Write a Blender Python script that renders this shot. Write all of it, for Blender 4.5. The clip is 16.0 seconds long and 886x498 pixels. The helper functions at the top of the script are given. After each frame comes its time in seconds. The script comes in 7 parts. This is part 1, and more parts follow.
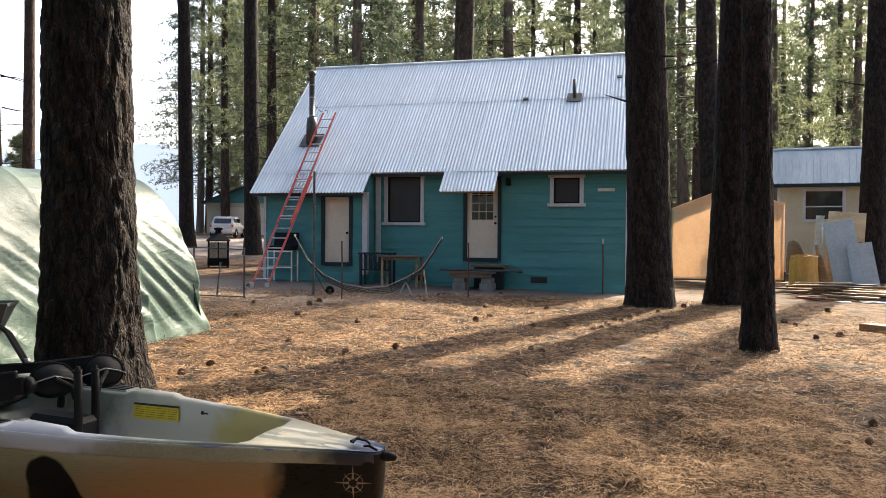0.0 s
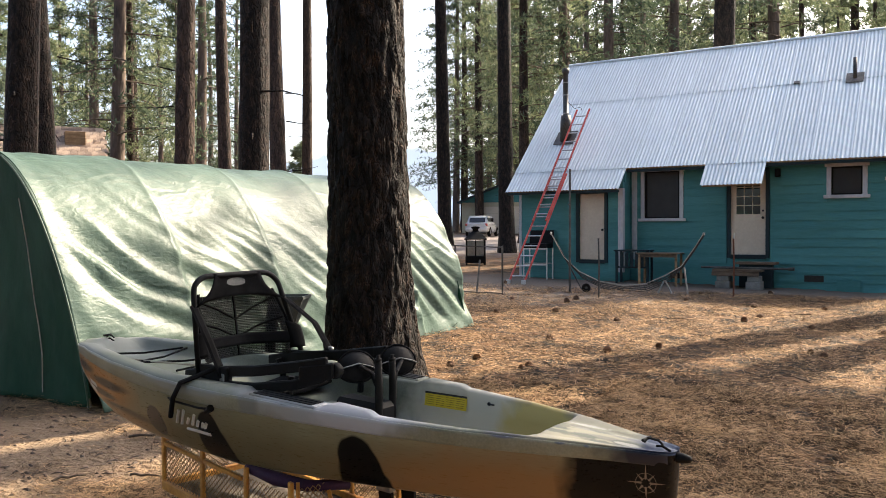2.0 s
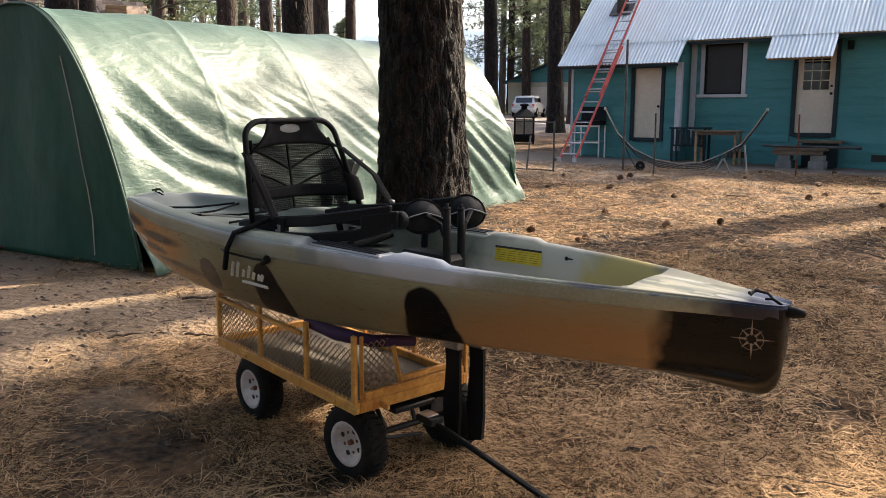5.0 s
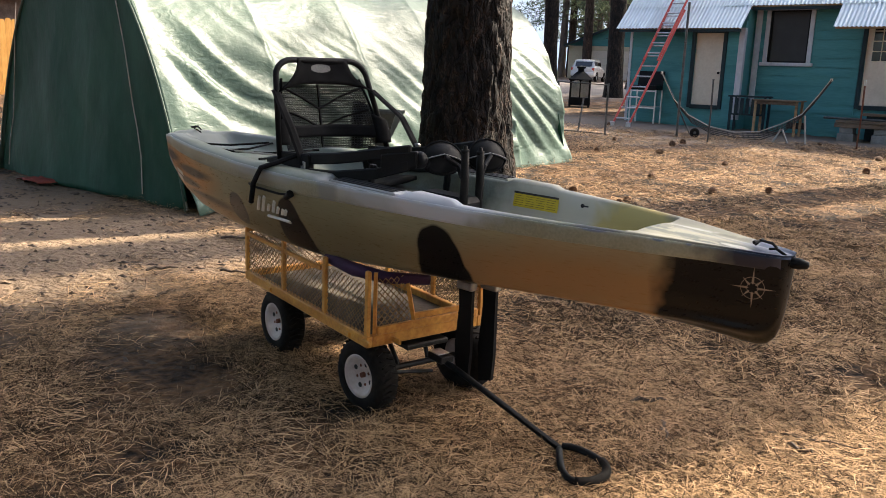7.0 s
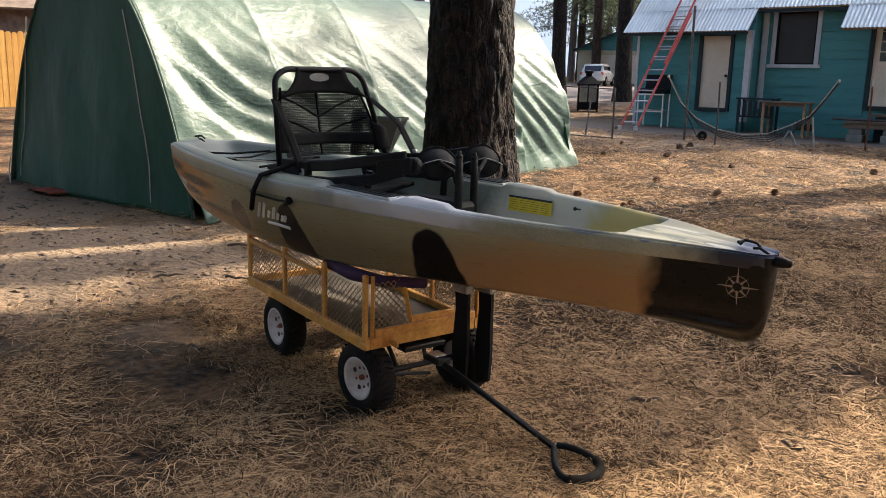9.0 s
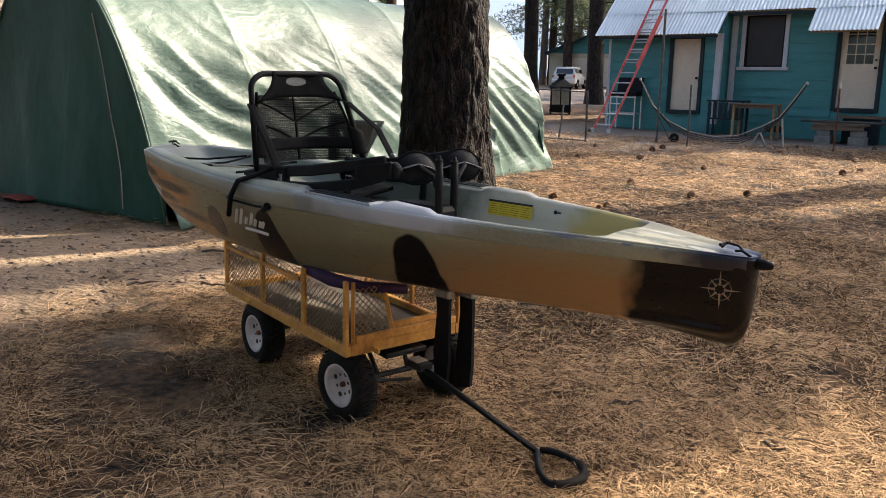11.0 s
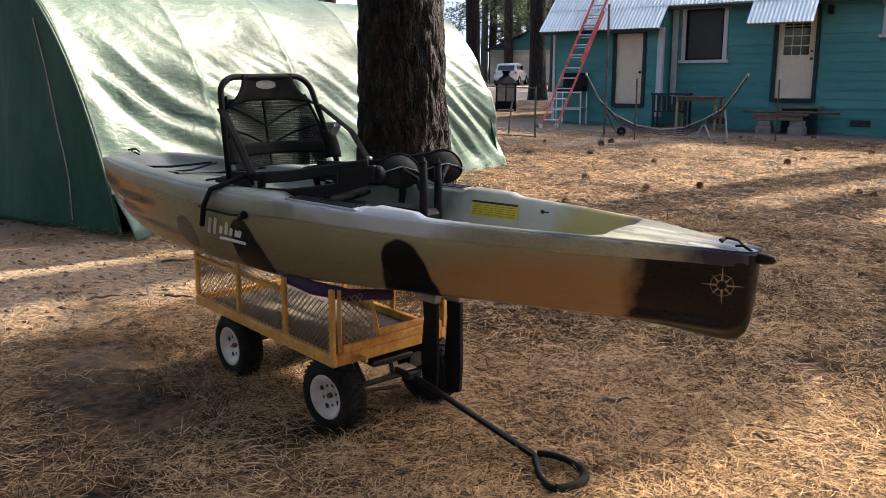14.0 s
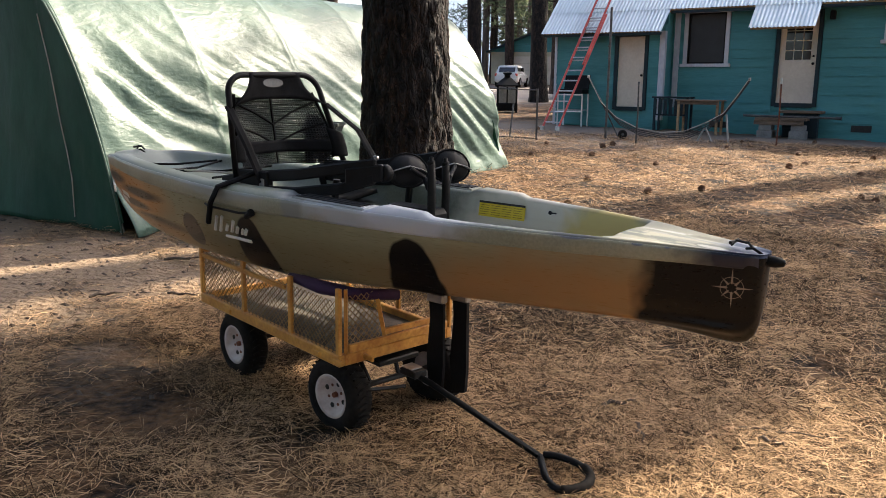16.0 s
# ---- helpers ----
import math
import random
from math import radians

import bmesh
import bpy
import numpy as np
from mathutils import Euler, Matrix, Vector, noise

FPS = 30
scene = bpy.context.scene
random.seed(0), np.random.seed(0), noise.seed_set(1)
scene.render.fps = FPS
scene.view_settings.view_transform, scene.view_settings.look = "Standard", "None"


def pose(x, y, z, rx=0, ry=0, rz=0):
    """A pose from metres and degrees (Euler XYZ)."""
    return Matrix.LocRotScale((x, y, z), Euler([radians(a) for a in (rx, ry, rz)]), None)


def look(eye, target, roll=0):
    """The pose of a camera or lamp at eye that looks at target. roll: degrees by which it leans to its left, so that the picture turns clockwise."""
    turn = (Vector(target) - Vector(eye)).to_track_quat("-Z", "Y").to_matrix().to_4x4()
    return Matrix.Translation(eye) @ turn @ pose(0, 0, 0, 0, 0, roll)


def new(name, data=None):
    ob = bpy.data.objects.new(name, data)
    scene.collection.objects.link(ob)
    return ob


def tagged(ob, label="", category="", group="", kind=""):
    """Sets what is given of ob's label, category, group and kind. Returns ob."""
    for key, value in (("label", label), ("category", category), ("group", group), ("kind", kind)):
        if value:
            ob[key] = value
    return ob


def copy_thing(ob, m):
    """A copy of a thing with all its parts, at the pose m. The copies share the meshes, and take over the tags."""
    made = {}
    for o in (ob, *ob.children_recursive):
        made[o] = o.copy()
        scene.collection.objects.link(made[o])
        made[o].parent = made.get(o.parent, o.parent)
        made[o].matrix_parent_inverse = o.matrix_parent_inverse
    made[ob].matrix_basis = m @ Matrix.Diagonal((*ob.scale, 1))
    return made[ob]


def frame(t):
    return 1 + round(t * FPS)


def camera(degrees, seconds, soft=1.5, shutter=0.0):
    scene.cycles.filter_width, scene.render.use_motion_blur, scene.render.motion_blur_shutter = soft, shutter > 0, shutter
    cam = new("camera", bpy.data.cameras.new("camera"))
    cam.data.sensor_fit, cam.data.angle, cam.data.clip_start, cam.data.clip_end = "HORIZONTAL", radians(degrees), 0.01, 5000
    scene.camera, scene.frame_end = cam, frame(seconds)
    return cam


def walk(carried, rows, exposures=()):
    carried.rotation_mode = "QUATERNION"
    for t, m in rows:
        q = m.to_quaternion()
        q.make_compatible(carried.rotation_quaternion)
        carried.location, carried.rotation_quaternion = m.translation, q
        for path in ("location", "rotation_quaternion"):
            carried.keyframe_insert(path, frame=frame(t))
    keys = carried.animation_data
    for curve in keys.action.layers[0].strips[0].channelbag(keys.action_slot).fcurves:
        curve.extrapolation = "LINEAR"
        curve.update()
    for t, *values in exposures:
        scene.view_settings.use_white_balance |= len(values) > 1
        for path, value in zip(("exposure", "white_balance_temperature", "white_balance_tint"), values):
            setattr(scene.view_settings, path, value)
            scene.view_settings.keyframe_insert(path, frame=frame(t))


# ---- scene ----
cam = camera(56.5, 16.0, soft=0.9)
PATH = [
    (0, (0.392, 0.801, 1.801), (0.238, 2.795, 1.764), 0.4),
    (0.5, (0.363, 0.781, 1.811), (-0.02, 2.744, 1.772), -0.1),
    (1, (0.323, 0.784, 1.803), (-0.224, 2.707, 1.765), -0.0),
    (1.5, (0.292, 0.778, 1.799), (-0.362, 2.667, 1.759), -0.2),
    (2, (0.254, 0.773, 1.793), (-0.483, 2.631, 1.75), -0.3),
    (2.5, (0.209, 0.813, 1.764), (-0.587, 2.647, 1.716), -0.4),
    (3, (0.159, 0.842, 1.732), (-0.65, 2.669, 1.645), -0.4),
    (3.5, (0.106, 0.905, 1.696), (-0.709, 2.724, 1.538), -0.3),
    (4, (0.061, 1.001, 1.652), (-0.754, 2.817, 1.466), 0.0),
    (4.5, (0.012, 1.013, 1.629), (-0.801, 2.821, 1.366), 0.0),
    (6.8, (0.159, 1.024, 1.53), (-0.741, 2.762, 1.118), 2.2),
    (7, (0.185, 1.018, 1.531), (-0.742, 2.742, 1.117), 2.1),
    (7.5, (0.23, 1.005, 1.527), (-0.725, 2.713, 1.114), 1.7),
    (8, (0.257, 0.989, 1.532), (-0.702, 2.696, 1.126), 1.5),
    (8.5, (0.265, 0.989, 1.538), (-0.691, 2.699, 1.136), 1.5),
    (9, (0.277, 0.996, 1.536), (-0.677, 2.707, 1.136), 1.3),
    (9.5, (0.27, 0.99, 1.537), (-0.685, 2.702, 1.139), 1.0),
    (10, (0.26, 0.998, 1.538), (-0.666, 2.726, 1.143), 1.0),
    (12.5, (0.157, 1.004, 1.542), (-0.708, 2.766, 1.157), 1.2),
    (13, (0.105, 1.008, 1.545), (-0.68, 2.807, 1.162), 0.4),
    (13.5, (0.069, 1.001, 1.545), (-0.713, 2.801, 1.16), -0.1),
    (14, (0.054, 0.999, 1.543), (-0.726, 2.798, 1.149), -0.1),
    (14.5, (0.043, 1.002, 1.538), (-0.74, 2.8, 1.143), -0.0),
    (15, (0.03, 1.003, 1.537), (-0.753, 2.8, 1.143), 0.1),
    (15.5, (0.027, 0.993, 1.537), (-0.755, 2.792, 1.144), 0.3),
    (16, (0.02, 0.988, 1.537), (-0.757, 2.789, 1.146), 0.5),
]
EXPOSURES = [(0, 1.68, 6500, 10), (4, 1.68, 6500, 10), (7, 1.77, 6300, 10), (8.5, 1.72, 6300, 10), (9, 1.62, 6300, 10), (10, 1.66, 6300, 10), (12.5, 1.69, 6250, 10), (13.5, 1.78, 6250, 10), (16, 1.76, 6250, 10)]
walk(cam, [(t, look(eye, target, roll)) for t, eye, target, roll in PATH], EXPOSURES)

# ---- world, sun and exposure ----
SUN_AZ, SUN_EL = radians(60.0), radians(38)      # azimuth from +x towards +y
SUN_DIR = Vector((math.cos(SUN_AZ) * math.cos(SUN_EL), math.sin(SUN_AZ) * math.cos(SUN_EL), math.sin(SUN_EL)))
world = bpy.data.worlds.new("sky")
scene.world = world
world.use_nodes = True
wn = world.node_tree.nodes
sky = wn.new("ShaderNodeTexSky")
sky.sky_type, sky.sun_disc = "NISHITA", False
sky.sun_elevation, sky.sun_rotation = SUN_EL, radians(90) - SUN_AZ
sky.air_density, sky.dust_density, sky.ozone_density = 0.9, 5.0, 1.0
world.node_tree.links.new(sky.outputs[0], wn["Background"].inputs[0])
wn["Background"].inputs[1].default_value = 0.15
sun = new("sun", bpy.data.lights.new("sun", "SUN"))
sun.data.energy, sun.data.angle, sun.data.color = 5.0, radians(0.6), (1.0, 0.865, 0.665)
sun.matrix_world = look(SUN_DIR * 60, (0, 0, 0))

# ---- materials ----


def surf(name, c1, c2, scale=4.0, rough=0.8, metal=0.0, bump=0.25, fine=40.0, stretch=(1, 1, 1), spec=0.35, dist=0.01, island=0.0, obj=0.0, trans=0.0, detail=6.0):
    """A surface of two colours mixed by broad and fine noise, with fine relief."""
    m = bpy.data.materials.new(name)
    m.use_nodes = True
    n, l = m.node_tree.nodes, m.node_tree.links
    b = n["Principled BSDF"]
    b.inputs["Metallic"].default_value = metal
    b.inputs["Specular IOR Level"].default_value = spec
    co = n.new("ShaderNodeTexCoord")
    mp = n.new("ShaderNodeMapping")
    mp.inputs["Scale"].default_value = stretch
    l.new(co.outputs["Object"], mp.inputs[0])
    big, small = n.new("ShaderNodeTexNoise"), n.new("ShaderNodeTexNoise")
    for node, s, d in ((big, scale, 4.0), (small, fine, detail)):
        node.inputs["Scale"].default_value, node.inputs["Detail"].default_value = s, d
        l.new(mp.outputs[0], node.inputs["Vector"])
    add = n.new("ShaderNodeMath")
    add.operation = "MULTIPLY_ADD"
    l.new(small.outputs[0], add.inputs[0])
    add.inputs[1].default_value = 0.7
    sub = n.new("ShaderNodeMath")
    sub.operation = "SUBTRACT"
    l.new(big.outputs[0], sub.inputs[0])
    sub.inputs[1].default_value = 0.35
    l.new(sub.outputs[0], add.inputs[2])
    fac = add.outputs[0]
    if island or obj:
        src = n.new("ShaderNodeNewGeometry" if island else "ShaderNodeObjectInfo")
        more = n.new("ShaderNodeMath")
        more.operation = "MULTIPLY_ADD"
        l.new(src.outputs["Random Per Island" if island else "Random"], more.inputs[0])
        more.inputs[1].default_value = island or obj
        shift = n.new("ShaderNodeMath")
        shift.operation = "SUBTRACT"
        l.new(fac, shift.inputs[0])
        shift.inputs[1].default_value = (island or obj) / 2
        l.new(shift.outputs[0], more.inputs[2])
        fac = more.outputs[0]
    ramp = n.new("ShaderNodeValToRGB")
    ramp.color_ramp.elements[0].color, ramp.color_ramp.elements[1].color = (*c1, 1), (*c2, 1)
    ramp.color_ramp.elements[0].position, ramp.color_ramp.elements[1].position = 0.25, 0.8
    l.new(fac, ramp.inputs[0])
    l.new(ramp.outputs[0], b.inputs["Base Color"])
    ro = n.new("ShaderNodeMapRange")
    ro.inputs[3].default_value, ro.inputs[4].default_value = max(0.02, rough - 0.1), min(1, rough + 0.1)
    l.new(small.outputs[0], ro.inputs[0])
    l.new(ro.outputs[0], b.inputs["Roughness"])
    if bump:
        bp = n.new("ShaderNodeBump")
        bp.inputs["Strength"].default_value, bp.inputs["Distance"].default_value = bump, dist
        l.new(small.outputs[0], bp.inputs["Height"])
        l.new(bp.outputs[0], b.inputs["Normal"])
    if trans:
        tr = n.new("ShaderNodeBsdfTranslucent")
        l.new(ramp.outputs[0], tr.inputs[0])
        mix = n.new("ShaderNodeMixShader")
        mix.inputs[0].default_value = trans
        l.new(b.outputs[0], mix.inputs[1])
        l.new(tr.outputs[0], mix.inputs[2])
        l.new(mix.outputs[0], n["Material Output"].inputs[0])
    return m


def blotched(mat, blots, soft=0.05, wobble=0.1, scale=9.0):
    """Lays blots of colour, (colour, centre, radii), over a material's base colour in the object's own space."""
    n, l = mat.node_tree.nodes, mat.node_tree.links
    b = n["Principled BSDF"]
    old = b.inputs["Base Color"].links[0].from_socket
    co, no = n.new("ShaderNodeTexCoord"), n.new("ShaderNodeTexNoise")
    no.inputs["Scale"].default_value = scale
    l.new(co.outputs["Object"], no.inputs["Vector"])
    for colour, centre, radii in blots:
        off = n.new("ShaderNodeVectorMath")
        off.operation = "SUBTRACT"
        l.new(co.outputs["Object"], off.inputs[0])
        off.inputs[1].default_value = centre
        div = n.new("ShaderNodeVectorMath")
        div.operation = "DIVIDE"
        l.new(off.outputs[0], div.inputs[0])
        div.inputs[1].default_value = radii
        ln = n.new("ShaderNodeVectorMath")
        ln.operation = "LENGTH"
        l.new(div.outputs[0], ln.inputs[0])
        wob = n.new("ShaderNodeMath")
        wob.operation = "MULTIPLY_ADD"
        l.new(no.outputs[0], wob.inputs[0])
        wob.inputs[1].default_value = wobble * 4
        l.new(ln.outputs["Value"], wob.inputs[2])
        rng = n.new("ShaderNodeMapRange")
        rng.inputs[1].default_value, rng.inputs[2].default_value = 1 + wobble * 2 - soft, 1 + wobble * 2 + soft
        rng.inputs[3].default_value, rng.inputs[4].default_value = 1, 0
        l.new(wob.outputs[0], rng.inputs[0])
        mix = n.new("ShaderNodeMix")
        mix.data_type = "RGBA"
        l.new(rng.outputs[0], mix.inputs[0])
        l.new(old, mix.inputs[6])
        mix.inputs[7].default_value = (*colour, 1)
        old = mix.outputs[2]
    l.new(old, b.inputs["Base Color"])
    return mat


litter = surf("needle_litter", (0.014, 0.0095, 0.0060), (0.192, 0.106, 0.051), 2.6, 0.9, 0, 1.0, 17, (1, 1, 1), 0.2, 0.06, detail=9.0)
for k, p in enumerate((0.36, 0.70)):
    litter.node_tree.nodes["Color Ramp"].color_ramp.elements[k].position = p
red_cloth = surf("faded_red_cloth", (0.12, 0.03, 0.025), (0.30, 0.075, 0.05), 5, 0.9, 0, 0.4, 90, (1, 1, 1), 0.1, 0.004)
needle = surf("dry_pine_needles", (0.030, 0.018, 0.010), (0.58, 0.375, 0.208), 0.8, 0.85, 0, 0, 30, island=0.9, spec=0.08)
# near bark is set almost black, with its backlit shade in the colour
bark = surf("backlit_dark_pine_bark", (0.004, 0.0034, 0.0031), (0.024, 0.0172, 0.0142), 3, 0.78, 0, 1.0, 22, (1, 1, 0.38), 0.2, 0.04)
# barks of farther trunks, paler to put the haze into their colour
bark_mid = surf("haze_lifted_charcoal_bark", (0.006, 0.005, 0.0048), (0.038, 0.027, 0.022), 3, 0.8, 0, 1.0, 22, (1, 1, 0.38), 0.2, 0.04)
bark_red = surf("reddish_pine_bark", (0.022, 0.016, 0.0135), (0.105, 0.068, 0.051), 2, 0.85, 0, 0.9, 10, (1, 1, 0.25), 0.25, 0.05)


def plated(mat, scale, stretch, deep, rim, strength, dist):
    """Bark plates: cells split by dark cracks, with paler flaky rims and relief."""
    n, l = mat.node_tree.nodes, mat.node_tree.links
    b = n["Principled BSDF"]
    old = b.inputs["Base Color"].links[0].from_socket
    co, mp, no, mixv, vo = n.new("ShaderNodeTexCoord"), n.new("ShaderNodeMapping"), n.new("ShaderNodeTexNoise"), n.new("ShaderNodeMix"), n.new("ShaderNodeTexVoronoi")
    mp.inputs["Scale"].default_value = stretch
    l.new(co.outputs["Object"], mp.inputs[0])
    no.inputs["Scale"].default_value, no.inputs["Detail"].default_value = scale * 0.8, 5.0
    l.new(mp.outputs[0], no.inputs["Vector"])
    mixv.data_type = "VECTOR"
    mixv.inputs[0].default_value = 0.16
    l.new(mp.outputs[0], mixv.inputs[4])
    l.new(no.outputs["Color"], mixv.inputs[5])
    vo.feature = "DISTANCE_TO_EDGE"
    vo.inputs["Scale"].default_value = scale
    l.new(mixv.outputs[1], vo.inputs["Vector"])
    edge = n.new("ShaderNodeMapRange")
    edge.inputs[1].default_value, edge.inputs[2].default_value = 0.0, 0.22
    l.new(vo.outputs["Distance"], edge.inputs[0])
    ramp = n.new("ShaderNodeValToRGB")
    ramp.color_ramp.elements[0].color, ramp.color_ramp.elements[1].color = (0, 0, 0, 1), (0, 0, 0, 1)
    ramp.color_ramp.elements.new(0.42).color = (1, 1, 1, 1)
    ramp.color_ramp.elements.new(0.8).color = (0.1, 0.1, 0.1, 1)
    l.new(edge.outputs[0], ramp.inputs[0])
    flake = n.new("ShaderNodeMath")
    flake.operation = "MULTIPLY"
    l.new(ramp.outputs[0], flake.inputs[0])
    patch = n.new("ShaderNodeMapRange")
    patch.inputs[1].default_value, patch.inputs[2].default_value = 0.45, 0.7
    l.new(no.outputs[0], patch.inputs[0])
    l.new(patch.outputs[0], flake.inputs[1])
    for fac, colour in ((edge.outputs[0], None), (flake.outputs[0], rim)):
        mix = n.new("ShaderNodeMix")
        mix.data_type = "RGBA"
        l.new(fac, mix.inputs[0])
        if colour is None:
            mix.inputs[6].default_value = (*deep, 1)
            l.new(old, mix.inputs[7])
        else:
            l.new(old, mix.inputs[6])
            mix.inputs[7].default_value = (*colour, 1)
        old = mix.outputs[2]
    l.new(old, b.inputs["Base Color"])
    bp = n.new("ShaderNodeBump")
    bp.inputs["Strength"].default_value, bp.inputs["Distance"].default_value = strength, dist
    l.new(edge.outputs[0], bp.inputs["Height"])
    l.new(b.inputs["Normal"].links[0].from_socket, bp.inputs["Normal"])
    l.new(bp.outputs[0], b.inputs["Normal"])


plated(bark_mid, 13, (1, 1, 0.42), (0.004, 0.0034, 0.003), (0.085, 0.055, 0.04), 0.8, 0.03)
plated(bark_red, 9, (1, 1, 0.35), (0.02, 0.014, 0.011), (0.14, 0.085, 0.06), 0.7, 0.03)
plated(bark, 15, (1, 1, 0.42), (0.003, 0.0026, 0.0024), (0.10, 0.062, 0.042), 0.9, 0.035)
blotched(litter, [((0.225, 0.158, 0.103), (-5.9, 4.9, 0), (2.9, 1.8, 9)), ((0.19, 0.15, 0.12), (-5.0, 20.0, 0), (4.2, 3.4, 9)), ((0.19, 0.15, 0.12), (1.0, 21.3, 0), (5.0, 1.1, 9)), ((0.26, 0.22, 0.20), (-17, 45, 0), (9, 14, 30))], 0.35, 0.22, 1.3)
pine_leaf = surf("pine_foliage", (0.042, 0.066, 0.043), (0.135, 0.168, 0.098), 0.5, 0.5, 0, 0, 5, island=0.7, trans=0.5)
# paler copy of the foliage, with sunlight and haze put into its colour
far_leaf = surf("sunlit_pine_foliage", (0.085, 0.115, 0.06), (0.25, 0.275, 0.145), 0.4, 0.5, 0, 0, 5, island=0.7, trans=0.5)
twig_mat = surf("grey_twig_bark", (0.04, 0.03, 0.022), (0.15, 0.11, 0.08), 6, 0.9, 0, 0.5, 40)
cone_mat = surf("brown_pine_cone", (0.05, 0.028, 0.017), (0.22, 0.12, 0.068), 20, 0.8, 0, 0.3, 60)
teal = surf("teal_painted_board", (0.048, 0.190, 0.200), (0.085, 0.275, 0.285), 1.2, 0.6, 0, 0.25, 18, (0.3, 1, 3), 0.3, 0.004, obj=0.25)
teal_dark = surf("dark_blue_green_paint", (0.005, 0.016, 0.023), (0.010, 0.030, 0.038), 2, 0.6, 0, 0.2, 20)
white_trim = surf("lilac_white_trim_paint", (0.42, 0.42, 0.46), (0.62, 0.62, 0.66), 2, 0.6, 0, 0.15, 25, (1, 1, 0.3))
cream = surf("cream_door_paint", (0.60, 0.51, 0.41), (0.74, 0.65, 0.54), 1.5, 0.55, 0, 0.1, 20)
galv = surf("galvanised_roofing", (0.54, 0.60, 0.62), (0.71, 0.78, 0.80), 0.7, 0.5, 0.45, 0.1, 9, (1.5, 0.25, 0.25), 0.5, 0.004, obj=0.2)
dark_metal = surf("weathered_dark_metal", (0.05, 0.05, 0.05), (0.16, 0.15, 0.14), 5, 0.5, 0.7, 0.1, 30)
steel = surf("grey_steel", (0.25, 0.25, 0.25), (0.45, 0.44, 0.42), 5, 0.4, 0.9, 0.1, 40)
black_plastic = surf("black_plastic", (0.004, 0.004, 0.0045), (0.010, 0.010, 0.011), 6, 0.55, 0, 0.15, 80, spec=0.13, dist=0.001)
black_cloth = surf("black_webbing", (0.0035, 0.0035, 0.004), (0.011, 0.011, 0.012), 10, 0.85, 0, 0.4, 200, spec=0.08, dist=0.001)
rubber = surf("dusty_tyre_rubber", (0.006, 0.0056, 0.0052), (0.024, 0.020, 0.017), 6, 0.88, 0, 0.4, 50, spec=0.12, dist=0.003)
rim_white = surf("white_enamel_rim", (0.40, 0.32, 0.28), (0.60, 0.51, 0.47), 8, 0.4, 0, 0.1, 40)
cart_yellow = surf("rust_flecked_yellow_paint", (0.36, 0.14, 0.03), (0.70, 0.37, 0.08), 6, 0.45, 0, 0.15, 50, dist=0.002)
deck_grey = surf("weathered_cart_floor", (0.07, 0.055, 0.042), (0.18, 0.15, 0.118), 3, 0.8, 0.2, 0.3, 40)
wire = surf("dull_wire_mesh", (0.20, 0.13, 0.06), (0.42, 0.30, 0.16), 8, 0.5, 0.5, 0, 30)
purple = surf("purple_foam", (0.03, 0.013, 0.042), (0.058, 0.025, 0.075), 5, 0.8, 0, 0.3, 90, dist=0.002)
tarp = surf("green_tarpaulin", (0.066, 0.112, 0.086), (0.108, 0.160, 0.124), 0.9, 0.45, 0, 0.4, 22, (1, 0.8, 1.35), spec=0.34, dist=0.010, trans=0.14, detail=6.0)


def creased(mat, layers):
    """Adds thin pulled creases to a cloth's relief: (scale, stretch, turn about x, strength, distance) each."""
    n, l = mat.node_tree.nodes, mat.node_tree.links
    b = n["Principled BSDF"]
    co = n.new("ShaderNodeTexCoord")
    last = b.inputs["Normal"].links[0].from_socket
    for scale, stretch, turn, strength, dist in layers:
        mp, no, ri, bp = n.new("ShaderNodeMapping"), n.new("ShaderNodeTexNoise"), n.new("ShaderNodeMath"), n.new("ShaderNodeBump")
        mp.inputs["Scale"].default_value, mp.inputs["Rotation"].default_value = stretch, (radians(turn), 0, 0)
        no.inputs["Scale"].default_value, no.inputs["Detail"].default_value, no.inputs["Distortion"].default_value = scale, 2.5, 0.7
        l.new(co.outputs["Object"], mp.inputs[0])
        l.new(mp.outputs[0], no.inputs["Vector"])
        ri.operation = "PINGPONG"
        ri.inputs[1].default_value = 0.085
        l.new(no.outputs[0], ri.inputs[0])
        bp.inputs["Strength"].default_value, bp.inputs["Distance"].default_value = strength, dist
        l.new(ri.outputs[0], bp.inputs["Height"])
        l.new(last, bp.inputs["Normal"])
        last = bp.outputs[0]
    l.new(last, b.inputs["Normal"])


creased(tarp, ((2.0, (1, 0.45, 1.0), -38, 0.38, 0.10), (6.0, (1, 0.5, 1.2), 25, 0.30, 0.045)))
# same cloth as the cover, its colour darkened for the front's shade
tarp_front = surf("shaded_green_tarpaulin", (0.011, 0.050, 0.030), (0.028, 0.090, 0.056), 1.6, 0.6, 0, 0.35, 9, (1, 1, 0.5), spec=0.18, dist=0.03, trans=0.1)
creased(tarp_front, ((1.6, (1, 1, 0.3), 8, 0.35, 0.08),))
red_rail = surf("faded_red_fibreglass", (0.42, 0.05, 0.04), (0.62, 0.12, 0.09), 4, 0.45, 0, 0.1, 40)
alu = surf("scuffed_aluminium", (0.45, 0.45, 0.46), (0.7, 0.7, 0.7), 8, 0.35, 0.9, 0.1, 60)
plank = surf("weathered_pine_wood", (0.20, 0.12, 0.06), (0.46, 0.31, 0.17), 2, 0.75, 0, 0.3, 14, (1, 6, 6), 0.3, 0.004, obj=0.5)
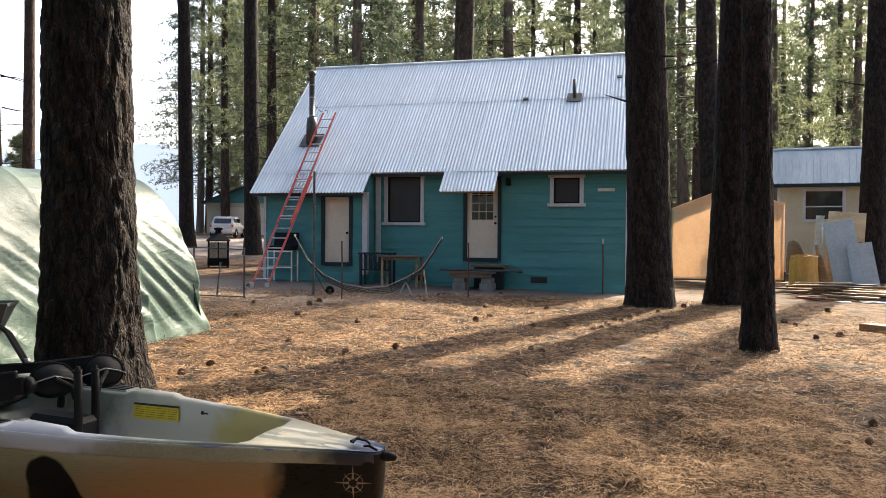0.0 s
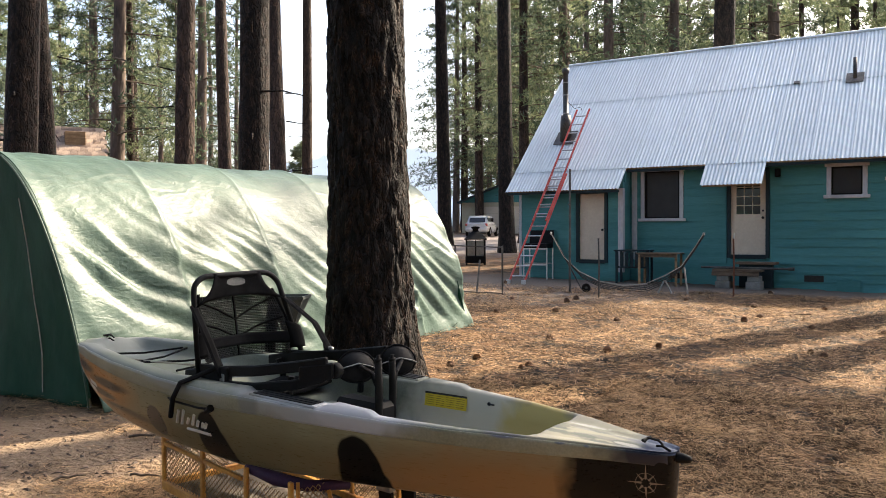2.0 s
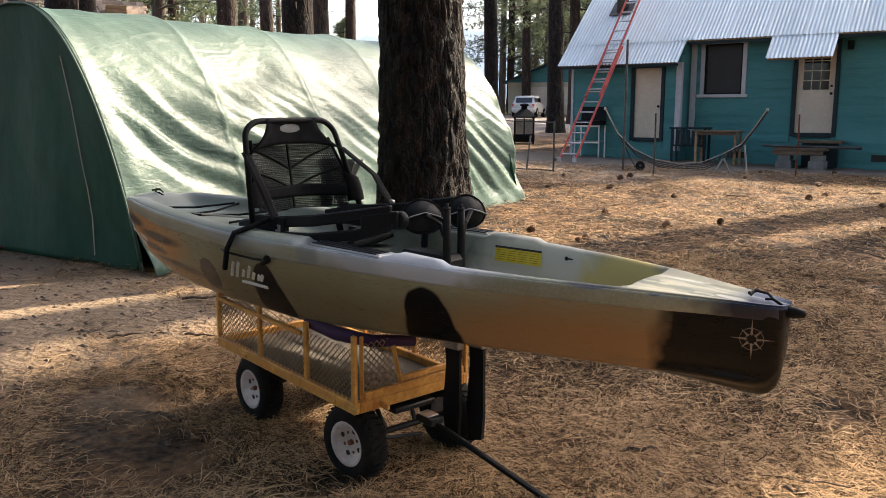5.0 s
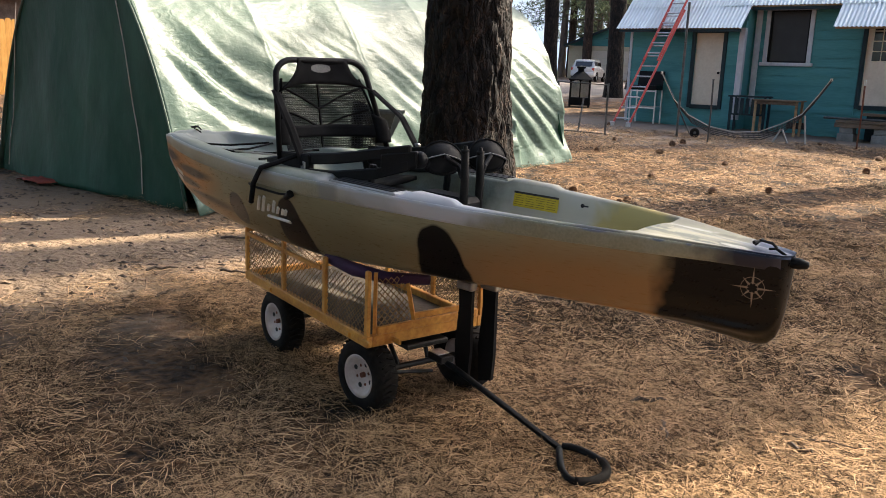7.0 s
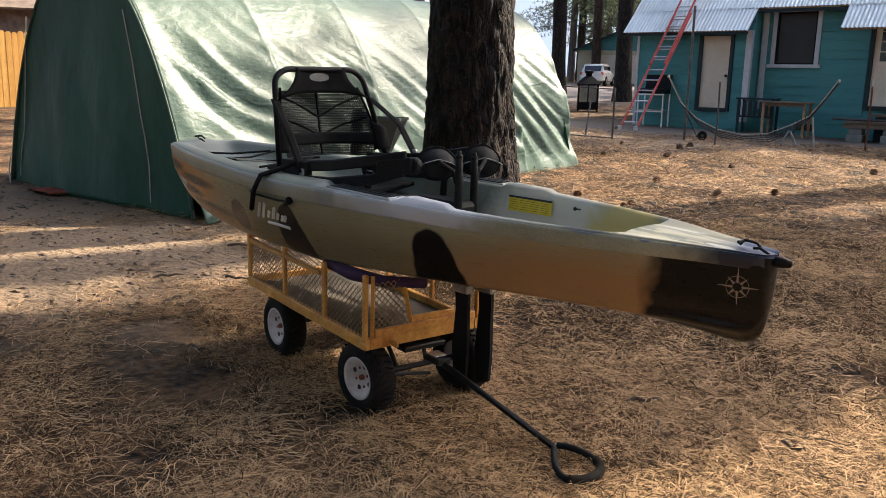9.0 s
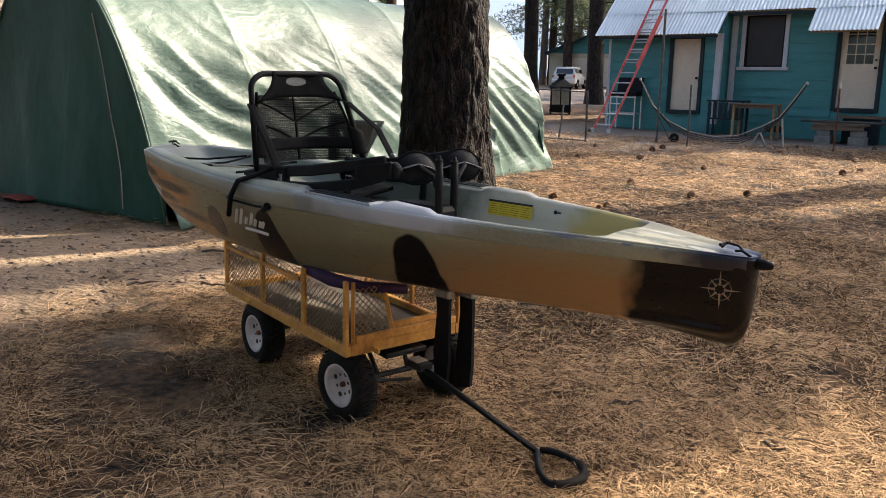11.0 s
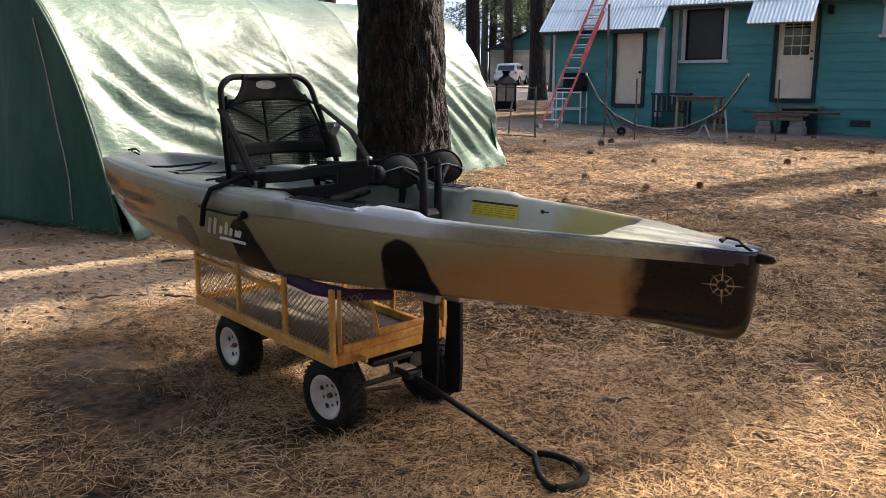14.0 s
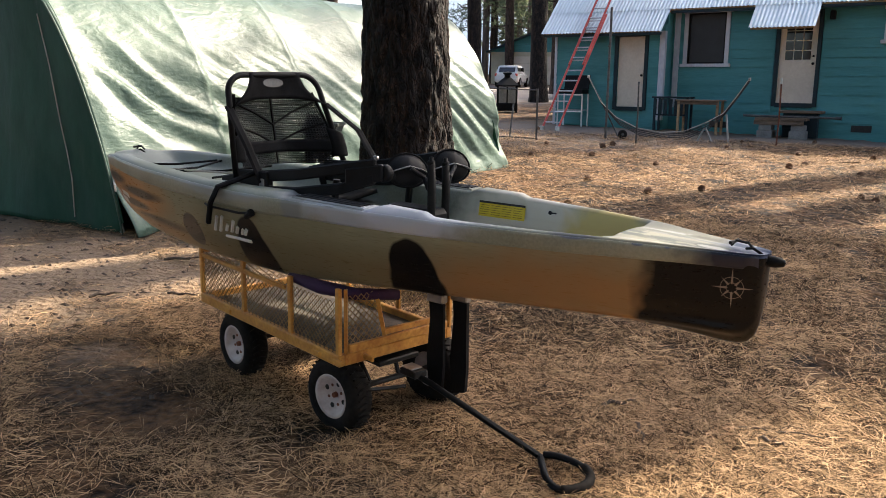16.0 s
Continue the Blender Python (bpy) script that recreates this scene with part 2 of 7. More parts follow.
plywood = surf("pale_plywood", (0.38, 0.27, 0.15), (0.62, 0.48, 0.30), 1.5, 0.7, 0, 0.2, 10, (1, 1, 4), 0.3, 0.004, obj=0.4)
fence_wood = surf("orange_stained_boards", (0.55, 0.27, 0.06), (0.80, 0.45, 0.13), 1.5, 0.6, 0, 0.2, 12, (4, 4, 0.5), obj=0.4)
canvas = surf("tan_canvas_tarpaulin", (0.66, 0.51, 0.36), (0.78, 0.63, 0.48), 1.2, 0.7, 0, 0.4, 14, dist=0.03, trans=0.5)
tan_wall = surf("tan_wall_paint", (0.44, 0.39, 0.27), (0.56, 0.50, 0.37), 1.5, 0.75, 0, 0.15, 14)
blue_roof = surf("blue_grey_metal_roof", (0.15, 0.20, 0.24), (0.27, 0.33, 0.37), 0.8, 0.4, 0.6, 0.05, 8, (2, 0.3, 0.3))
shingle_mat = surf("weathered_cedar_shingle", (0.16, 0.11, 0.085), (0.36, 0.27, 0.205), 3, 0.8, 0, 0.4, 20, obj=0.5)
old_wood = surf("old_grey_brown_wood", (0.075, 0.055, 0.042), (0.23, 0.165, 0.115), 2, 0.8, 0, 0.3, 14, (1, 6, 6), 0.25, 0.004, obj=0.5)
concrete = surf("grey_concrete", (0.15, 0.145, 0.135), (0.28, 0.27, 0.255), 4, 0.85, 0, 0.4, 30)
rust = surf("rusty_steel", (0.10, 0.035, 0.02), (0.24, 0.09, 0.05), 8, 0.8, 0.3, 0.3, 40)
rope = surf("pale_rope", (0.32, 0.28, 0.24), (0.55, 0.50, 0.44), 10, 0.85, 0, 0.5, 150, dist=0.002)
dark_rope = surf("dark_hammock_net", (0.03, 0.03, 0.03), (0.09, 0.085, 0.08), 10, 0.85, 0, 0.4, 120, dist=0.002)
white_paint = surf("white_car_paint", (0.50, 0.50, 0.51), (0.60, 0.60, 0.61), 2, 0.25, 0, 0, 20, spec=0.6)
sticker_y = surf("yellow_sticker", (0.55, 0.42, 0.02), (0.68, 0.53, 0.04), 10, 0.4, 0, 0, 40)
ink = surf("black_ink", (0.015, 0.015, 0.015), (0.03, 0.03, 0.03), 10, 0.5, 0, 0, 40)
decal_white = surf("off_white_decal", (0.55, 0.53, 0.48), (0.72, 0.70, 0.65), 10, 0.5, 0, 0, 60)
decal_copper = surf("faded_copper_decal", (0.19, 0.145, 0.105), (0.34, 0.265, 0.20), 10, 0.5, 0, 0, 60)
mast_mat = surf("dark_mast_plastic", (0.005, 0.0045, 0.004), (0.012, 0.011, 0.010), 6, 0.6, 0, 0, 50, spec=0.12)
# haze of distance, put into the ridge's pale colour and a faint glow
haze = surf("ridge_painted_haze", (0.70, 0.77, 0.80), (0.78, 0.84, 0.86), 0.004, 1.0, 0, 0, 0.02)
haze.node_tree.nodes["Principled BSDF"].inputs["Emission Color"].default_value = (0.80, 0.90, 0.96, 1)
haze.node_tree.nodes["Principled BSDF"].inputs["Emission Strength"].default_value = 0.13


def glassy(name, colour, rough=0.05):
    m = bpy.data.materials.new(name)
    m.use_nodes = True
    b = m.node_tree.nodes["Principled BSDF"]
    b.inputs["Base Color"].default_value = (*colour, 1)
    b.inputs["Roughness"].default_value = rough
    b.inputs["Specular IOR Level"].default_value = 0.6
    return m


dark_glass = glassy("dark_window_glass", (0.012, 0.013, 0.016))
screen_mat = surf("dark_insect_screen", (0.010, 0.010, 0.013), (0.022, 0.022, 0.027), 3, 0.5, 0, 0, 60, spec=0.5)

# ---- mesh helpers ----


def part(name, bm, mat, parent=None, label="", smooth=False, m=None):
    mesh = bpy.data.meshes.new(name)
    bm.to_mesh(mesh)
    bm.free()
    mesh.materials.append(mat)
    if smooth:
        mesh.polygons.foreach_set("use_smooth", [True] * len(mesh.polygons))
    ob = new(name, mesh)
    if parent:
        ob.parent = parent
    if m is not None:
        ob.matrix_basis = m
    return tagged(ob, label)


def piece(name, mesh, parent, m):
    ob = new(name, mesh)
    ob.parent, ob.matrix_basis = parent, m
    return ob


def raw(name, verts, faces, mat, parent=None, smooth=False):
    mesh = bpy.data.meshes.new(name)
    mesh.from_pydata(verts, [], faces)
    mesh.materials.append(mat)
    if smooth:
        mesh.polygons.foreach_set("use_smooth", [True] * len(mesh.polygons))
    mesh.update()
    ob = new(name, mesh)
    if parent:
        ob.parent = parent
    return ob


def thing(name, label, category, m, group="", kind=""):
    ob = new(name)
    ob.matrix_basis = m
    return tagged(ob, label, category, group, kind)


def box(bm, lo, hi, bevel=0.0, m=None):
    lo, hi = Vector(lo), Vector(hi)
    t = Matrix.Translation((lo + hi) / 2) @ Matrix.Diagonal((*(hi - lo), 1))
    out = bmesh.ops.create_cube(bm, size=1, matrix=(m @ t) if m else t)
    if bevel:
        edges = list({e for v in out["verts"] for e in v.link_edges})
        bmesh.ops.bevel(bm, geom=edges, offset=bevel, segments=1, affect="EDGES")
    return bm


def B(lo, hi, bevel=0.0, m=None):
    return box(bmesh.new(), lo, hi, bevel, m)


def tube(bm, pts, radii, seg=8, cap=True, flat=1.0):
    """A round bar along points."""
    pts = [Vector(p) for p in pts]
    if not isinstance(radii, (list, tuple)):
        radii = [radii] * len(pts)
    rings = []
    side = None
    for i, p in enumerate(pts):
        d = (pts[min(i + 1, len(pts) - 1)] - pts[max(i - 1, 0)]).normalized()
        if side is None:
            side = d.cross(Vector((0, 0, 1)) if abs(d.z) < 0.9 else Vector((0, 1, 0))).normalized()
        side = (side - d * side.dot(d)).normalized()
        up = d.cross(side)
        rings.append([bm.verts.new(p + radii[i] * (math.cos(a) * side + flat * math.sin(a) * up)) for a in [2 * math.pi * k / seg for k in range(seg)]])
    for a, b in zip(rings, rings[1:]):
        for k in range(seg):
            bm.faces.new((a[k], a[(k + 1) % seg], b[(k + 1) % seg], b[k]))
    if cap:
        bm.faces.new(rings[0][::-1])
        bm.faces.new(rings[-1])
    return bm


def T(pts, radii, seg=8, flat=1.0):
    return tube(bmesh.new(), pts, radii, seg, True, flat)


def lathe(bm, profile, seg=24, m=None, close=False):
    """Turns (radius, height) points round z."""
    m = m or Matrix()
    rings = [[bm.verts.new(m @ Vector((r * math.cos(2 * math.pi * k / seg), r * math.sin(2 * math.pi * k / seg), z))) for k in range(seg)] for r, z in profile]
    pairs = list(zip(rings, rings[1:])) + ([(rings[-1], rings[0])] if close else [])
    for a, b in pairs:
        for k in range(seg):
            bm.faces.new((a[k], a[(k + 1) % seg], b[(k + 1) % seg], b[k]))
    if not close:
        for ring, flip in ((rings[0], True), (rings[-1], False)):
            if (ring[0].co - ring[seg // 2].co).length > 1e-4:
                bm.faces.new(ring[::-1] if flip else ring)
    return bm


def grid(bm, nu, nv, f, wrap=False):
    vs = [[bm.verts.new(f(i / (nu - 1), j / (nv - 1))) for j in range(nv)] for i in range(nu)]
    for i in range(nu - 1):
        for j in range(nv - 1):
            bm.faces.new((vs[i][j], vs[i + 1][j], vs[i + 1][j + 1], vs[i][j + 1]))
    return bm


def solid(bm, thick):
    """Gives a sheet thickness."""
    bmesh.ops.recalc_face_normals(bm, faces=bm.faces[:])
    bmesh.ops.solidify(bm, geom=bm.faces[:], thickness=thick)
    return bm


def smoothstep(a, b, x):
    t = min(1, max(0, (x - a) / (b - a)))
    return t * t * (3 - 2 * t)


def interp(x, table):
    xs, ys = [p[0] for p in table], [p[1] for p in table]
    return float(np.interp(x, xs, ys))


def G(x, y):
    """The height of the ground, which rises away from the camera and falls to the right."""
    r = math.hypot(x, y)
    k = min(1, 70 / max(r, 1e-6))
    return (-0.02003 * x + 0.01821 * y) * k


def on_ground(x, y, rz=0, dz=0.0):
    return pose(x, y, G(x, y) + dz, 0, 0, rz)


# ---- ground ----
def rough_ground(x, y):
    """The ground with its low hummocks, which are flatter where the cart stands."""
    k = 1 - 0.75 * math.exp(-((x + 2.1) / 1.3) ** 2 - ((y - 4.1) / 0.9) ** 2)
    yard = smoothstep(4.6, 7.0, y) * smoothstep(-4.5, -2.5, x)
    return G(x, y) - 0.010 + k * (0.024 * noise.noise((x * 0.9, y * 0.9, 3)) + 0.018 * noise.noise((x * 2.3, y * 2.3, 7)) + (0.014 + 0.03 * yard) * abs(noise.noise((x * 5.2, y * 5.2, 9))) + 0.022 * yard * noise.noise((x * 3.4, y * 3.4, 4)))


def make_ground():
    seg = 420
    radii = [0.25 * (3 / 0.25) ** (i / 60) for i in range(60)] + [3 + 12.0 * i / 130 for i in range(130)] + [15 * (1600 / 15) ** (i / 79) for i in range(80)]
    rings = len(radii)
    verts, faces = [], []
    for i in range(rings):
        r = radii[i]
        for k in range(seg):
            a = 2 * math.pi * k / seg
            x, y = -1 + r * math.cos(a), 5 + r * math.sin(a)
            z = rough_ground(x, y) if r < 60 else G(x, y)
            verts.append((x, y, z))
    for i in range(rings - 1):
        for k in range(seg):
            a, b = i * seg + k, i * seg + (k + 1) % seg
            faces.append((a, a + seg, b + seg, b))
    faces.append(tuple(range(seg)))
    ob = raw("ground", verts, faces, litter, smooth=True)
    return tagged(ob, "forest floor of brown dirt and dry pine needles", "ground", kind="structure")


make_ground()


def scatter_needles(name, count, area, lengths, width, seed, label, rise=0.13):
    rng = np.random.default_rng(seed)
    x0, x1, y0, y1 = area
    px, py = rng.uniform(x0, x1, count), rng.uniform(y0, y1, count)
    keep = np.array([0.9 * noise.noise((x * 0.7, y * 0.7, 11)) + 1.1 * noise.noise((x * 2.6, y * 2.6, 5)) + 0.40 + 0.7 * math.exp(-((x - 0.5) / 1.3) ** 2 - ((y - 4.1) / 1.1) ** 2) - 1.25 * math.exp(-((x + 5.3) / 2.1) ** 2 - ((y - 5.0) / 1.25) ** 2) > r for x, y, r in zip(px, py, rng.uniform(-0.35, 0.75, count))])
    px, py = px[keep], py[keep]
    n = len(px)
    ang = rng.uniform(0, math.pi * 2, n)
    ln = rng.uniform(*lengths, n)
    lift = rng.uniform(0.0, 0.045, n) * rng.uniform(0.3, 1, n)
    tilt = rng.normal(0, rise, n)
    bend = rng.normal(0, 0.27, n)
    z = np.array([rough_ground(x, y) for x, y in zip(px, py)]) + lift
    dx, dy = np.cos(ang), np.sin(ang)
    ex, ey = np.cos(ang + bend), np.sin(ang + bend)
    w = 1.5 * width * rng.uniform(0.7, 1.3, n)
    a = np.stack([px, py, z], 1)
    half = ln[:, None] / 2
    b = a + half * np.stack([dx, dy, tilt], 1)
    c = b + half * np.stack([ex, ey, -0.4 * tilt - 0.04], 1)
    sd = np.stack([-dy, dx, 0.3 + 0 * dx], 1) * w[:, None]
    verts = np.concatenate([a, b - sd, b + sd, c], 0)
    i = np.arange(n)
    tris = np.concatenate([np.stack([i, i + n, i + 2 * n], 1), np.stack([i + n, i + 3 * n, i + 2 * n], 1)], 0).tolist()
    ob = raw(name, verts.tolist(), tris, needle)
    tagged(ob, label, "pine needles", kind="stuff")


# ---- trees ----
def trunk_mesh(r, h, seed, seg, rings, furrow, flare=0.35, top=0.35, bend=0.25, hi=None):
    """A tapering trunk with a root flare and vertical bark plates."""
    rnd = random.Random(seed)
    ox, oy = rnd.uniform(0, 50), rnd.uniform(0, 50)
    bm = bmesh.new()
    b1, b2 = rnd.uniform(-bend, bend), rnd.uniform(-bend, bend)
    zs = [-0.35 + (h + 0.35) * ((i / (rings - 1)) ** (1.6 if hi is None else hi)) for i in range(rings)]
    prev = None
    for z in zs:
        t = max(0, z) / h
        rr = r * (1 - (1 - top) * t ** 1.1) + r * flare * math.exp(-max(z, 0) / (1.1 * r + 0.1))
        cx, cy = b1 * math.sin(t * 3.1), b2 * math.sin(t * 2.3)
        ring = []
        for k in range(seg):
            a = 2 * math.pi * k / seg
            lob = 1 + 0.07 * flare * 3 * math.exp(-max(z, 0) / r) * math.sin(a * 5 + ox)
            f = 0
            if furrow:
                ca, sa = math.cos(a) * r, math.sin(a) * r
                v = noise.noise((ca * 11 + ox, sa * 11 + oy, z * 2.6))
                v2 = noise.noise((ca * 26 + oy, sa * 26 + ox, z * 6.0))
                f = furrow * (1.3 * min(0.3, abs(v) * 2.2 - 0.14) + 0.6 * abs(v2))
            ring.append(bm.verts.new((cx + (rr * lob + f) * math.cos(a), cy + (rr * lob + f) * math.sin(a), z)))
        if prev:
            for k in range(seg):
                bm.faces.new((prev[k], prev[(k + 1) % seg], ring[(k + 1) % seg], ring[k]))
        prev = ring
    bm.faces.new(prev)
    return bm


def tuft_cloud(points, size, blades, seed, broad=0.068):
    """Needle tufts: thin blades that spread from each point."""
    rng = np.random.default_rng(seed)
    n = len(points) * blades
    base = np.repeat(np.array(points), blades, 0)
    d = rng.normal(0, 1, (n, 3)) + (0, 0, 0.25)
    d /= np.linalg.norm(d, axis=1)[:, None]
    ln = size * rng.uniform(0.6, 1.25, n)[:, None]
    side = np.cross(d, rng.normal(0, 1, (n, 3)))
    side /= np.linalg.norm(side, axis=1)[:, None] + 1e-6
    side *= ln * broad
    a = base + d * ln * 0.05
    tip = base + d * ln
    verts = np.concatenate([a - side, a + side, tip], 0)
    i = np.arange(n)
    faces = np.stack([i, i + n, i + 2 * n], 1)
    return verts.tolist(), faces.tolist()


def crown_parts(parent, h, z0, spread, limbs, tufts, size, blades, seed, leaf, limb_r=0.05, start=0.35, gap=(0, 0), broad=0.068):
    """Limbs that droop a little and carry tufts; the crown has gaps and an uneven outline."""
    rnd = random.Random(seed)
    bm, pts = bmesh.new(), []
    for i in range(limbs):
        z = z0 + (h - z0) * ((i + rnd.random()) / limbs) ** 0.9
        t = (z - z0) / (h - z0)
        ln = spread * (1 - 0.8 * t) * rnd.uniform(0.45, 1.15) + 0.25
        # limbs are cut short here to let chosen sun patches through
        if gap[0] < z < gap[1]:
            ln = 0.3
        a = rnd.uniform(0, 2 * math.pi)
        rise = rnd.uniform(-0.25, 0.2) + 0.35 * t
        line = []
        for k in range(5):
            s = k / 4
            line.append((ln * s * math.cos(a) + rnd.uniform(-1, 1) * 0.05 * ln * s, ln * s * math.sin(a) + rnd.uniform(-1, 1) * 0.05 * ln * s, z + ln * (rise * s - 0.22 * s * s)))
        tube(bm, line, [limb_r * (1 - 0.8 * k / 4) * (0.6 + 0.4 * ln / spread) for k in range(5)], 4, False)
        for _ in range(tufts):
            s = rnd.uniform(start, 1.05)
            k = min(3, int(s * 4))
            u = s * 4 - k
            p = [line[k][c] * (1 - u) + line[min(k + 1, 4)][c] * u for c in range(3)]
            w = 0.16 * ln * (1.2 - 0.6 * s) + 0.12
            pts.append((p[0] + rnd.gauss(0, w), p[1] + rnd.gauss(0, w), p[2] + rnd.gauss(0, 0.45 * w) + 0.05))
    tagged(part("branch_frame", bm, twig_mat, parent, smooth=True), kind="stuff")
    v, fc = tuft_cloud(pts, size, blades, seed, broad)
    tagged(raw("crown", v, fc, leaf, parent), kind="stuff")
    return parent


def stubs(parent, r, heights, seed, length=(0.3, 1.2)):
    """Dead broken branches on a trunk."""
    rnd = random.Random(seed)
    for z in heights:
        a = rnd.uniform(0, 2 * math.pi)
        ln = rnd.uniform(*length)
        d = Vector((math.cos(a), math.sin(a), rnd.uniform(-0.25, 0.15)))
        p = Vector((0, 0, z)) + d * r * 0.8
        q = p + d * ln * 0.5 + Vector((0, 0, rnd.uniform(-0.05, 0.05)))
        part("dead_branch", T([p, q, q + d * ln * 0.5 + Vector((0, 0, rnd.uniform(-0.15, 0.12)))], [0.028, 0.018, 0.006], 6), bark_mid, parent)

# ---- house ----
HOUSE = pose(-1.0, 22.4, 0.428, 0, 0, -10.3)
house = thing("house", "teal clapboard cottage with corrugated metal roof and white trim", "house", HOUSE)
RIDGE_Y, RIDGE_Z, EAVE_Y, EAVE_Z, LOW_Y, LOW_Z = 3.5, 6.58, -0.35, 2.97, -0.92, 2.42
X0, X1, BX1, BY = -5.15, 4.46, -2.2, -0.55          # wall ends, the bump-out's right end and its front


def board_rows(wall, x0, x1, z0, z1, holes, m, step=0.21):
    """Lap boards cut round openings (x0, x1, z0, z1); each leans out at its foot."""
    z = z0
    while z < z1 - 0.02:
        top = min(z + step, z1)
        cuts = [(a, b) for a, b, c, d in holes if c < top - 0.02 and d > z + 0.02]
        spans, x = [], x0
        for a, b in sorted(cuts):
            if a > x:
                spans.append((x, a))
            x = max(x, b)
        if x < x1:
            spans.append((x, x1))
        for a, b in spans:
            bm = bmesh.new()
            vs = [bm.verts.new(p) for p in ((a, -0.032, z), (b, -0.032, z), (b, -0.008, top + 0.015), (a, -0.008, top + 0.015), (a, 0, z), (b, 0, z), (b, 0, top + 0.015), (a, 0, top + 0.015))]
            for q in ((0, 1, 2, 3), (5, 4, 7, 6), (4, 5, 1, 0), (3, 2, 6, 7), (4, 0, 3, 7), (1, 5, 6, 2)):
                bm.faces.new([vs[i] for i in q])
            part("board", bm, teal, wall, m=m)
        z += step


def wall_with_holes(x0, x1, z0, z1, holes, thick=0.14):
    """A wall slab with openings through it, welded into one mesh."""
    bm = bmesh.new()
    xs = sorted({x0, x1, *[v for h in holes for v in h[:2] if x0 < v < x1]})
    zs = sorted({z0, z1, *[v for h in holes for v in h[2:] if z0 < v < z1]})
    full = {(i, k) for i in range(len(xs) - 1) for k in range(len(zs) - 1) if not any(h[0] < (xs[i] + xs[i + 1]) / 2 < h[1] and h[2] < (zs[k] + zs[k + 1]) / 2 < h[3] for h in holes)}
    at = {}

    def vert(i, k, y):
        if (i, k, y) not in at:
            at[i, k, y] = bm.verts.new((xs[i], y, zs[k]))
        return at[i, k, y]
    for i, k in full:
        for y in (0, thick):
            bm.faces.new([vert(a, c, y) for a, c in ((i, k), (i + 1, k), (i + 1, k + 1), (i, k + 1))])
        for di, dk, p, q in ((-1, 0, (0, 0), (0, 1)), (1, 0, (1, 0), (1, 1)), (0, -1, (0, 0), (1, 0)), (0, 1, (0, 1), (1, 1))):
            if (i + di, k + dk) not in full:
                bm.faces.new([vert(i + p[0], k + p[1], 0), vert(i + q[0], k + q[1], 0), vert(i + q[0], k + q[1], thick), vert(i + p[0], k + p[1], thick)])
    bmesh.ops.recalc_face_normals(bm, faces=bm.faces[:])
    return bm


D1, W1, D2, W2 = (-3.40, -2.70, 0.60, 2.33), (-1.81, -0.90, 1.67, 2.88), (0.36, 1.18, 0.755, 2.78), (2.62, 3.27, 2.16, 2.81)
front_holes = [W1, D2, W2]
wall_f = part("front_wall", wall_with_holes(BX1, X1, -0.4, 3.15, front_holes), teal, house)
board_rows(wall_f, BX1 + 0.02, X1 - 0.05, -0.1, 3.0, [(a - 0.1, b + 0.1, c - 0.08, d + 0.1) for a, b, c, d in front_holes], Matrix())
wall_b = part("bump_out_wall", wall_with_holes(X0, BX1, -0.4, 2.62, [D1]), teal, house, m=pose(0, BY, 0))
board_rows(wall_b, X0 + 0.05, BX1 - 0.12, -0.1, 2.5, [(D1[0] - 0.1, D1[1] + 0.1, D1[2] - 0.1, D1[3] + 0.1)], Matrix())
bm = bmesh.new()
box(bm, (BX1 - 0.14, BY + 0.14, -0.4), (BX1, 0.0, 2.9))
part("bump_out_side", bm, teal, house)
# the gable ends follow the roof's slope
for name, x in (("gable_wall", X0), ("gable_wall", X1 - 0.14)):
    bm = bmesh.new()
    fy = BY + 0.14 if x == X0 else 0.14
    prof = [(fy, -0.4), (fy, 2.55 if x == X0 else 3.05), (RIDGE_Y, RIDGE_Z - 0.16), (2 * RIDGE_Y, 3.05), (2 * RIDGE_Y, -0.4)]
    a = [bm.verts.new((x, y, z)) for y, z in prof]
    b = [bm.verts.new((x + 0.14, y, z)) for y, z in prof]
    bm.faces.new(a)
    bm.faces.new(b[::-1])
    for i in range(5):
        bm.faces.new((a[i], b[i], b[(i + 1) % 5], a[(i + 1) % 5]))
    bmesh.ops.recalc_face_normals(bm, faces=bm.faces[:])
    part(name, bm, teal, house)
part("back_wall", B((X0, 2 * RIDGE_Y - 0.14, -0.4), (X1, 2 * RIDGE_Y, 3.1)), teal, house)
part("interior_floor", B((X0 + 0.15, 0.15, 0.5), (X1 - 0.15, 2 * RIDGE_Y - 0.15, 0.7)), plank, house)
# corner boards
for lo, hi in (((X1 - 0.05, -0.045, -0.1), (X1 + 0.02, 0.1, 2.97)), ((BX1 - 0.13, BY - 0.04, 0.28), (BX1 + 0.01, BY + 0.1, 2.45)), ((BX1 + 0.05, -0.045, 0.6), (BX1 + 0.19, 0.0, 2.95)), ((X0 - 0.02, BY - 0.04, -0.1), (X0 + 0.05, BY + 0.1, 2.45))):
    part("corner_board", B(lo, hi, 0.006), white_trim, house)


def corrugated(name, width, run, mat, parent, m, period=0.09, amp=0.012, rows=2, seed=0, label=""):
    """A corrugated sheet: x across, y up the slope."""
    rnd = random.Random(seed)
    cols = max(8, int(width / period * 6))
    lift = [rnd.uniform(-0.0012, 0.0012) for _ in range(rows)]
    bm = grid(bmesh.new(), cols, rows, lambda u, v: Vector((u * width, v * run, amp * math.sin(2 * math.pi * u * width / period) + lift[int(v * (rows - 1) + 0.5)])))
    solid(bm, 0.003)
    return part(name, bm, mat, parent, label, False, m)


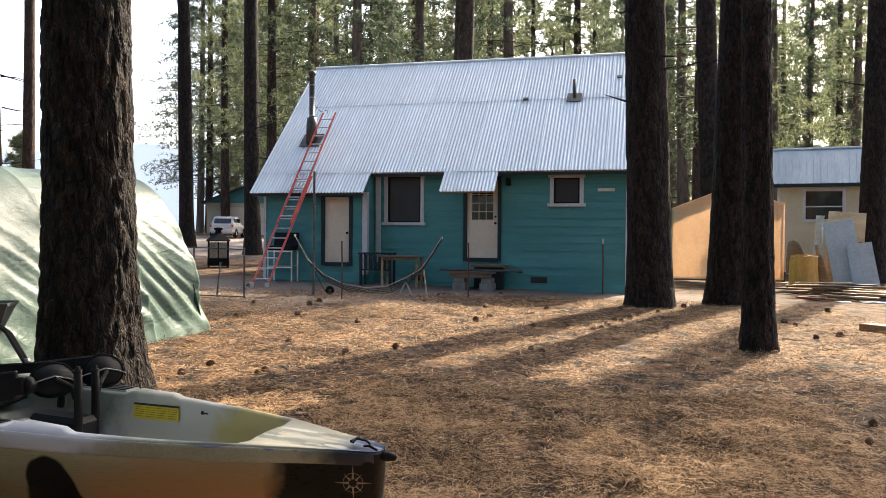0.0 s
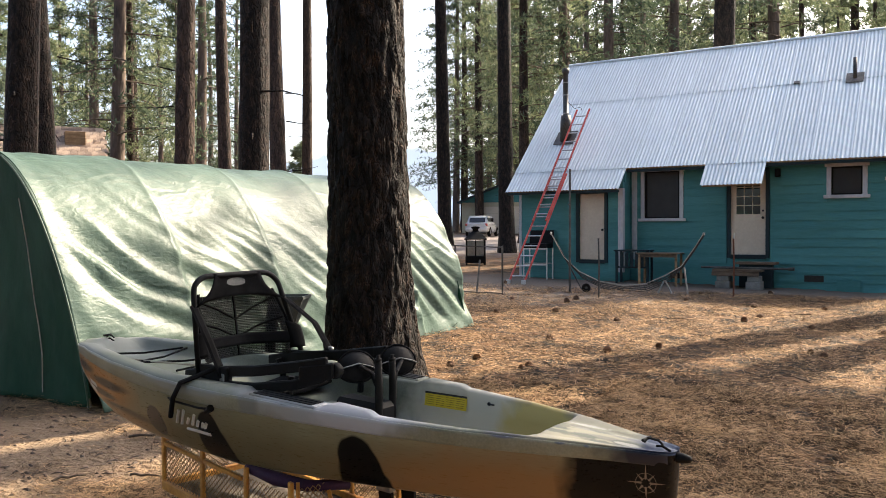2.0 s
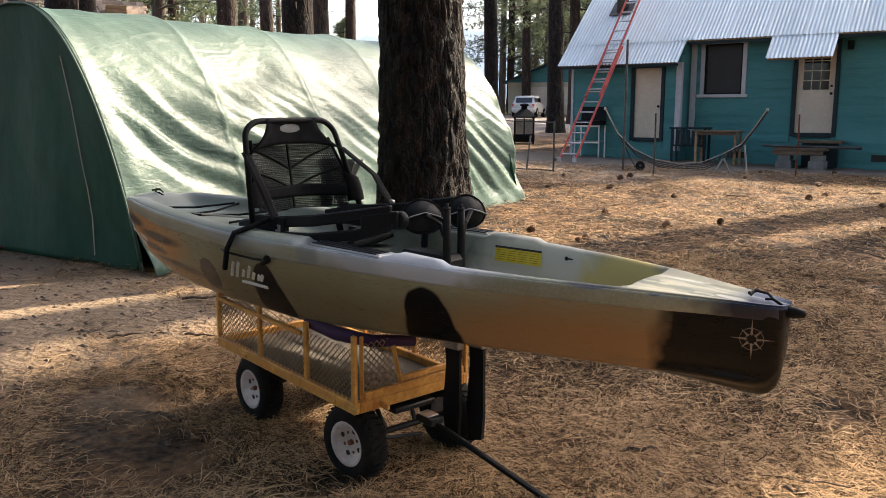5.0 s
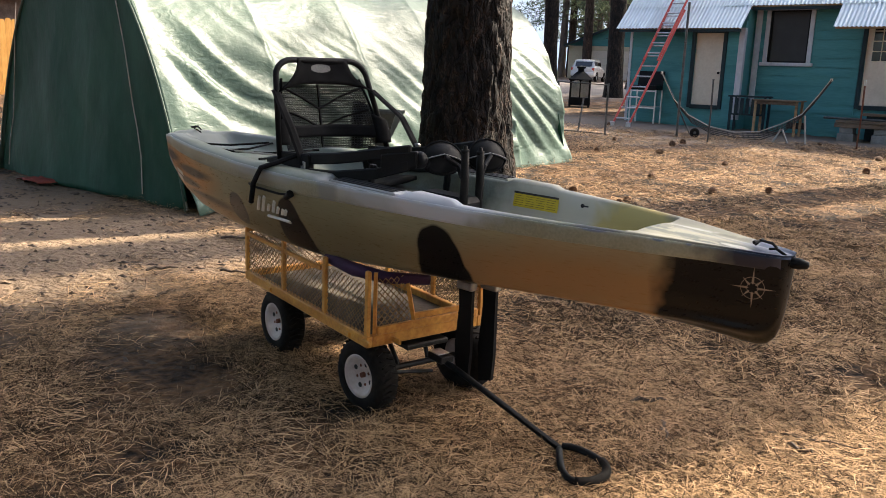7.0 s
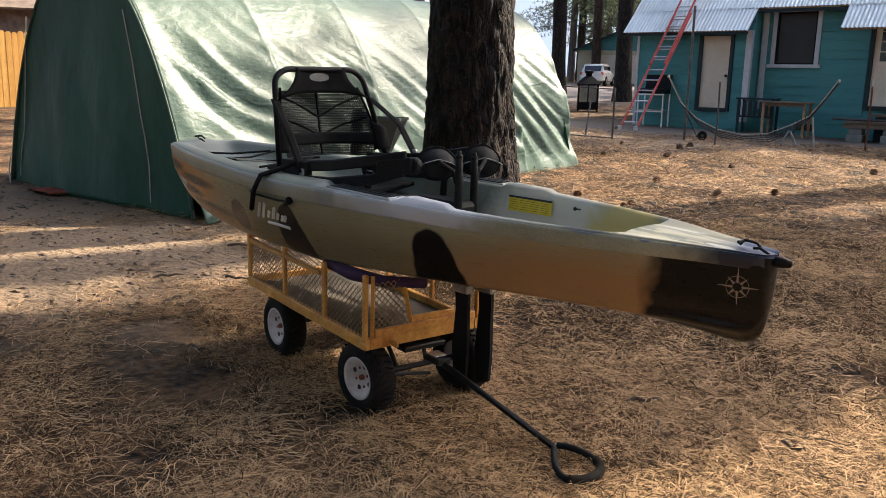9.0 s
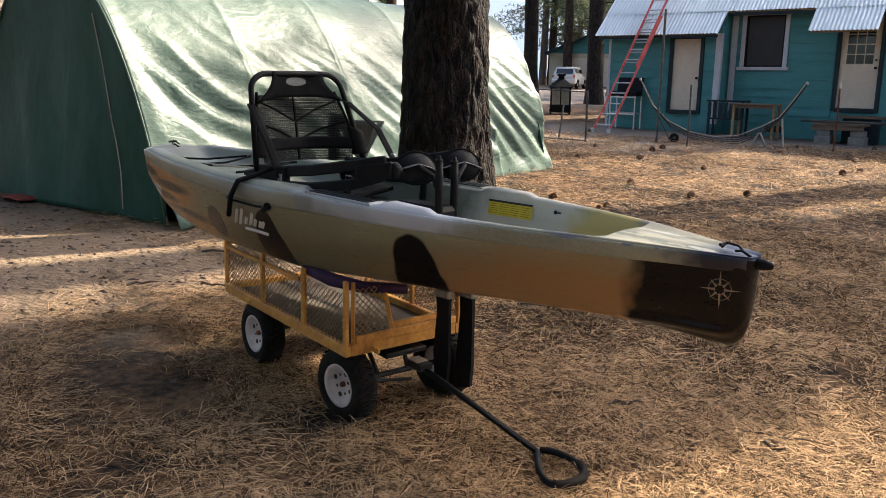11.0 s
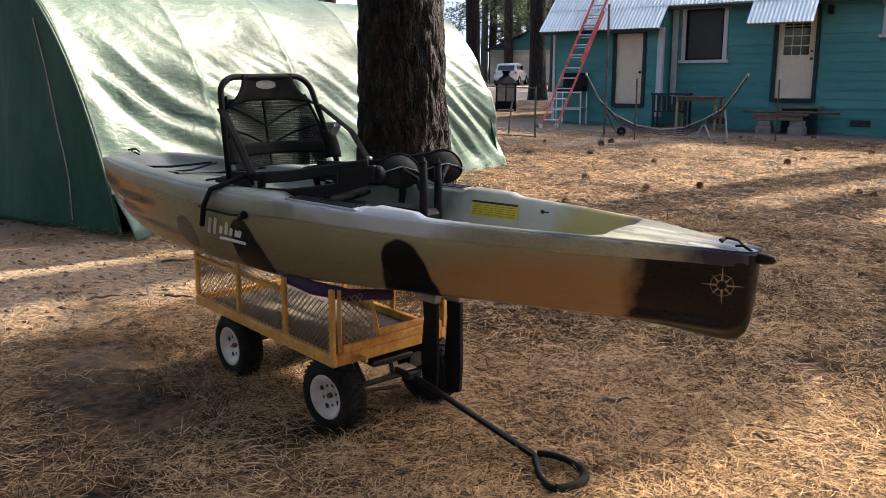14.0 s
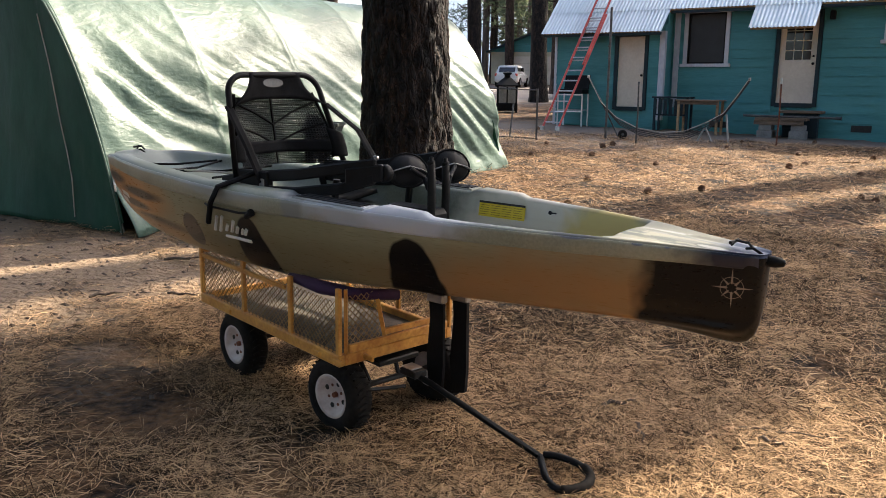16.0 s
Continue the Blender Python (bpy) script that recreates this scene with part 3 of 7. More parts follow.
PITCH = math.degrees(math.atan2(RIDGE_Z - EAVE_Z, RIDGE_Y - EAVE_Y))
RUN = math.hypot(RIDGE_Z - EAVE_Z, RIDGE_Y - EAVE_Y)
roof = part("roof", B((X0 - 0.2, 0, -0.09), (4.72, RUN - 0.02, -0.03)), plank, house, "corrugated galvanised gable roof", m=pose(0, EAVE_Y, EAVE_Z, PITCH, 0, 0))
n_sheets = 12
sheet_w = (4.76 - (X0 - 0.27)) / n_sheets
SEAM = 3.22
for i in range(n_sheets):
    x = X0 - 0.27 + i * sheet_w
    low = (BX1 - 0.02) > x + sheet_w * 0.5
    corrugated("roof_sheet", sheet_w + 0.03, SEAM + (0.0 if not low else 0.0), galv, roof, pose(x, 0, 0.012), seed=i, rows=4)
    corrugated("roof_sheet", sheet_w + 0.03, RUN - SEAM + 0.12, galv, roof, pose(x, SEAM - 0.1, 0.026), seed=i + 40, rows=3)
# the lower sheets over the bump-out and the hood over the door
LOW_RUN = math.hypot(EAVE_Z - LOW_Z, EAVE_Y - LOW_Y)
for i in range(4):
    corrugated("roof_sheet", (BX1 + 0.0 - (X0 - 0.27)) / 4 + 0.02, LOW_RUN + 0.12, galv, roof, pose(X0 - 0.27 + i * (BX1 - X0 + 0.27) / 4, -LOW_RUN, -0.004), seed=i + 80)
part("roof_deck", B((X0 - 0.2, -LOW_RUN + 0.04, -0.08), (BX1 - 0.05, 0.02, -0.03)), plank, roof)
part("awning", B((-0.02, 0, -0.06), (1.32, 0.72, -0.02)), plank, house, m=pose(-0.12, -0.86, 2.44, 44, 0, 0))
corrugated("awning_sheet", 1.42, 0.80, galv, house, pose(-0.17, -0.90, 2.44, 44, 0, 0), seed=99, label="corrugated metal awning over the back door")
part("ridge_cap", T([(X0 - 0.27, RIDGE_Y, RIDGE_Z + 0.02), (4.76, RIDGE_Y, RIDGE_Z + 0.02)], 0.06, 8), galv, house)
part("back_roof", B((X0 - 0.27, 0, -0.05), (4.76, RUN, 0.0)), galv, house, m=pose(0, 2 * RIDGE_Y - EAVE_Y, EAVE_Z, 180 - PITCH, 0, 0))
part("fascia", B((BX1 + 0.02, EAVE_Y + 0.02, EAVE_Z - 0.1), (4.7, EAVE_Y + 0.05, EAVE_Z - 0.03)), teal_dark, house)
part("fascia", B((X0 - 0.2, LOW_Y + 0.03, LOW_Z - 0.08), (BX1, LOW_Y + 0.06, LOW_Z - 0.02)), teal_dark, house)


def window(hole, grille=False):
    a, b, c, d = hole
    w = part("window", B((a + 0.03, 0.03, c + 0.03), (b - 0.03, 0.045, d - 0.03)), screen_mat, house, "dark window in a white painted frame")
    for lo, hi in (((a - 0.1, -0.05, c), (a, 0.06, d)), ((b, -0.05, c), (b + 0.1, 0.06, d)), ((a - 0.14, -0.055, d), (b + 0.14, 0.06, d + 0.09))):
        part("frame", B(lo, hi, 0.006), white_trim, w)
    part("sill", B((a - 0.16, -0.09, c - 0.08), (b + 0.16, 0.06, c), 0.008), white_trim, w)
    for lo, hi in (((a, -0.02, c), (a + 0.035, 0.05, d)), ((b - 0.035, -0.02, c), (b, 0.05, d)), ((a, -0.02, d - 0.035), (b, 0.05, d)), ((a, -0.02, c), (b, 0.05, c + 0.035))):
        part("sash", B(lo, hi), black_plastic, w)
    return w


window(W1)
window(W2)


def door(hole, lites, y):
    a, b, c, d = hole
    w = part("door", B((a, 0.02, c), (b, 0.065, d), 0.004), cream, house, "cream painted door with dark frame", m=pose(0, y, 0))
    for lo, hi in (((a - 0.085, -0.05, c - 0.08), (a, 0.1, d + 0.085)), ((b, -0.05, c - 0.08), (b + 0.085, 0.1, d + 0.085)), ((a, -0.05, d), (b, 0.1, d + 0.085)), ((a, -0.06, c - 0.1), (b, 0.1, c))):
        part("frame", B(lo, hi, 0.004), teal_dark, w)
    bm = lathe(bmesh.new(), [(0.0, 0), (0.03, 0.0), (0.032, 0.03), (0.02, 0.055), (0, 0.06)], 12, pose(b - 0.07, 0.02, c + (0.9 if lites else 0.78), 90))
    part("door_knob", bm, black_plastic, w)
    if lites:
        part("deadbolt", lathe(bmesh.new(), [(0, 0), (0.026, 0), (0.024, 0.03), (0, 0.03)], 12, pose(b - 0.07, 0.02, c + 1.07, 90)), black_plastic, w)
        g0, g1, h0, h1 = a + 0.12, b - 0.12, c + 0.98, d - 0.16
        for i in range(3):
            for j in range(4):
                part("pane", B((g0 + (g1 - g0) * i / 3 + 0.012, 0.012, h0 + (h1 - h0) * j / 4 + 0.012), (g0 + (g1 - g0) * (i + 1) / 3 - 0.012, 0.018, h0 + (h1 - h0) * (j + 1) / 4 - 0.012)), dark_glass, w)


door(D1, False, BY)
door(D2, True, 0)
# stove pipe with its flashing, and the roof vents
def on_roof(x, up):
    return pose(0, EAVE_Y, EAVE_Z, PITCH) @ Vector((x, up, 0.03))


p = on_roof(-4.33, 1.45)
chim = part("chimney", lathe(bmesh.new(), [(0.17, -0.2), (0.15, 0.45), (0.135, 0.64), (0.075, 0.66), (0.075, 1.82), (0.105, 1.84), (0.105, 1.95), (0.05, 1.98), (0, 1.98)], 18), dark_metal, house, "tall metal stove pipe with a cap", True, Matrix.Translation(p))
part("flashing", B((-0.3, -0.28, 0.0), (0.3, 0.3, 0.012)), dark_metal, chim, m=pose(0, 0, 0, PITCH))
for z in (0.68, 1.2, 1.55):
    part("collar", lathe(bmesh.new(), [(0.076, z), (0.086, z), (0.086, z + 0.03), (0.076, z + 0.03)], 18, close=True), steel, chim)
part("stay", T([(0.08, 0, 1.0), (0.25, 0.05, 0.82), (0.42, 0.1, 0.86), (0.45, 0.1, 0.75)], 0.008, 5), dark_metal, chim)
p = on_roof(2.92, 3.15)
vent = part("roof_vent", lathe(bmesh.new(), [(0.05, -0.1), (0.045, 0.5), (0, 0.5)], 12), dark_metal, house, "small metal vent pipe", True, Matrix.Translation(p))
part("flashing", B((-0.2, -0.2, 0.0), (0.2, 0.2, 0.012)), dark_metal, vent, m=pose(0, 0, 0, PITCH))
for x, up in ((1.57, 3.15), (4.1, 4.08)):
    part("roof_patch", B((-0.07, -0.05, 0), (0.07, 0.05, 0.03), 0.006), dark_metal, house, m=pose(*on_roof(x, up), PITCH))
part("porch_lamp", B((1.40, -0.14, 2.62), (1.52, -0.03, 2.82), 0.02), black_plastic, house, "small dark wall lamp")
part("sign", B((3.72, -0.05, 2.46), (4.14, -0.034, 2.54), 0.003), decal_white, house, "weathered pale sign board")
for x in (-1.15, 2.05):
    part("foundation_vent", B((x, -0.04, 0.13), (x + 0.42, -0.028, 0.28)), ink, house)
for x0, x1, z0, z1 in ((2.75, 3.25, -0.08, 0.2), (4.0, 4.4, -0.1, 0.14)):
    part("skirt_panel", B((x0, -0.06, z0), (x1, -0.04, z1), 0.004), teal, house)

# ---- shelter tent: hoops under a tarpaulin ----
TENT_RZ = math.degrees(math.atan2(6.5, 1.33)) - 90
tent = thing("shelter_tent", "green tarpaulin hoop shelter with a closed front panel", "tent", pose(-5.45, 6.5, G(-5.45, 6.5), 0, 0, TENT_RZ))
TH, T_A0, T_A1 = 2.42, -0.19, 6.6


def half_width(u):
    return 1.75 - 0.15 * u


def centre(u):
    return -1.63 + 0.06 * u


def askew(s):
    """The front stands a little askew: its right foot lies farther back."""
    return 0.09 * s


def arch(s):
    """The height over the ground at a share s of the half width."""
    return TH * max(0.0, 1 - abs(s) ** 2.4) ** 0.85


HOOPS = [T_A0 + (T_A1 - T_A0) * i / 5 for i in range(6)]


def ridged(x, y, z):
    return 1 - 2 * abs(noise.noise((x, y, z)))


def cover(u, v):
    """u runs from front to back, v from the right foot over the ridge to the left foot."""
    a = T_A0 + (T_A1 - T_A0) * u
    s = 2 * v - 1
    s = math.copysign(abs(s) ** 0.62, s)
    bay = (u * 5) % 1
    sag = 1.75 * bay ** 0.45 * (1 - bay) if 0 < u < 1 else 0
    seam = math.exp(-(min(bay, 1 - bay) / 0.028) ** 2)
    z = arch(s)
    side = abs(s)
    h = z / TH
    # pulled folds that run down and back from each hoop, as stretched cloth shows
    band = smoothstep(0.02, 0.25, h) * smoothstep(0.84, 0.45, h)
    warp = noise.noise((a * 0.7, h * 1.8, 4))
    run = a / 1.37 + 2.3 * h
    fold = (ridged(2.7 * run + 0.7 * warp, 0.25 * a - 0.35 * h, 3) - 0.3) * band
    fold += 0.42 * (ridged(5.3 * run + 1.1 * warp, 0.7 * a - 0.8 * h, 8) - 0.3) * (0.15 + 0.85 * band)
    fold += 0.22 * noise.noise((a * 2.2 + h * 3, h * 4.5 - a, 9))
    crease = (ridged(a * 2.6 + h * 2, h * 11, 2) - 0.4) * 1.6 + 0.4 * noise.noise((a * 7, h * 22, 5))
    out = 0.068 * fold + 0.0028 * crease - (0.035 + 0.03 * smoothstep(0.95, 0.6, h)) * sag + 0.010 * seam
    out *= smoothstep(0.0, 0.03, u) * 0.95 + 0.05
    nx = -side * math.copysign(1, s)
    nz = (1 - side * side) ** 0.5
    foot = 0.05 * (1 - min(1, h / 0.12)) * (1 + noise.noise((a * 3, 0, 6)))
    if s < 0:
        foot += 0.17 * smoothstep(0.10, 0.0, u) * smoothstep(0.24, 0.0, h)
    return Vector((centre(u) - half_width(u) * s + nx * (out + foot), a - askew(s) * (1 - u), max(0.0, z + nz * out)))


bm = grid(bmesh.new(), 270, 140, cover)
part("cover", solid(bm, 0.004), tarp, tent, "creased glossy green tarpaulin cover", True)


def front_y(u, v):
    return T_A0 + askew(2 * u - 1) + 0.03 + 0.02 * noise.noise((u * 7, v * 2.5, 1)) + 0.010 * math.sin(u * 26 + 2 * v) * (1 - v) - 0.10 * (1 - v) ** 2 * math.sin(u * math.pi) + 0.008 * ridged(u * 9 + v, v * 3, 2)


def front(u, v):
    s = (2 * u - 1) * (0.985 - 0.03 * smoothstep(0.8, 0.0, v) * u)
    return Vector((centre(0) + half_width(0) * s, front_y(u, v), 0.03 * math.sin(u * math.pi) + v * (arch(s) - 0.016)))


part("front_panel", solid(grid(bmesh.new(), 60, 50, front), 0.004), tarp_front, tent, "green closed door panel in a shade-dark colour, with pale zips", True)
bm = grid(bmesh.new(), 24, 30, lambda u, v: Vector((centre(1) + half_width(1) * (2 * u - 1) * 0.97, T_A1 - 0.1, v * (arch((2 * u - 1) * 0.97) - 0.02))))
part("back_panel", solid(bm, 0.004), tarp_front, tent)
for i, a in enumerate(HOOPS):
    pts = []
    for k in range(25):
        s = math.copysign(abs(2 * k / 24 - 1) ** 0.62, 2 * k / 24 - 1)
        pts.append((centre(i / 5) + half_width(i / 5) * s * 0.955, a + (0.06 + askew(s) if i == 0 else -0.05 if i == 5 else 0), max(0.0, arch(s) - 0.09)))
    part("hoop", T(pts, 0.022, 6), steel, tent)
part("hem", T([(centre(0) - half_width(0) * math.copysign(abs(2 * k / 40 - 1) ** 0.62, 2 * k / 40 - 1), T_A0 - askew(2 * k / 40 - 1), arch(abs(2 * k / 40 - 1) ** 0.62)) for k in range(41)], 0.009, 6), tarp, tent, smooth=True)
for line in (((-2.76, 1.89), (-2.84, 1.5), (-2.92, 1.08), (-3.01, 0.67), (-3.10, 0.4), (-3.17, 0.13)), ((-0.90, 1.9), (-0.77, 1.45), (-0.65, 0.92), (-0.58, 0.7), (-0.53, 0.45), (-0.52, 0.10))):
    pts = []
    for x, z in line:
        u = 0.5 + (x - centre(0)) / (2 * 0.985 * half_width(0))
        v = z / max(0.05, arch((2 * u - 1) * 0.985))
        pts.append((x, front_y(u, min(1, v)) - 0.012, z))
    part("zip", T(pts, 0.0055, 5), rope, tent)
part("tie_cord", T([(0.07, T_A0 + 0.08, 0.50), (0.10, T_A0 + 0.06, 0.44), (0.08, T_A0 + 0.08, 0.38)], 0.010, 5), decal_white, tent)
part("tie_cord", T([(-3.24, T_A0 - 0.13, 0.35), (-3.27, T_A0 - 0.15, 0.2), (-3.20, T_A0 - 0.17, 0.02)], 0.007, 5), decal_white, tent)

# ---- trees ----
def pine(x, y, r, h, z0, seed, label, rz=0, lean=(0, 0), near=False, mat=None, crown=True, stub=(), limbs=34, tufts=26, spread=3.4, size=0.30, leaf=None, blades=16, flare=0.35, gap=(0, 0)):
    t = thing("pine_tree", label, "tree", pose(x, y, G(x, y), lean[0], lean[1], rz), "pine trees")
    bm = trunk_mesh(r, h, seed, 150 if near else 60, 300 if near else 110, 0.052 if near else 0.045, hi=1.9 if near else None, flare=flare)
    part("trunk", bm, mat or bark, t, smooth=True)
    if crown:
        crown_parts(t, h + 0.5, z0, spread, limbs, tufts, size, blades, seed, leaf or pine_leaf, gap=gap)
    if stub:
        stubs(t, r, stub, seed)
    return t


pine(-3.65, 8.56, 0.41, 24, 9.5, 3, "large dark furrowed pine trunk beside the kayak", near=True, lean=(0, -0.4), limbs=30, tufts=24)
# seen trunks; their unseen crowns, gap and lean are set to place shade
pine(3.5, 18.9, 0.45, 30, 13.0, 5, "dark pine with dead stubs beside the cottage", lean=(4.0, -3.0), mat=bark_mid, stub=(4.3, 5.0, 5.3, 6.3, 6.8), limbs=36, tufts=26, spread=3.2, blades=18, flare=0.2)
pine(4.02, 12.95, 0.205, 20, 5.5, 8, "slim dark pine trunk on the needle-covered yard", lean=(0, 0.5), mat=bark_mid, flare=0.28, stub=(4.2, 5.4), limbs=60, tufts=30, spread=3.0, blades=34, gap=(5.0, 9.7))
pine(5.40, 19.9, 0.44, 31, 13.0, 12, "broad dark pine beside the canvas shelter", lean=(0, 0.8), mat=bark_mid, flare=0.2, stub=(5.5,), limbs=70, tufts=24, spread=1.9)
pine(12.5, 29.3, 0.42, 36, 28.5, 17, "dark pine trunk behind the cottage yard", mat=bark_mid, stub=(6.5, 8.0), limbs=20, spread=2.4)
# two unseen pines, added only to cast shade on the near yard
pine(14.3, 32.2, 0.30, 23.2, 20.4, 15, "unseen short-crowned pine added to shade the yard", limbs=28, tufts=28, spread=2.6, blades=42)
pine(17.9, 32.0, 0.30, 22.4, 20.8, 16, "unseen short-crowned pine added to shade the yard", limbs=24, tufts=28, spread=3.0, blades=42)

# ---- kayak ----
KAYAK = pose(-0.01, 3.73, G(-0.01, 3.73), 0, 0, -15.3) @ pose(0, 0, 0, math.degrees(math.atan(0.0123)), math.degrees(math.atan(0.0241)), 0)
kayak = thing("kayak", "camouflage plastic fishing kayak resting on a yellow cart", "kayak", KAYAK)
HALF = [(-3.87, 0.02), (-3.80, 0.09), (-3.65, 0.17), (-3.4, 0.26), (-3.0, 0.355), (-2.5, 0.415), (-2.0, 0.425), (-1.5, 0.40), (-1.1, 0.35), (-0.8, 0.29), (-0.5, 0.205), (-0.25, 0.125), (-0.1, 0.082), (-0.04, 0.062), (-0.015, 0.048), (-0.005, 0.036), (0.0, 0.02)]
KEEL = [(-3.87, 0.93), (-3.82, 0.86), (-3.7, 0.77), (-3.5, 0.675), (-3.2, 0.60), (-2.8, 0.565), (-2.0, 0.553), (-1.6, 0.590), (-1.3, 0.614), (-1.0, 0.636), (-0.8, 0.648), (-0.53, 0.657), (-0.31, 0.652), (-0.12, 0.643), (-0.07, 0.645), (-0.04, 0.657), (-0.02, 0.684), (-0.01, 0.716), (-0.004, 0.77), (0.0, 0.86)]
SHEER = [(-3.87, 0.95), (-3.5, 0.985), (-3.0, 0.975), (-2.2, 0.955), (-1.5, 0.958), (-1.0, 0.956), (-0.5, 0.957), (0.0, 0.945)]
RIM = [(-3.87, 0.02), (-3.4, 0.10), (-2.9, 0.11), (-2.2, 0.10), (-1.95, 0.13), (-1.5, 0.135), (-1.15, 0.06), (-0.6, 0.035), (-0.5, 0.03), (0.0, 0.01)]
FLOOR = [(-3.87, 0.965), (-3.62, 1.0), (-3.5, 0.985), (-3.42, 0.93), (-2.75, 0.91), (-2.6, 0.88), (-1.95, 0.87), (-1.85, 0.80), (-1.45, 0.76), (-0.9, 0.76), (-0.60, 0.77), (-0.56, 0.79), (-0.537, 0.960), (-0.53, 0.9615), (-0.25, 0.956), (0.0, 0.949)]
DROP = [(-3.87, 0), (-3.55, 0), (-3.42, 1), (-0.56, 1), (-0.537, 0), (0.0, 0)]


def bx(x):
    """Draws the bow in a little."""
    return x - 0.054 * smoothstep(-0.6, 0.0, x)


def hull_point(x, v):
    """v from the keel (0) to the gunwale (1), on the +y side."""
    b, k, s = interp(x, HALF), interp(x, KEEL), interp(x, SHEER)
    th = v * math.pi / 2
    bluff = smoothstep(-0.6, -0.05, x) * 0.5
    y = b * math.sin(th) ** (0.62 + bluff)
    z = s - (s - k) * math.cos(th) ** (0.85 + 0.25 * bluff)
    z += 0.012 * math.sin(min(1, v * 1.25) * math.pi * 3) * smoothstep(0.1, 0.3, b) * (1 - v)
    # moulded chine along the lower side
    y += 0.018 * math.exp(-((v - 0.38) / 0.07) ** 2) * smoothstep(0.03, 0.10, b) * smoothstep(-2.6, -1.2, x)
    return y, z


XS = sorted({*[-3.87 + 3.87 * i / 90 for i in range(91)], -0.005, -0.01, -0.015, -0.02, -0.03, -0.06, -0.075, -3.85, -3.83, -0.60, -0.565, -0.56, -0.555, -0.542, -0.537, -0.53, -0.52, -1.945, -1.91, -1.44, -1.405, -1.20, -1.16})
VS = [i / 36 for i in range(37)]
bm = bmesh.new()
rows = []
for x in XS:
    line = []
    for v in VS[::-1]:
        y, z = hull_point(x, v)
        line.append(bm.verts.new((bx(x), -y, z)))
    for v in VS[1:]:
        y, z = hull_point(x, v)
        line.append(bm.verts.new((bx(x), y, z)))
    rows.append(line)
for a, b in zip(rows, rows[1:]):
    for i in range(len(a) - 1):
        bm.faces.new((a[i], a[i + 1], b[i + 1], b[i]))
for end in (rows[0][::-1], rows[-1]):
    bm.faces.new(end)
bmesh.ops.recalc_face_normals(bm, faces=bm.faces[:])
TAN, BLACKC = (0.285, 0.160, 0.068), (0.005, 0.005, 0.0055)
hull_mat = surf("camouflage_hull_plastic", (0.195, 0.188, 0.118), (0.285, 0.275, 0.178), 3.5, 0.30, 0, 0.06, 60, (0.3, 1, 3.0), 0.19, 0.0008)
blotched(hull_mat, [((0.175, 0.143, 0.076), (-1.9, -0.2, 0.5), (2.2, 2, 0.36)), (TAN, (-0.55, -0.2, 0.64), (0.72, 2, 0.26)), ((0.40, 0.18, 0.05), (-3.35, -0.2, 0.82), (0.52, 2, 0.12)), ((0.03, 0.022, 0.018), (-3.50, -0.2, 0.88), (0.16, 2, 0.028)), ((0.04, 0.028, 0.02), (-3.10, -0.2, 0.84), (0.24, 2, 0.026)), ((0.05, 0.032, 0.02), (-3.25, -0.2, 0.77), (0.22, 2, 0.022)), ((0.05, 0.032, 0.02), (-2.95, -0.2, 0.71), (0.3, 2, 0.03)), (TAN, (-3.2, -0.2, 0.66), (0.5, 2, 0.05))], 0.3, 0.08, 6)
blotched(hull_mat, [
                    (BLACKC, (0.12, 0, 0.66), (0.555, 2, 0.62)), (BLACKC, (-1.25, 0, 0.62), (0.135, 2, 0.20)), (BLACKC, (-1.245, 0, 0.765), (0.105, 2, 0.115)), (BLACKC, (-2.12, 0, 0.64), (0.12, 2, 0.20)), (BLACKC, (-2.125, 0, 0.76), (0.085, 2, 0.10)), ((0.035, 0.03, 0.026), (-2.585, 0, 0.73), (0.085, 2, 0.085))], 0.05, 0.05, 10)
part("hull", bm, hull_mat, kayak, "olive and tan camouflage hull with black blotches", True)

# deck, side decks and cockpit well in one moulding
bm = bmesh.new()
rows = []
for x in XS:
    b, s, rim, fl, dr = interp(x, HALF), interp(x, SHEER), interp(x, RIM), interp(x, FLOOR), interp(x, DROP)
    rim = min(rim, b * 0.7)
    inner = b - rim
    up = 0.014 * smoothstep(-2.5, -2.3, x) * smoothstep(-1.165, -1.205, x) * (1 - smoothstep(-1.945, -1.91, x) * smoothstep(-1.405, -1.44, x))
    half = [(b, s), (b - 0.006, s + 0.008), (b - min(0.03, rim * 0.3), s + 0.012 + up), (inner + 0.012, s + 0.012 + up), (inner, s + 0.002 * dr + 0.012 * (1 - dr) + up)]
    s0 = s + 0.012 * (1 - dr)
    wall_in = inner - 0.035 * dr
    half += [(inner - 0.008 * dr - (1 - dr) * 0.12 * inner, s0 + (fl - s0) * 0.35), (wall_in - (1 - dr) * 0.3 * inner, s0 + (fl - s0) * 0.85), (wall_in * 0.86 - (1 - dr) * 0.25 * inner, fl), (wall_in * 0.4, fl + 0.004), (0, fl + 0.006)]
    line = [bm.verts.new((bx(x), y, z)) for y, z in half] + [bm.verts.new((bx(x), -y, z)) for y, z in half[-2::-1]]
    rows.append(line)
for a, b in zip(rows, rows[1:]):
    for i in range(len(a) - 1):
        bm.faces.new((a[i], a[i + 1], b[i + 1], b[i]))
bmesh.ops.recalc_face_normals(bm, faces=bm.faces[:])
band_mat = surf("olive_gunwale_plastic", (0.18, 0.178, 0.125), (0.30, 0.295, 0.225), 3.5, 0.38, 0, 0.06, 110, (1, 1, 1), 0.42, 0.001)
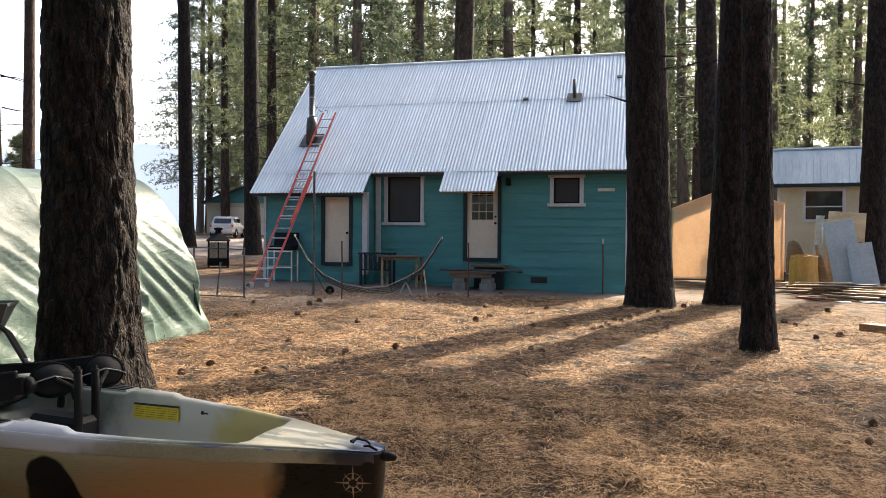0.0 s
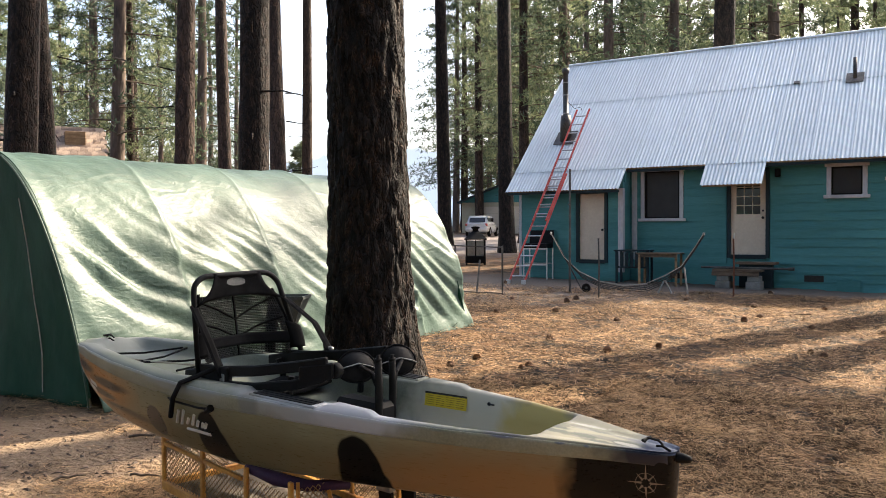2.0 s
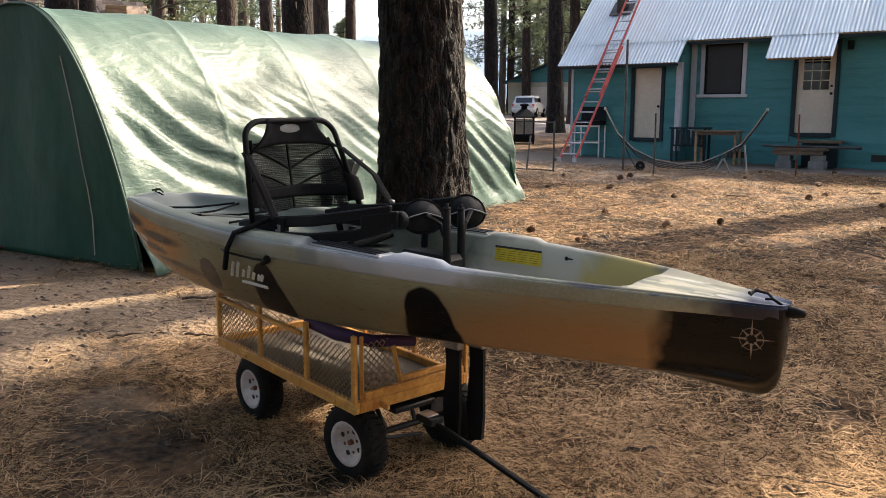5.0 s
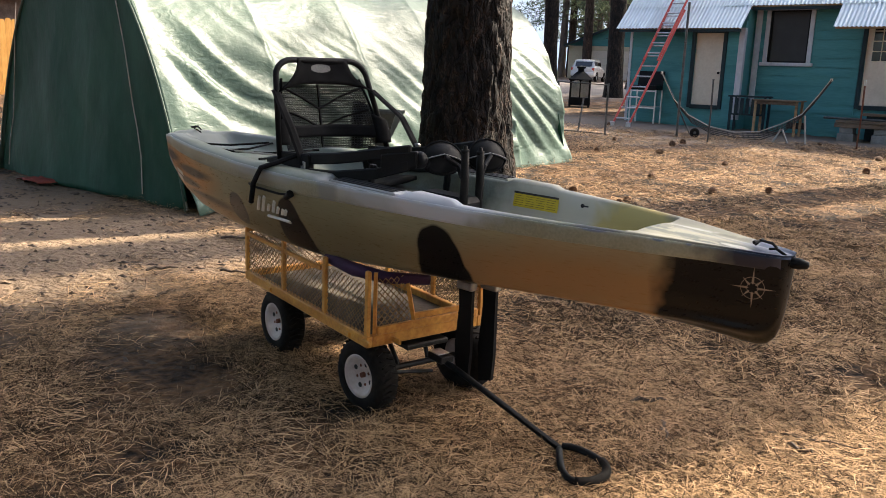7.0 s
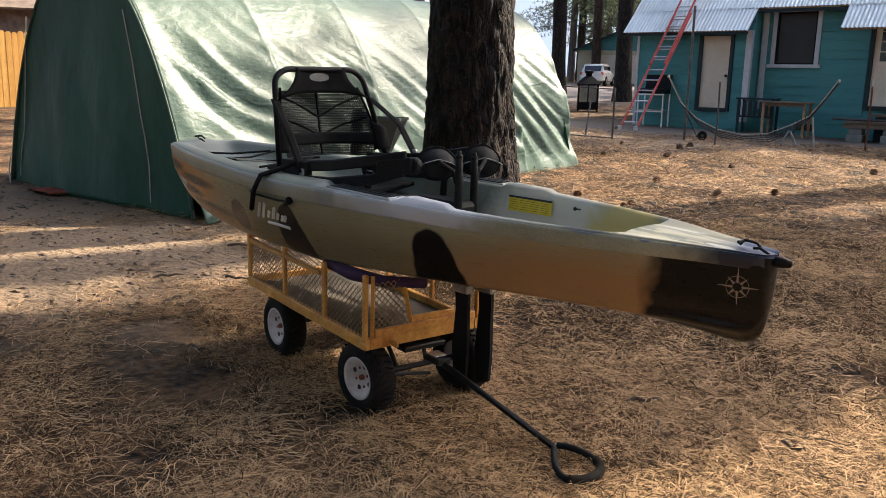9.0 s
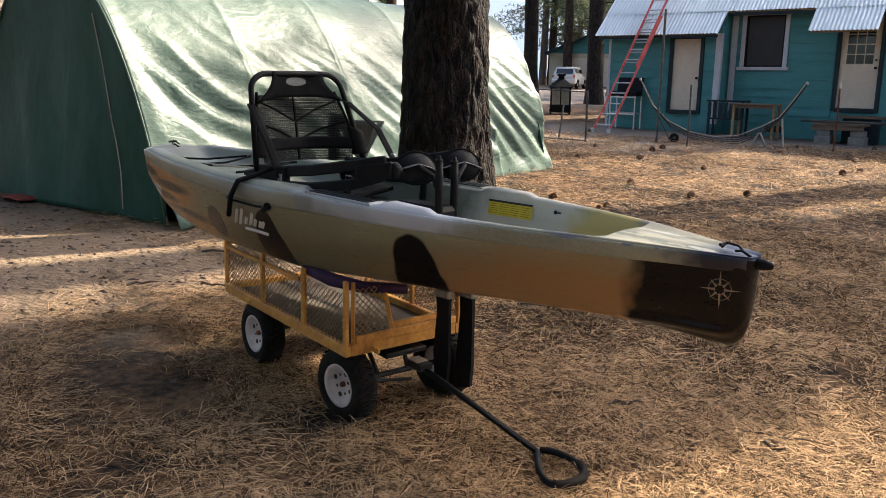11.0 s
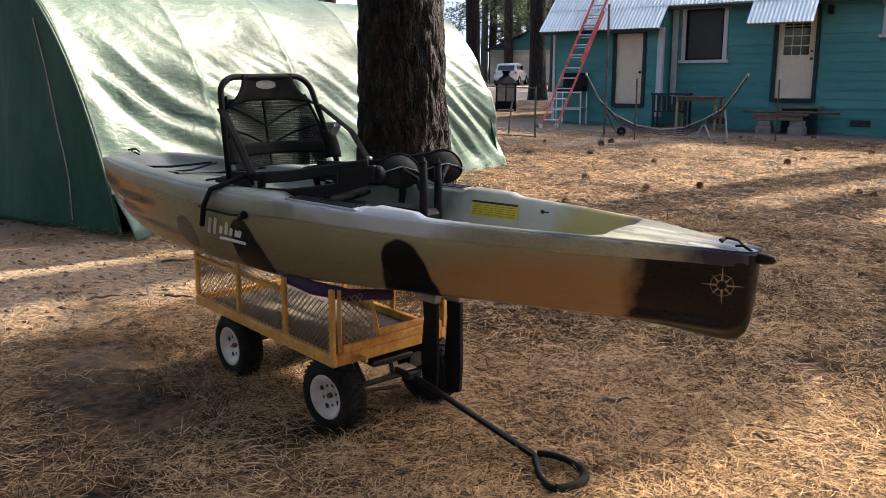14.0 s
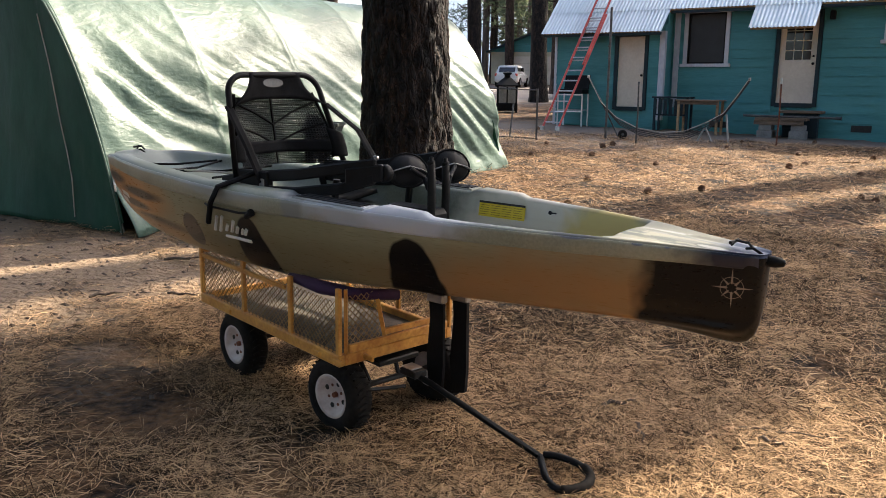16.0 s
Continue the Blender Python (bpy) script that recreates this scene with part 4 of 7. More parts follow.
# pale near-side patches mix weathered plastic with sky sheen put into the colour
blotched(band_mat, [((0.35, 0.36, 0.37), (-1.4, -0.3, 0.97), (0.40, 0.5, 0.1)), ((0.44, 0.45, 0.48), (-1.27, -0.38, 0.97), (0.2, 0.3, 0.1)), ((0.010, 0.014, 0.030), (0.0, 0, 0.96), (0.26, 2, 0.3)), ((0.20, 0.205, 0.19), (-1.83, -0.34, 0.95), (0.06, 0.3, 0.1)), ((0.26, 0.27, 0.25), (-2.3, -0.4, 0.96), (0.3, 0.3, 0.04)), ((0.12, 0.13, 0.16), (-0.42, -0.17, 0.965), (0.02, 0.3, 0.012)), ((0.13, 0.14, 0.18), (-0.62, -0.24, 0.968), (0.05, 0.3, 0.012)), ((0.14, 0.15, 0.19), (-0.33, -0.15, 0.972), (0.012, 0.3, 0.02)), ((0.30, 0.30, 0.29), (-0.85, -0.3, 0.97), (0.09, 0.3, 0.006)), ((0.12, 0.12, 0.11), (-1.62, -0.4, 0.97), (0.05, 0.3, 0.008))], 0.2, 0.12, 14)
deck_mat = surf("grey_olive_deck_plastic", (0.115, 0.125, 0.098), (0.215, 0.225, 0.180), 3.5, 0.5, 0, 0.1, 110, (1, 1, 1), 0.28, 0.001)
# cockpit blots: glow on floor and far wall is put into their colour
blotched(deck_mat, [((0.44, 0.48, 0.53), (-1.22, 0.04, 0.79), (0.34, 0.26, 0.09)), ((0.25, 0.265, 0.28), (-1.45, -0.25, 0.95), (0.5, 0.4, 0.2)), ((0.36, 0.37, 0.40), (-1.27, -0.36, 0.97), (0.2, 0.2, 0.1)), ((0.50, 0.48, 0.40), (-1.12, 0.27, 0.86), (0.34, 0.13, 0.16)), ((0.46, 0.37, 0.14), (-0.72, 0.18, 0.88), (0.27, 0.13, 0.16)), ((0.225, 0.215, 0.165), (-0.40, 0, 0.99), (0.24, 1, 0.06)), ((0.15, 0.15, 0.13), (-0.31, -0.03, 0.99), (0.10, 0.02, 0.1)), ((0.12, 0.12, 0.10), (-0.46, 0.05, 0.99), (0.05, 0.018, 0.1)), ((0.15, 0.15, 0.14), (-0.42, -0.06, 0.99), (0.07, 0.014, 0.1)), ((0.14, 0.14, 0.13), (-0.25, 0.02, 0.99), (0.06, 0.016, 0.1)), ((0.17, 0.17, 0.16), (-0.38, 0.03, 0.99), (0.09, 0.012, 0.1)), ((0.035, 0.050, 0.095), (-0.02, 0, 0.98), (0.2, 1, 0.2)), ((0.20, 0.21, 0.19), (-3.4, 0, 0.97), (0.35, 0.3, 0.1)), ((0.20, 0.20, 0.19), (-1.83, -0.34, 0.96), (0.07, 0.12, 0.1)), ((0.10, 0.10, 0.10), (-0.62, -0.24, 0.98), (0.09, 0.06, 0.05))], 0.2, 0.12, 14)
rf = random.Random(31)
blotched(deck_mat, [(rf.choice(((0.09, 0.10, 0.085), (0.13, 0.13, 0.10), (0.33, 0.33, 0.30))), (rf.uniform(-0.62, -0.14), rf.uniform(-0.1, 0.1), 0.99), (rf.uniform(0.04, 0.10), rf.uniform(0.010, 0.024), 0.3)) for _ in range(14)], 0.25, 0.3, 40)
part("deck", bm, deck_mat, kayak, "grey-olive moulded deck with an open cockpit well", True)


# raised gunwale band along each side
for s in (-1, 1):
    bm = grid(bmesh.new(), 90, 7, lambda a, b: Vector((bx(-3.80 + 3.785 * a), s * (hull_point(-3.80 + 3.785 * a, 0.922 + 0.078 * b)[0] + 0.0045 * smoothstep(0, 0.6, b)), hull_point(-3.80 + 3.785 * a, 0.922 + 0.078 * b)[1] + 0.006 * b)))
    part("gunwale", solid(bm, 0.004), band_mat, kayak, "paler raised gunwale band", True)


def on_hull(x, v, out=0.004):
    y, z = hull_point(x, v)
    return Vector((bx(x), -y - out, z))


# compass rose: eight tapering points and two rings laid on the bow
bm = bmesh.new()
CX, CV = -0.086, 0.785


def rose(a, r):
    y, z = hull_point(CX, CV)
    x, zz = CX + r * math.cos(a), z + r * math.sin(a)
    lo, hi = 0.0, 1.0
    for _ in range(18):
        mid = (lo + hi) / 2
        lo, hi = (mid, hi) if hull_point(x, mid)[1] < zz else (lo, mid)
    return Vector((bx(x), -hull_point(x, lo)[0] - 0.003, zz))


for k in range(8):
    a, r = math.pi / 4 * k + math.pi / 2, 0.068 if k % 2 == 0 else 0.046
    q = [bm.verts.new(rose(a + d, rr)) for d, rr in ((0, r), (0.24, 0.017), (0, 0.012), (-0.24, 0.017))]
    bm.faces.new(q)
for r0, r1 in ((0.035, 0.0368), (0.016, 0.018)):
    ring = [[bm.verts.new(rose(2 * math.pi * k / 28, r)) for k in range(28)] for r in (r0, r1)]
    for k in range(28):
        bm.faces.new((ring[0][k], ring[0][(k + 1) % 28], ring[1][(k + 1) % 28], ring[1][k]))
bmesh.ops.recalc_face_normals(bm, faces=bm.faces[:])
part("compass_decal", bm, decal_copper, kayak, "faded copper compass rose on the bow")
# the maker's mark as plain slanted strokes
bm = bmesh.new()
MARK = [((-2.375, 0.775), (-2.335, 0.845)), ((-2.335, 0.775), (-2.295, 0.85)), ((-2.285, 0.785), (-2.265, 0.815)), ((-2.245, 0.785), (-2.215, 0.84)), ((-2.21, 0.785), (-2.19, 0.815)), ((-2.17, 0.785), (-2.155, 0.81)), ((-2.15, 0.785), (-2.13, 0.812)), ((-2.30, 0.757), (-2.21, 0.758), (-2.12, 0.756))]


def hull_at(x, z, out=0.004):
    lo, hi = 0.0, 1.0
    for _ in range(18):
        mid = (lo + hi) / 2
        lo, hi = (mid, hi) if hull_point(x, mid)[1] < z else (lo, mid)
    return Vector((x, -hull_point(x, lo)[0] - out, z))


for line in MARK:
    tube(bm, [hull_at(x, z - 0.012, 0.0015) for x, z in line], 0.0085, 6, True, 0.9)
bmesh.ops.recalc_face_normals(bm, faces=bm.faces[:])
part("logo_decal", bm, decal_white, kayak, "off-white script mark as slanted strokes")
bm = bmesh.new()
for x0, x1, v0, v1 in ((-3.62, -3.56, 0.62, 0.72), (-3.55, -3.46, 0.60, 0.66), (-3.44, -3.34, 0.56, 0.64), (-3.40, -3.30, 0.66, 0.72)):
    grid(bm, 4, 3, lambda a, b: on_hull(x0 + (x1 - x0) * a, v0 + (v1 - v0) * b, 0.003))
part("registration_decal", bm, decal_white, kayak)
# sticker on the inner wall of the far side
def inner_wall(x, f):
    b, s, rim, fl = interp(x, HALF), interp(x, SHEER), interp(x, RIM), interp(x, FLOOR)
    i = b - rim
    return Vector((x, i - 0.005 - 0.03 * f - 0.004, s + (fl - s) * f))


part("sticker", solid(grid(bmesh.new(), 5, 3, lambda a, b: inner_wall(-1.375 + 0.225 * a, 0.12 + 0.30 * (1 - b))), 0.001), sticker_y, kayak, "yellow warning sticker with rows of print")
bm = bmesh.new()
for i in range(4):
    for j in range(5):
        x0 = -1.367 + 0.054 * i
        grid(bm, 3, 2, lambda a, b: inner_wall(x0 + 0.044 * a, 0.17 + 0.048 * j + 0.007 * b) + Vector((0, -0.003, 0)))
part("sticker_print", bm, ink, kayak)
part("sticker_header", solid(grid(bmesh.new(), 5, 2, lambda a, b: inner_wall(-1.375 + 0.225 * a, 0.085 + 0.045 * b) + Vector((0, -0.003, 0))), 0.001), ink, kayak, "black top strip of the sticker")
fitting = part("wall_fitting", lathe(bmesh.new(), [(0.0, -0.003), (0.007, -0.003), (0.009, 0.0), (0.007, 0.004), (0, 0.005)], 12, Matrix.Translation(inner_wall(-1.02, 0.14)) @ pose(0, 0, 0, 90)), black_plastic, kayak, "small black oval fitting", True)
part("fitting_pin", T([inner_wall(-1.02, 0.14) + Vector((0, -0.004, 0)), inner_wall(-1.01, 0.14) + Vector((0.028, -0.016, 0.004))], 0.0035, 6), black_plastic, fitting)
# the step's brightness in the sun is given as a white block
part("lit_floor_step", B((-1.10, 0.10, 0.765), (-0.99, 0.19, 0.79), 0.01), decal_white, kayak, "moulded step on the cockpit floor, white for the light on it", m=pose(0, 0, 0))
# bow and stern fittings
part("bow_plug", lathe(bmesh.new(), [(0.0, -0.02), (0.020, -0.02), (0.018, 0.03), (0.012, 0.055), (0, 0.06)], 12, pose(-0.062, 0, 0.932, 0, 90)), black_plastic, kayak, smooth=True)
for x, z in ((-0.142, 0.965), (-3.6, 1.005)):
    hd = part("carry_handle", T([(x - 0.035, 0, z), (x - 0.02, 0, z + 0.018), (x + 0.02, 0.0, z + 0.014), (x + 0.03, 0.01, z)], 0.0045, 8), black_plastic, kayak, "black toggle carry handle")
    part("toggle", T([(x - 0.03, -0.025, z + 0.012), (x - 0.02, 0.02, z + 0.016)], 0.006, 8), black_plastic, hd)
    part("strap", T([(x + 0.02, -0.02, z), (x + 0.045, -0.03, z + 0.006), (x + 0.07, -0.015, z - 0.012)], 0.0045, 6), black_cloth, hd)
# side handle under the gunwale
sh = part("side_handle", T([on_hull(-2.40, 0.91, 0.010), on_hull(-2.36, 0.905, 0.024), on_hull(-2.14, 0.905, 0.024), on_hull(-2.08, 0.91, 0.012)], 0.0055, 6), black_plastic, kayak)
part("handle_pad", T([on_hull(-2.10, 0.885, 0.016), on_hull(-2.06, 0.92, 0.016)], [0.012, 0.018], 8), black_plastic, sh)
# hatch lid, tracks and console in the cockpit
for s in (-1, 1):
    tray = part("side_tray", B((-1.86, s * 0.345 - 0.045, 0.960), (-1.45, s * 0.345 + 0.045, 0.976), 0.005), deck_mat, kayak)
    for y in (-0.027, 0.0, 0.027):
        part("tray_slot", B((-1.84, s * 0.345 + y - 0.010, 0.974), (-1.47, s * 0.345 + y + 0.010, 0.980), 0.002), black_plastic, tray)
part("hatch_lid", lathe(bmesh.new(), [(0.11, 0.0), (0.11, 0.02), (0.095, 0.03), (0, 0.032)], 24, pose(-1.72, -0.05, 0.79)), black_plastic, kayak, smooth=True)
part("console", B((-1.85, -0.10, 0.76), (-1.45, 0.12, 0.86), 0.025), deck_mat, kayak)
for i, x in enumerate((-3.35, -3.15, -2.95, -2.78)):
    s = -1 if i % 2 else 1
    part("bungee_cord", T([(x, -0.25 * s, 0.965), (x + 0.1, 0, 0.95), (x + 0.2, 0.25 * s, 0.965)], 0.006, 5), black_cloth, kayak)
part("tackle_rod", T([(-3.3, -0.22, 0.95), (-2.5, -0.12, 0.98)], 0.006, 5), rope, kayak)
for k, z in enumerate((0.775, 0.785)):
    pts = [(-1.62 + 0.10 * math.cos(a) * (1 + 0.2 * k), -0.12 + 0.09 * math.sin(a * 1.3), 0.83 + 0.05 * math.sin(a * 2 + k)) for a in [i * 0.5 for i in range(12)]]
    part("cord", T(pts, 0.006, 5), black_plastic, kayak)
# pedal drive through the hull
drive = part("pedal_drive", B((-1.66, -0.06, 0.82), (-1.38, 0.06, 0.93), 0.02), black_plastic, kayak, "black pedal drive with two crank arms and fins")
for y, mx, mz in ((-0.055, -1.392, 1.135), (0.06, -1.41, 1.12)):
    part("mast", T([(mx, y, 0.60), (mx + 0.005, y, 1.0), (mx, y, mz)], [0.018, 0.018, 0.016], 14), mast_mat, drive, smooth=True)
    part("mast_cap", lathe(bmesh.new(), [(0.0165, 0), (0.0165, 0.012), (0.009, 0.016), (0.009, 0.03), (0, 0.032)], 14, pose(mx, y, mz - 0.015)), mast_mat, drive, smooth=True)
    fy, fx, drop = (-0.01, -1.385, 0.0) if y < 0 else (0.07, -1.32, 0.02)
    bm = bmesh.new()
    out = [(-0.038, 0.0), (0.038, 0.0), (0.04, -0.12), (0.045, -0.3), (0.038, -0.41), (-0.03, -0.43), (-0.045, -0.28), (-0.03, -0.1)]
    a = [bm.verts.new((fx + x, fy - 0.009, 0.562 + z - drop * (z < -0.2))) for x, z in out]
    b = [bm.verts.new((fx + x, fy + 0.009, 0.562 + z - drop * (z < -0.2))) for x, z in out]
    bm.faces.new(a)
    bm.faces.new(b[::-1])
    for i in range(8):
        bm.faces.new((a[i], b[i], b[(i + 1) % 8], a[(i + 1) % 8]))
    bmesh.ops.recalc_face_normals(bm, faces=bm.faces[:])
    fin = part("fin", bm, black_plastic, drive, "flexible black drive fin")
    part("fin_foot", B((fx - 0.045, fy - 0.02, 0.535), (fx + 0.045, fy + 0.02, 0.575), 0.006), steel, fin)


def pedal(px, py, pz, tilt, turn):
    """A deep foot bowl with a heel lip and a strap, on a crank arm."""
    m = pose(px, py, pz, 0, tilt, turn)

    def bowl(u, v):
        a = 2 * math.pi * v
        return m @ Vector((0.04 * (1 - u * u) - 0.028, 0.088 * u * math.cos(a), (0.070 + 0.006 * math.sin(a)) * u * math.sin(a)))
    bm = solid(grid(bmesh.new(), 9, 25, bowl), 0.006)
    bmesh.ops.remove_doubles(bm, verts=bm.verts[:], dist=0.0005)
    pd = part("pedal", bm, black_plastic, drive, "black foot pedal bowl", True)
    ring = [m @ Vector((-0.028, 0.089 * math.cos(a), (0.071 + 0.006 * math.sin(a)) * math.sin(a))) for a in [2 * math.pi * k / 24 for k in range(25)]]
    part("pedal_rim", T(ring, 0.005, 6), black_cloth, pd, smooth=True)
    part("pedal_strap", T([m @ Vector((-0.024, -0.091, -0.01)), m @ Vector((0.006, -0.055, 0.0)), m @ Vector((0.020, 0.0, 0.012)), m @ Vector((0.006, 0.055, 0.0)), m @ Vector((-0.024, 0.091, -0.01))], 0.012, 8, 0.25), strap_grey, pd, "grey foot strap")
    part("crank_arm", T([m @ Vector((0.03, 0, 0)), (px + 0.05, 0.5 * py, pz - 0.03), (-1.40, -0.055 if py < 0 else 0.06, 1.02)], [0.009, 0.010, 0.014], 8), black_plastic, drive)


strap_grey = surf("worn_grey_strap", (0.10, 0.10, 0.10), (0.22, 0.22, 0.21), 8, 0.7, 0, 0.3, 120, dist=0.001)
pedal(-1.49, -0.08, 1.09, -20, -34)
pedal(-1.45, 0.16, 1.088, -14, -30)

# ---- kayak seat ----
seat = thing("folding_seat", "black mesh folding kayak seat with tube frame and straps", "seat", KAYAK)


def seat_pt(y, u):
    """A point of the leaning backrest; u from its foot to its top."""
    twist = 0.13 * smoothstep(0.0, 0.28, y) * (1 - smoothstep(0.2, 1.0, u))
    return Vector((-2.345 - 0.075 * u + twist, y * (1 + 0.06 * (1 - u)), 0.985 + 0.465 * u))


def rounded(w0, w1, u0, u1, n=6, r=0.16):
    """A loop round the backrest with rounded upper corners."""
    pts = [(-w0, u0)]
    for k in range(n + 1):
        a = math.pi - k / n * math.pi / 2
        pts.append((-w1 + r * 0.6 + r * 0.6 * math.cos(a), u1 - r + r * math.sin(a)))
    for k in range(n + 1):
        a = math.pi / 2 - k / n * math.pi / 2
        pts.append((w1 - r * 0.6 + r * 0.6 * math.cos(a), u1 - r + r * math.sin(a)))
    pts.append((w0, u0))
    return [seat_pt(y, u) for y, u in pts]


part("back_frame", T(rounded(0.275, 0.268, -0.05, 1.0), 0.0145, 10), black_plastic, seat, "black aluminium tube frame", True)
mesh_mat = surf("black_seat_mesh", (0.006, 0.006, 0.007), (0.03, 0.03, 0.032), 8, 0.8, 0, 0.5, 260, spec=0.1, dist=0.002)
# woven mesh back: thin strands both ways with gaps
bm = bmesh.new()


def weave(y, u):
    side = 0.205 + 0.03 * math.sin(u * 3)
    return seat_pt(y * side / 0.18, u) + Vector((-0.02 + 0.03 * (1 - (y / 0.18) ** 2) * -1, 0, 0))


for i in range(45):
    y = -0.18 + 0.36 * i / 44
    tube(bm, [weave(y, 0.10 + 0.68 * k / 8) for k in range(9)], 0.0036, 3, False)
for j in range(57):
    u = 0.10 + 0.68 * j / 56
    tube(bm, [weave(-0.18 + 0.36 * k / 8, u + 0.006 * math.sin(j * 2.1)) for k in range(9)], 0.0036, 3, False)
part("mesh_back", bm, mesh_mat, seat, "black woven mesh back")
for y0, u0, y1, u1 in ((0, 0.1, 0, 0.78), (0, 0.5, -0.17, 0.72), (0, 0.5, 0.17, 0.72), (0, 0.3, -0.17, 0.5), (0, 0.3, 0.17, 0.5)):
    part("seam", T([weave(y0, u0) + Vector((0.004, 0, 0)), weave((y0 + y1) / 2, (u0 + u1) / 2 + 0.02) + Vector((0.004, 0, 0)), weave(y1, u1) + Vector((0.004, 0, 0))], 0.0055, 5), black_cloth, seat)
for s in (-1, 1):
    part("edge_binding", T([weave(s * 0.182, 0.15 + 0.66 * k / 8) for k in range(9)], 0.010, 6, 0.6), black_cloth, seat)
# head panel, lumbar band and lower band
bm = solid(grid(bmesh.new(), 13, 8, lambda a, b: seat_pt((a - 0.5) * (0.30 + 0.24 * (1 - b) ** 2.2), 0.76 - 0.07 * abs(2 * a - 1) ** 3 * (1 - b) + 0.262 * b) + Vector((0.012 - 0.03 * (1 - (2 * a - 1) ** 2), 0, 0))), 0.008)
head = part("head_panel", bm, black_cloth, seat, "smooth black headrest panel", True)
bm = solid(grid(bmesh.new(), 14, 5, lambda a, b: seat_pt(0.062 * math.cos(2 * math.pi * a) * b, 0.92 + 0.045 * math.sin(2 * math.pi * a) * b) + Vector((-0.008, 0, 0))), 0.002)
part("badge", bm, strap_grey, head, "grey oval badge")
bm = solid(grid(bmesh.new(), 13, 5, lambda a, b: seat_pt((a - 0.5) * 0.50, 0.22 + 0.12 * b) + Vector((0.004 - 0.025 * (1 - (2 * a - 1) ** 2), 0, 0))), 0.008)
part("lumbar_band", bm, black_cloth, seat, smooth=True)
def flat_bar(pts, h, w):
    """A bar of rectangular section that stands on edge."""
    bm = bmesh.new()
    prev = None
    for i, p in enumerate(pts):
        p = Vector(p)
        d = Vector(pts[min(i + 1, len(pts) - 1)]) - Vector(pts[max(i - 1, 0)])
        sd = Vector((-d.y, d.x, 0)).normalized() * w / 2
        up = Vector((0, 0, h / 2))
        ring = [bm.verts.new(p + a) for a in (-sd - up, sd - up, sd + up, -sd + up)]
        if prev:
            for k in range(4):
                bm.faces.new((prev[k], prev[(k + 1) % 4], ring[(k + 1) % 4], ring[k]))
        else:
            bm.faces.new(ring[::-1])
        prev = ring
    bm.faces.new(prev)
    bmesh.ops.bevel(bm, geom=bm.edges[:], offset=0.006, segments=1, affect="EDGES")
    return bm


# seat pan on side rails, legs and straps
bm = solid(grid(bmesh.new(), 9, 9, lambda a, b: Vector((-2.30 + 0.36 * a, (b - 0.5) * 0.42, 0.905 + 0.03 * a - 0.02 * math.sin(b * math.pi)))), 0.02)
part("seat_pan", bm, black_cloth, seat, smooth=True)
for s in (-1, 1):
    bm = solid(grid(bmesh.new(), 9, 6, lambda a, b: seat_pt(s * (0.215 + 0.068 * b), 0.16 + 0.30 * a * (1 - 0.25 * b)) + Vector((-0.005 + 0.012 * math.sin(math.pi * b), 0, 0))), 0.010)
    part("side_bolster", bm, black_cloth, seat, "padded black side panel", True)
    arm = part("arm_plate", flat_bar([(-2.47, s * 0.268, 0.965), (-2.3, s * 0.272, 1.0), (-1.95, s * 0.272, 1.045), (-1.68, s * 0.245, 1.095), (-1.56, s * 0.20, 1.118)], 0.050, 0.028), black_plastic, seat)
    part("arm_lower", flat_bar([(-2.36, s * 0.276, 0.955), (-2.2, s * 0.286, 0.950), (-1.95, s * 0.288, 0.968), (-1.70, s * 0.26, 1.01), (-1.56, s * 0.205, 1.06)], 0.048, 0.028), black_plastic, seat)
    part("arm_joint", flat_bar([(-2.36, s * 0.274, 0.98), (-2.12, s * 0.28, 0.99)], 0.105, 0.034), black_plastic, arm)
    part("arm_joint", flat_bar([(-1.68, s * 0.252, 1.06), (-1.53, s * 0.19, 1.085)], 0.07, 0.03), black_plastic, arm)
    part("arm_hub", lathe(bmesh.new(), [(0, -0.02), (0.03, -0.02), (0.036, -0.012), (0.036, 0.012), (0.03, 0.02), (0, 0.02)], 18, pose(-1.54, s * 0.17, 1.08, 90)), black_plastic, arm, smooth=True)
    part("leg", T([(-2.36, s * 0.235, 0.985), (-2.34, s * 0.25, 0.89)], 0.016, 8), black_plastic, seat)
    part("leg", T([(-1.75, s * 0.235, 1.04), (-1.77, s * 0.24, 0.885)], 0.016, 8), black_plastic, seat)
    far = 0.135 * (s > 0)
    part("side_strap", T([seat_pt(s * 0.275, 0.70), (-2.26 + far * 0.9, s * 0.29, 1.15 + far * 0.3), (-2.16 + far, s * 0.288, 0.99 + far * 0.5)], 0.023, 6, 0.25), black_cloth, seat)
    part("buckle", B((-2.18 + far, s * 0.288 - 0.012, 0.97 + far * 0.5), (-2.14 + far, s * 0.288 + 0.012, 1.01 + far * 0.5), 0.006), steel, seat)
part("front_bar", T([(-1.55, -0.19, 1.07), (-1.53, 0, 1.06), (-1.55, 0.19, 1.07)], 0.024, 10), black_plastic, seat, smooth=True)
part("loose_strap", T([(-2.20, -0.27, 1.04), (-2.25, -0.36, 1.0), (-2.29, -0.435, 0.972), (-2.31, -0.462, 0.90), (-2.335, -0.458, 0.81)], 0.020, 8, 0.6), black_cloth, seat)
part("rod_holder", T([(-2.50, 0.30, 1.0), (-2.50, 0.31, 1.18), (-2.49, 0.33, 1.24)], [0.03, 0.034, 0.05], 8), black_plastic, seat)

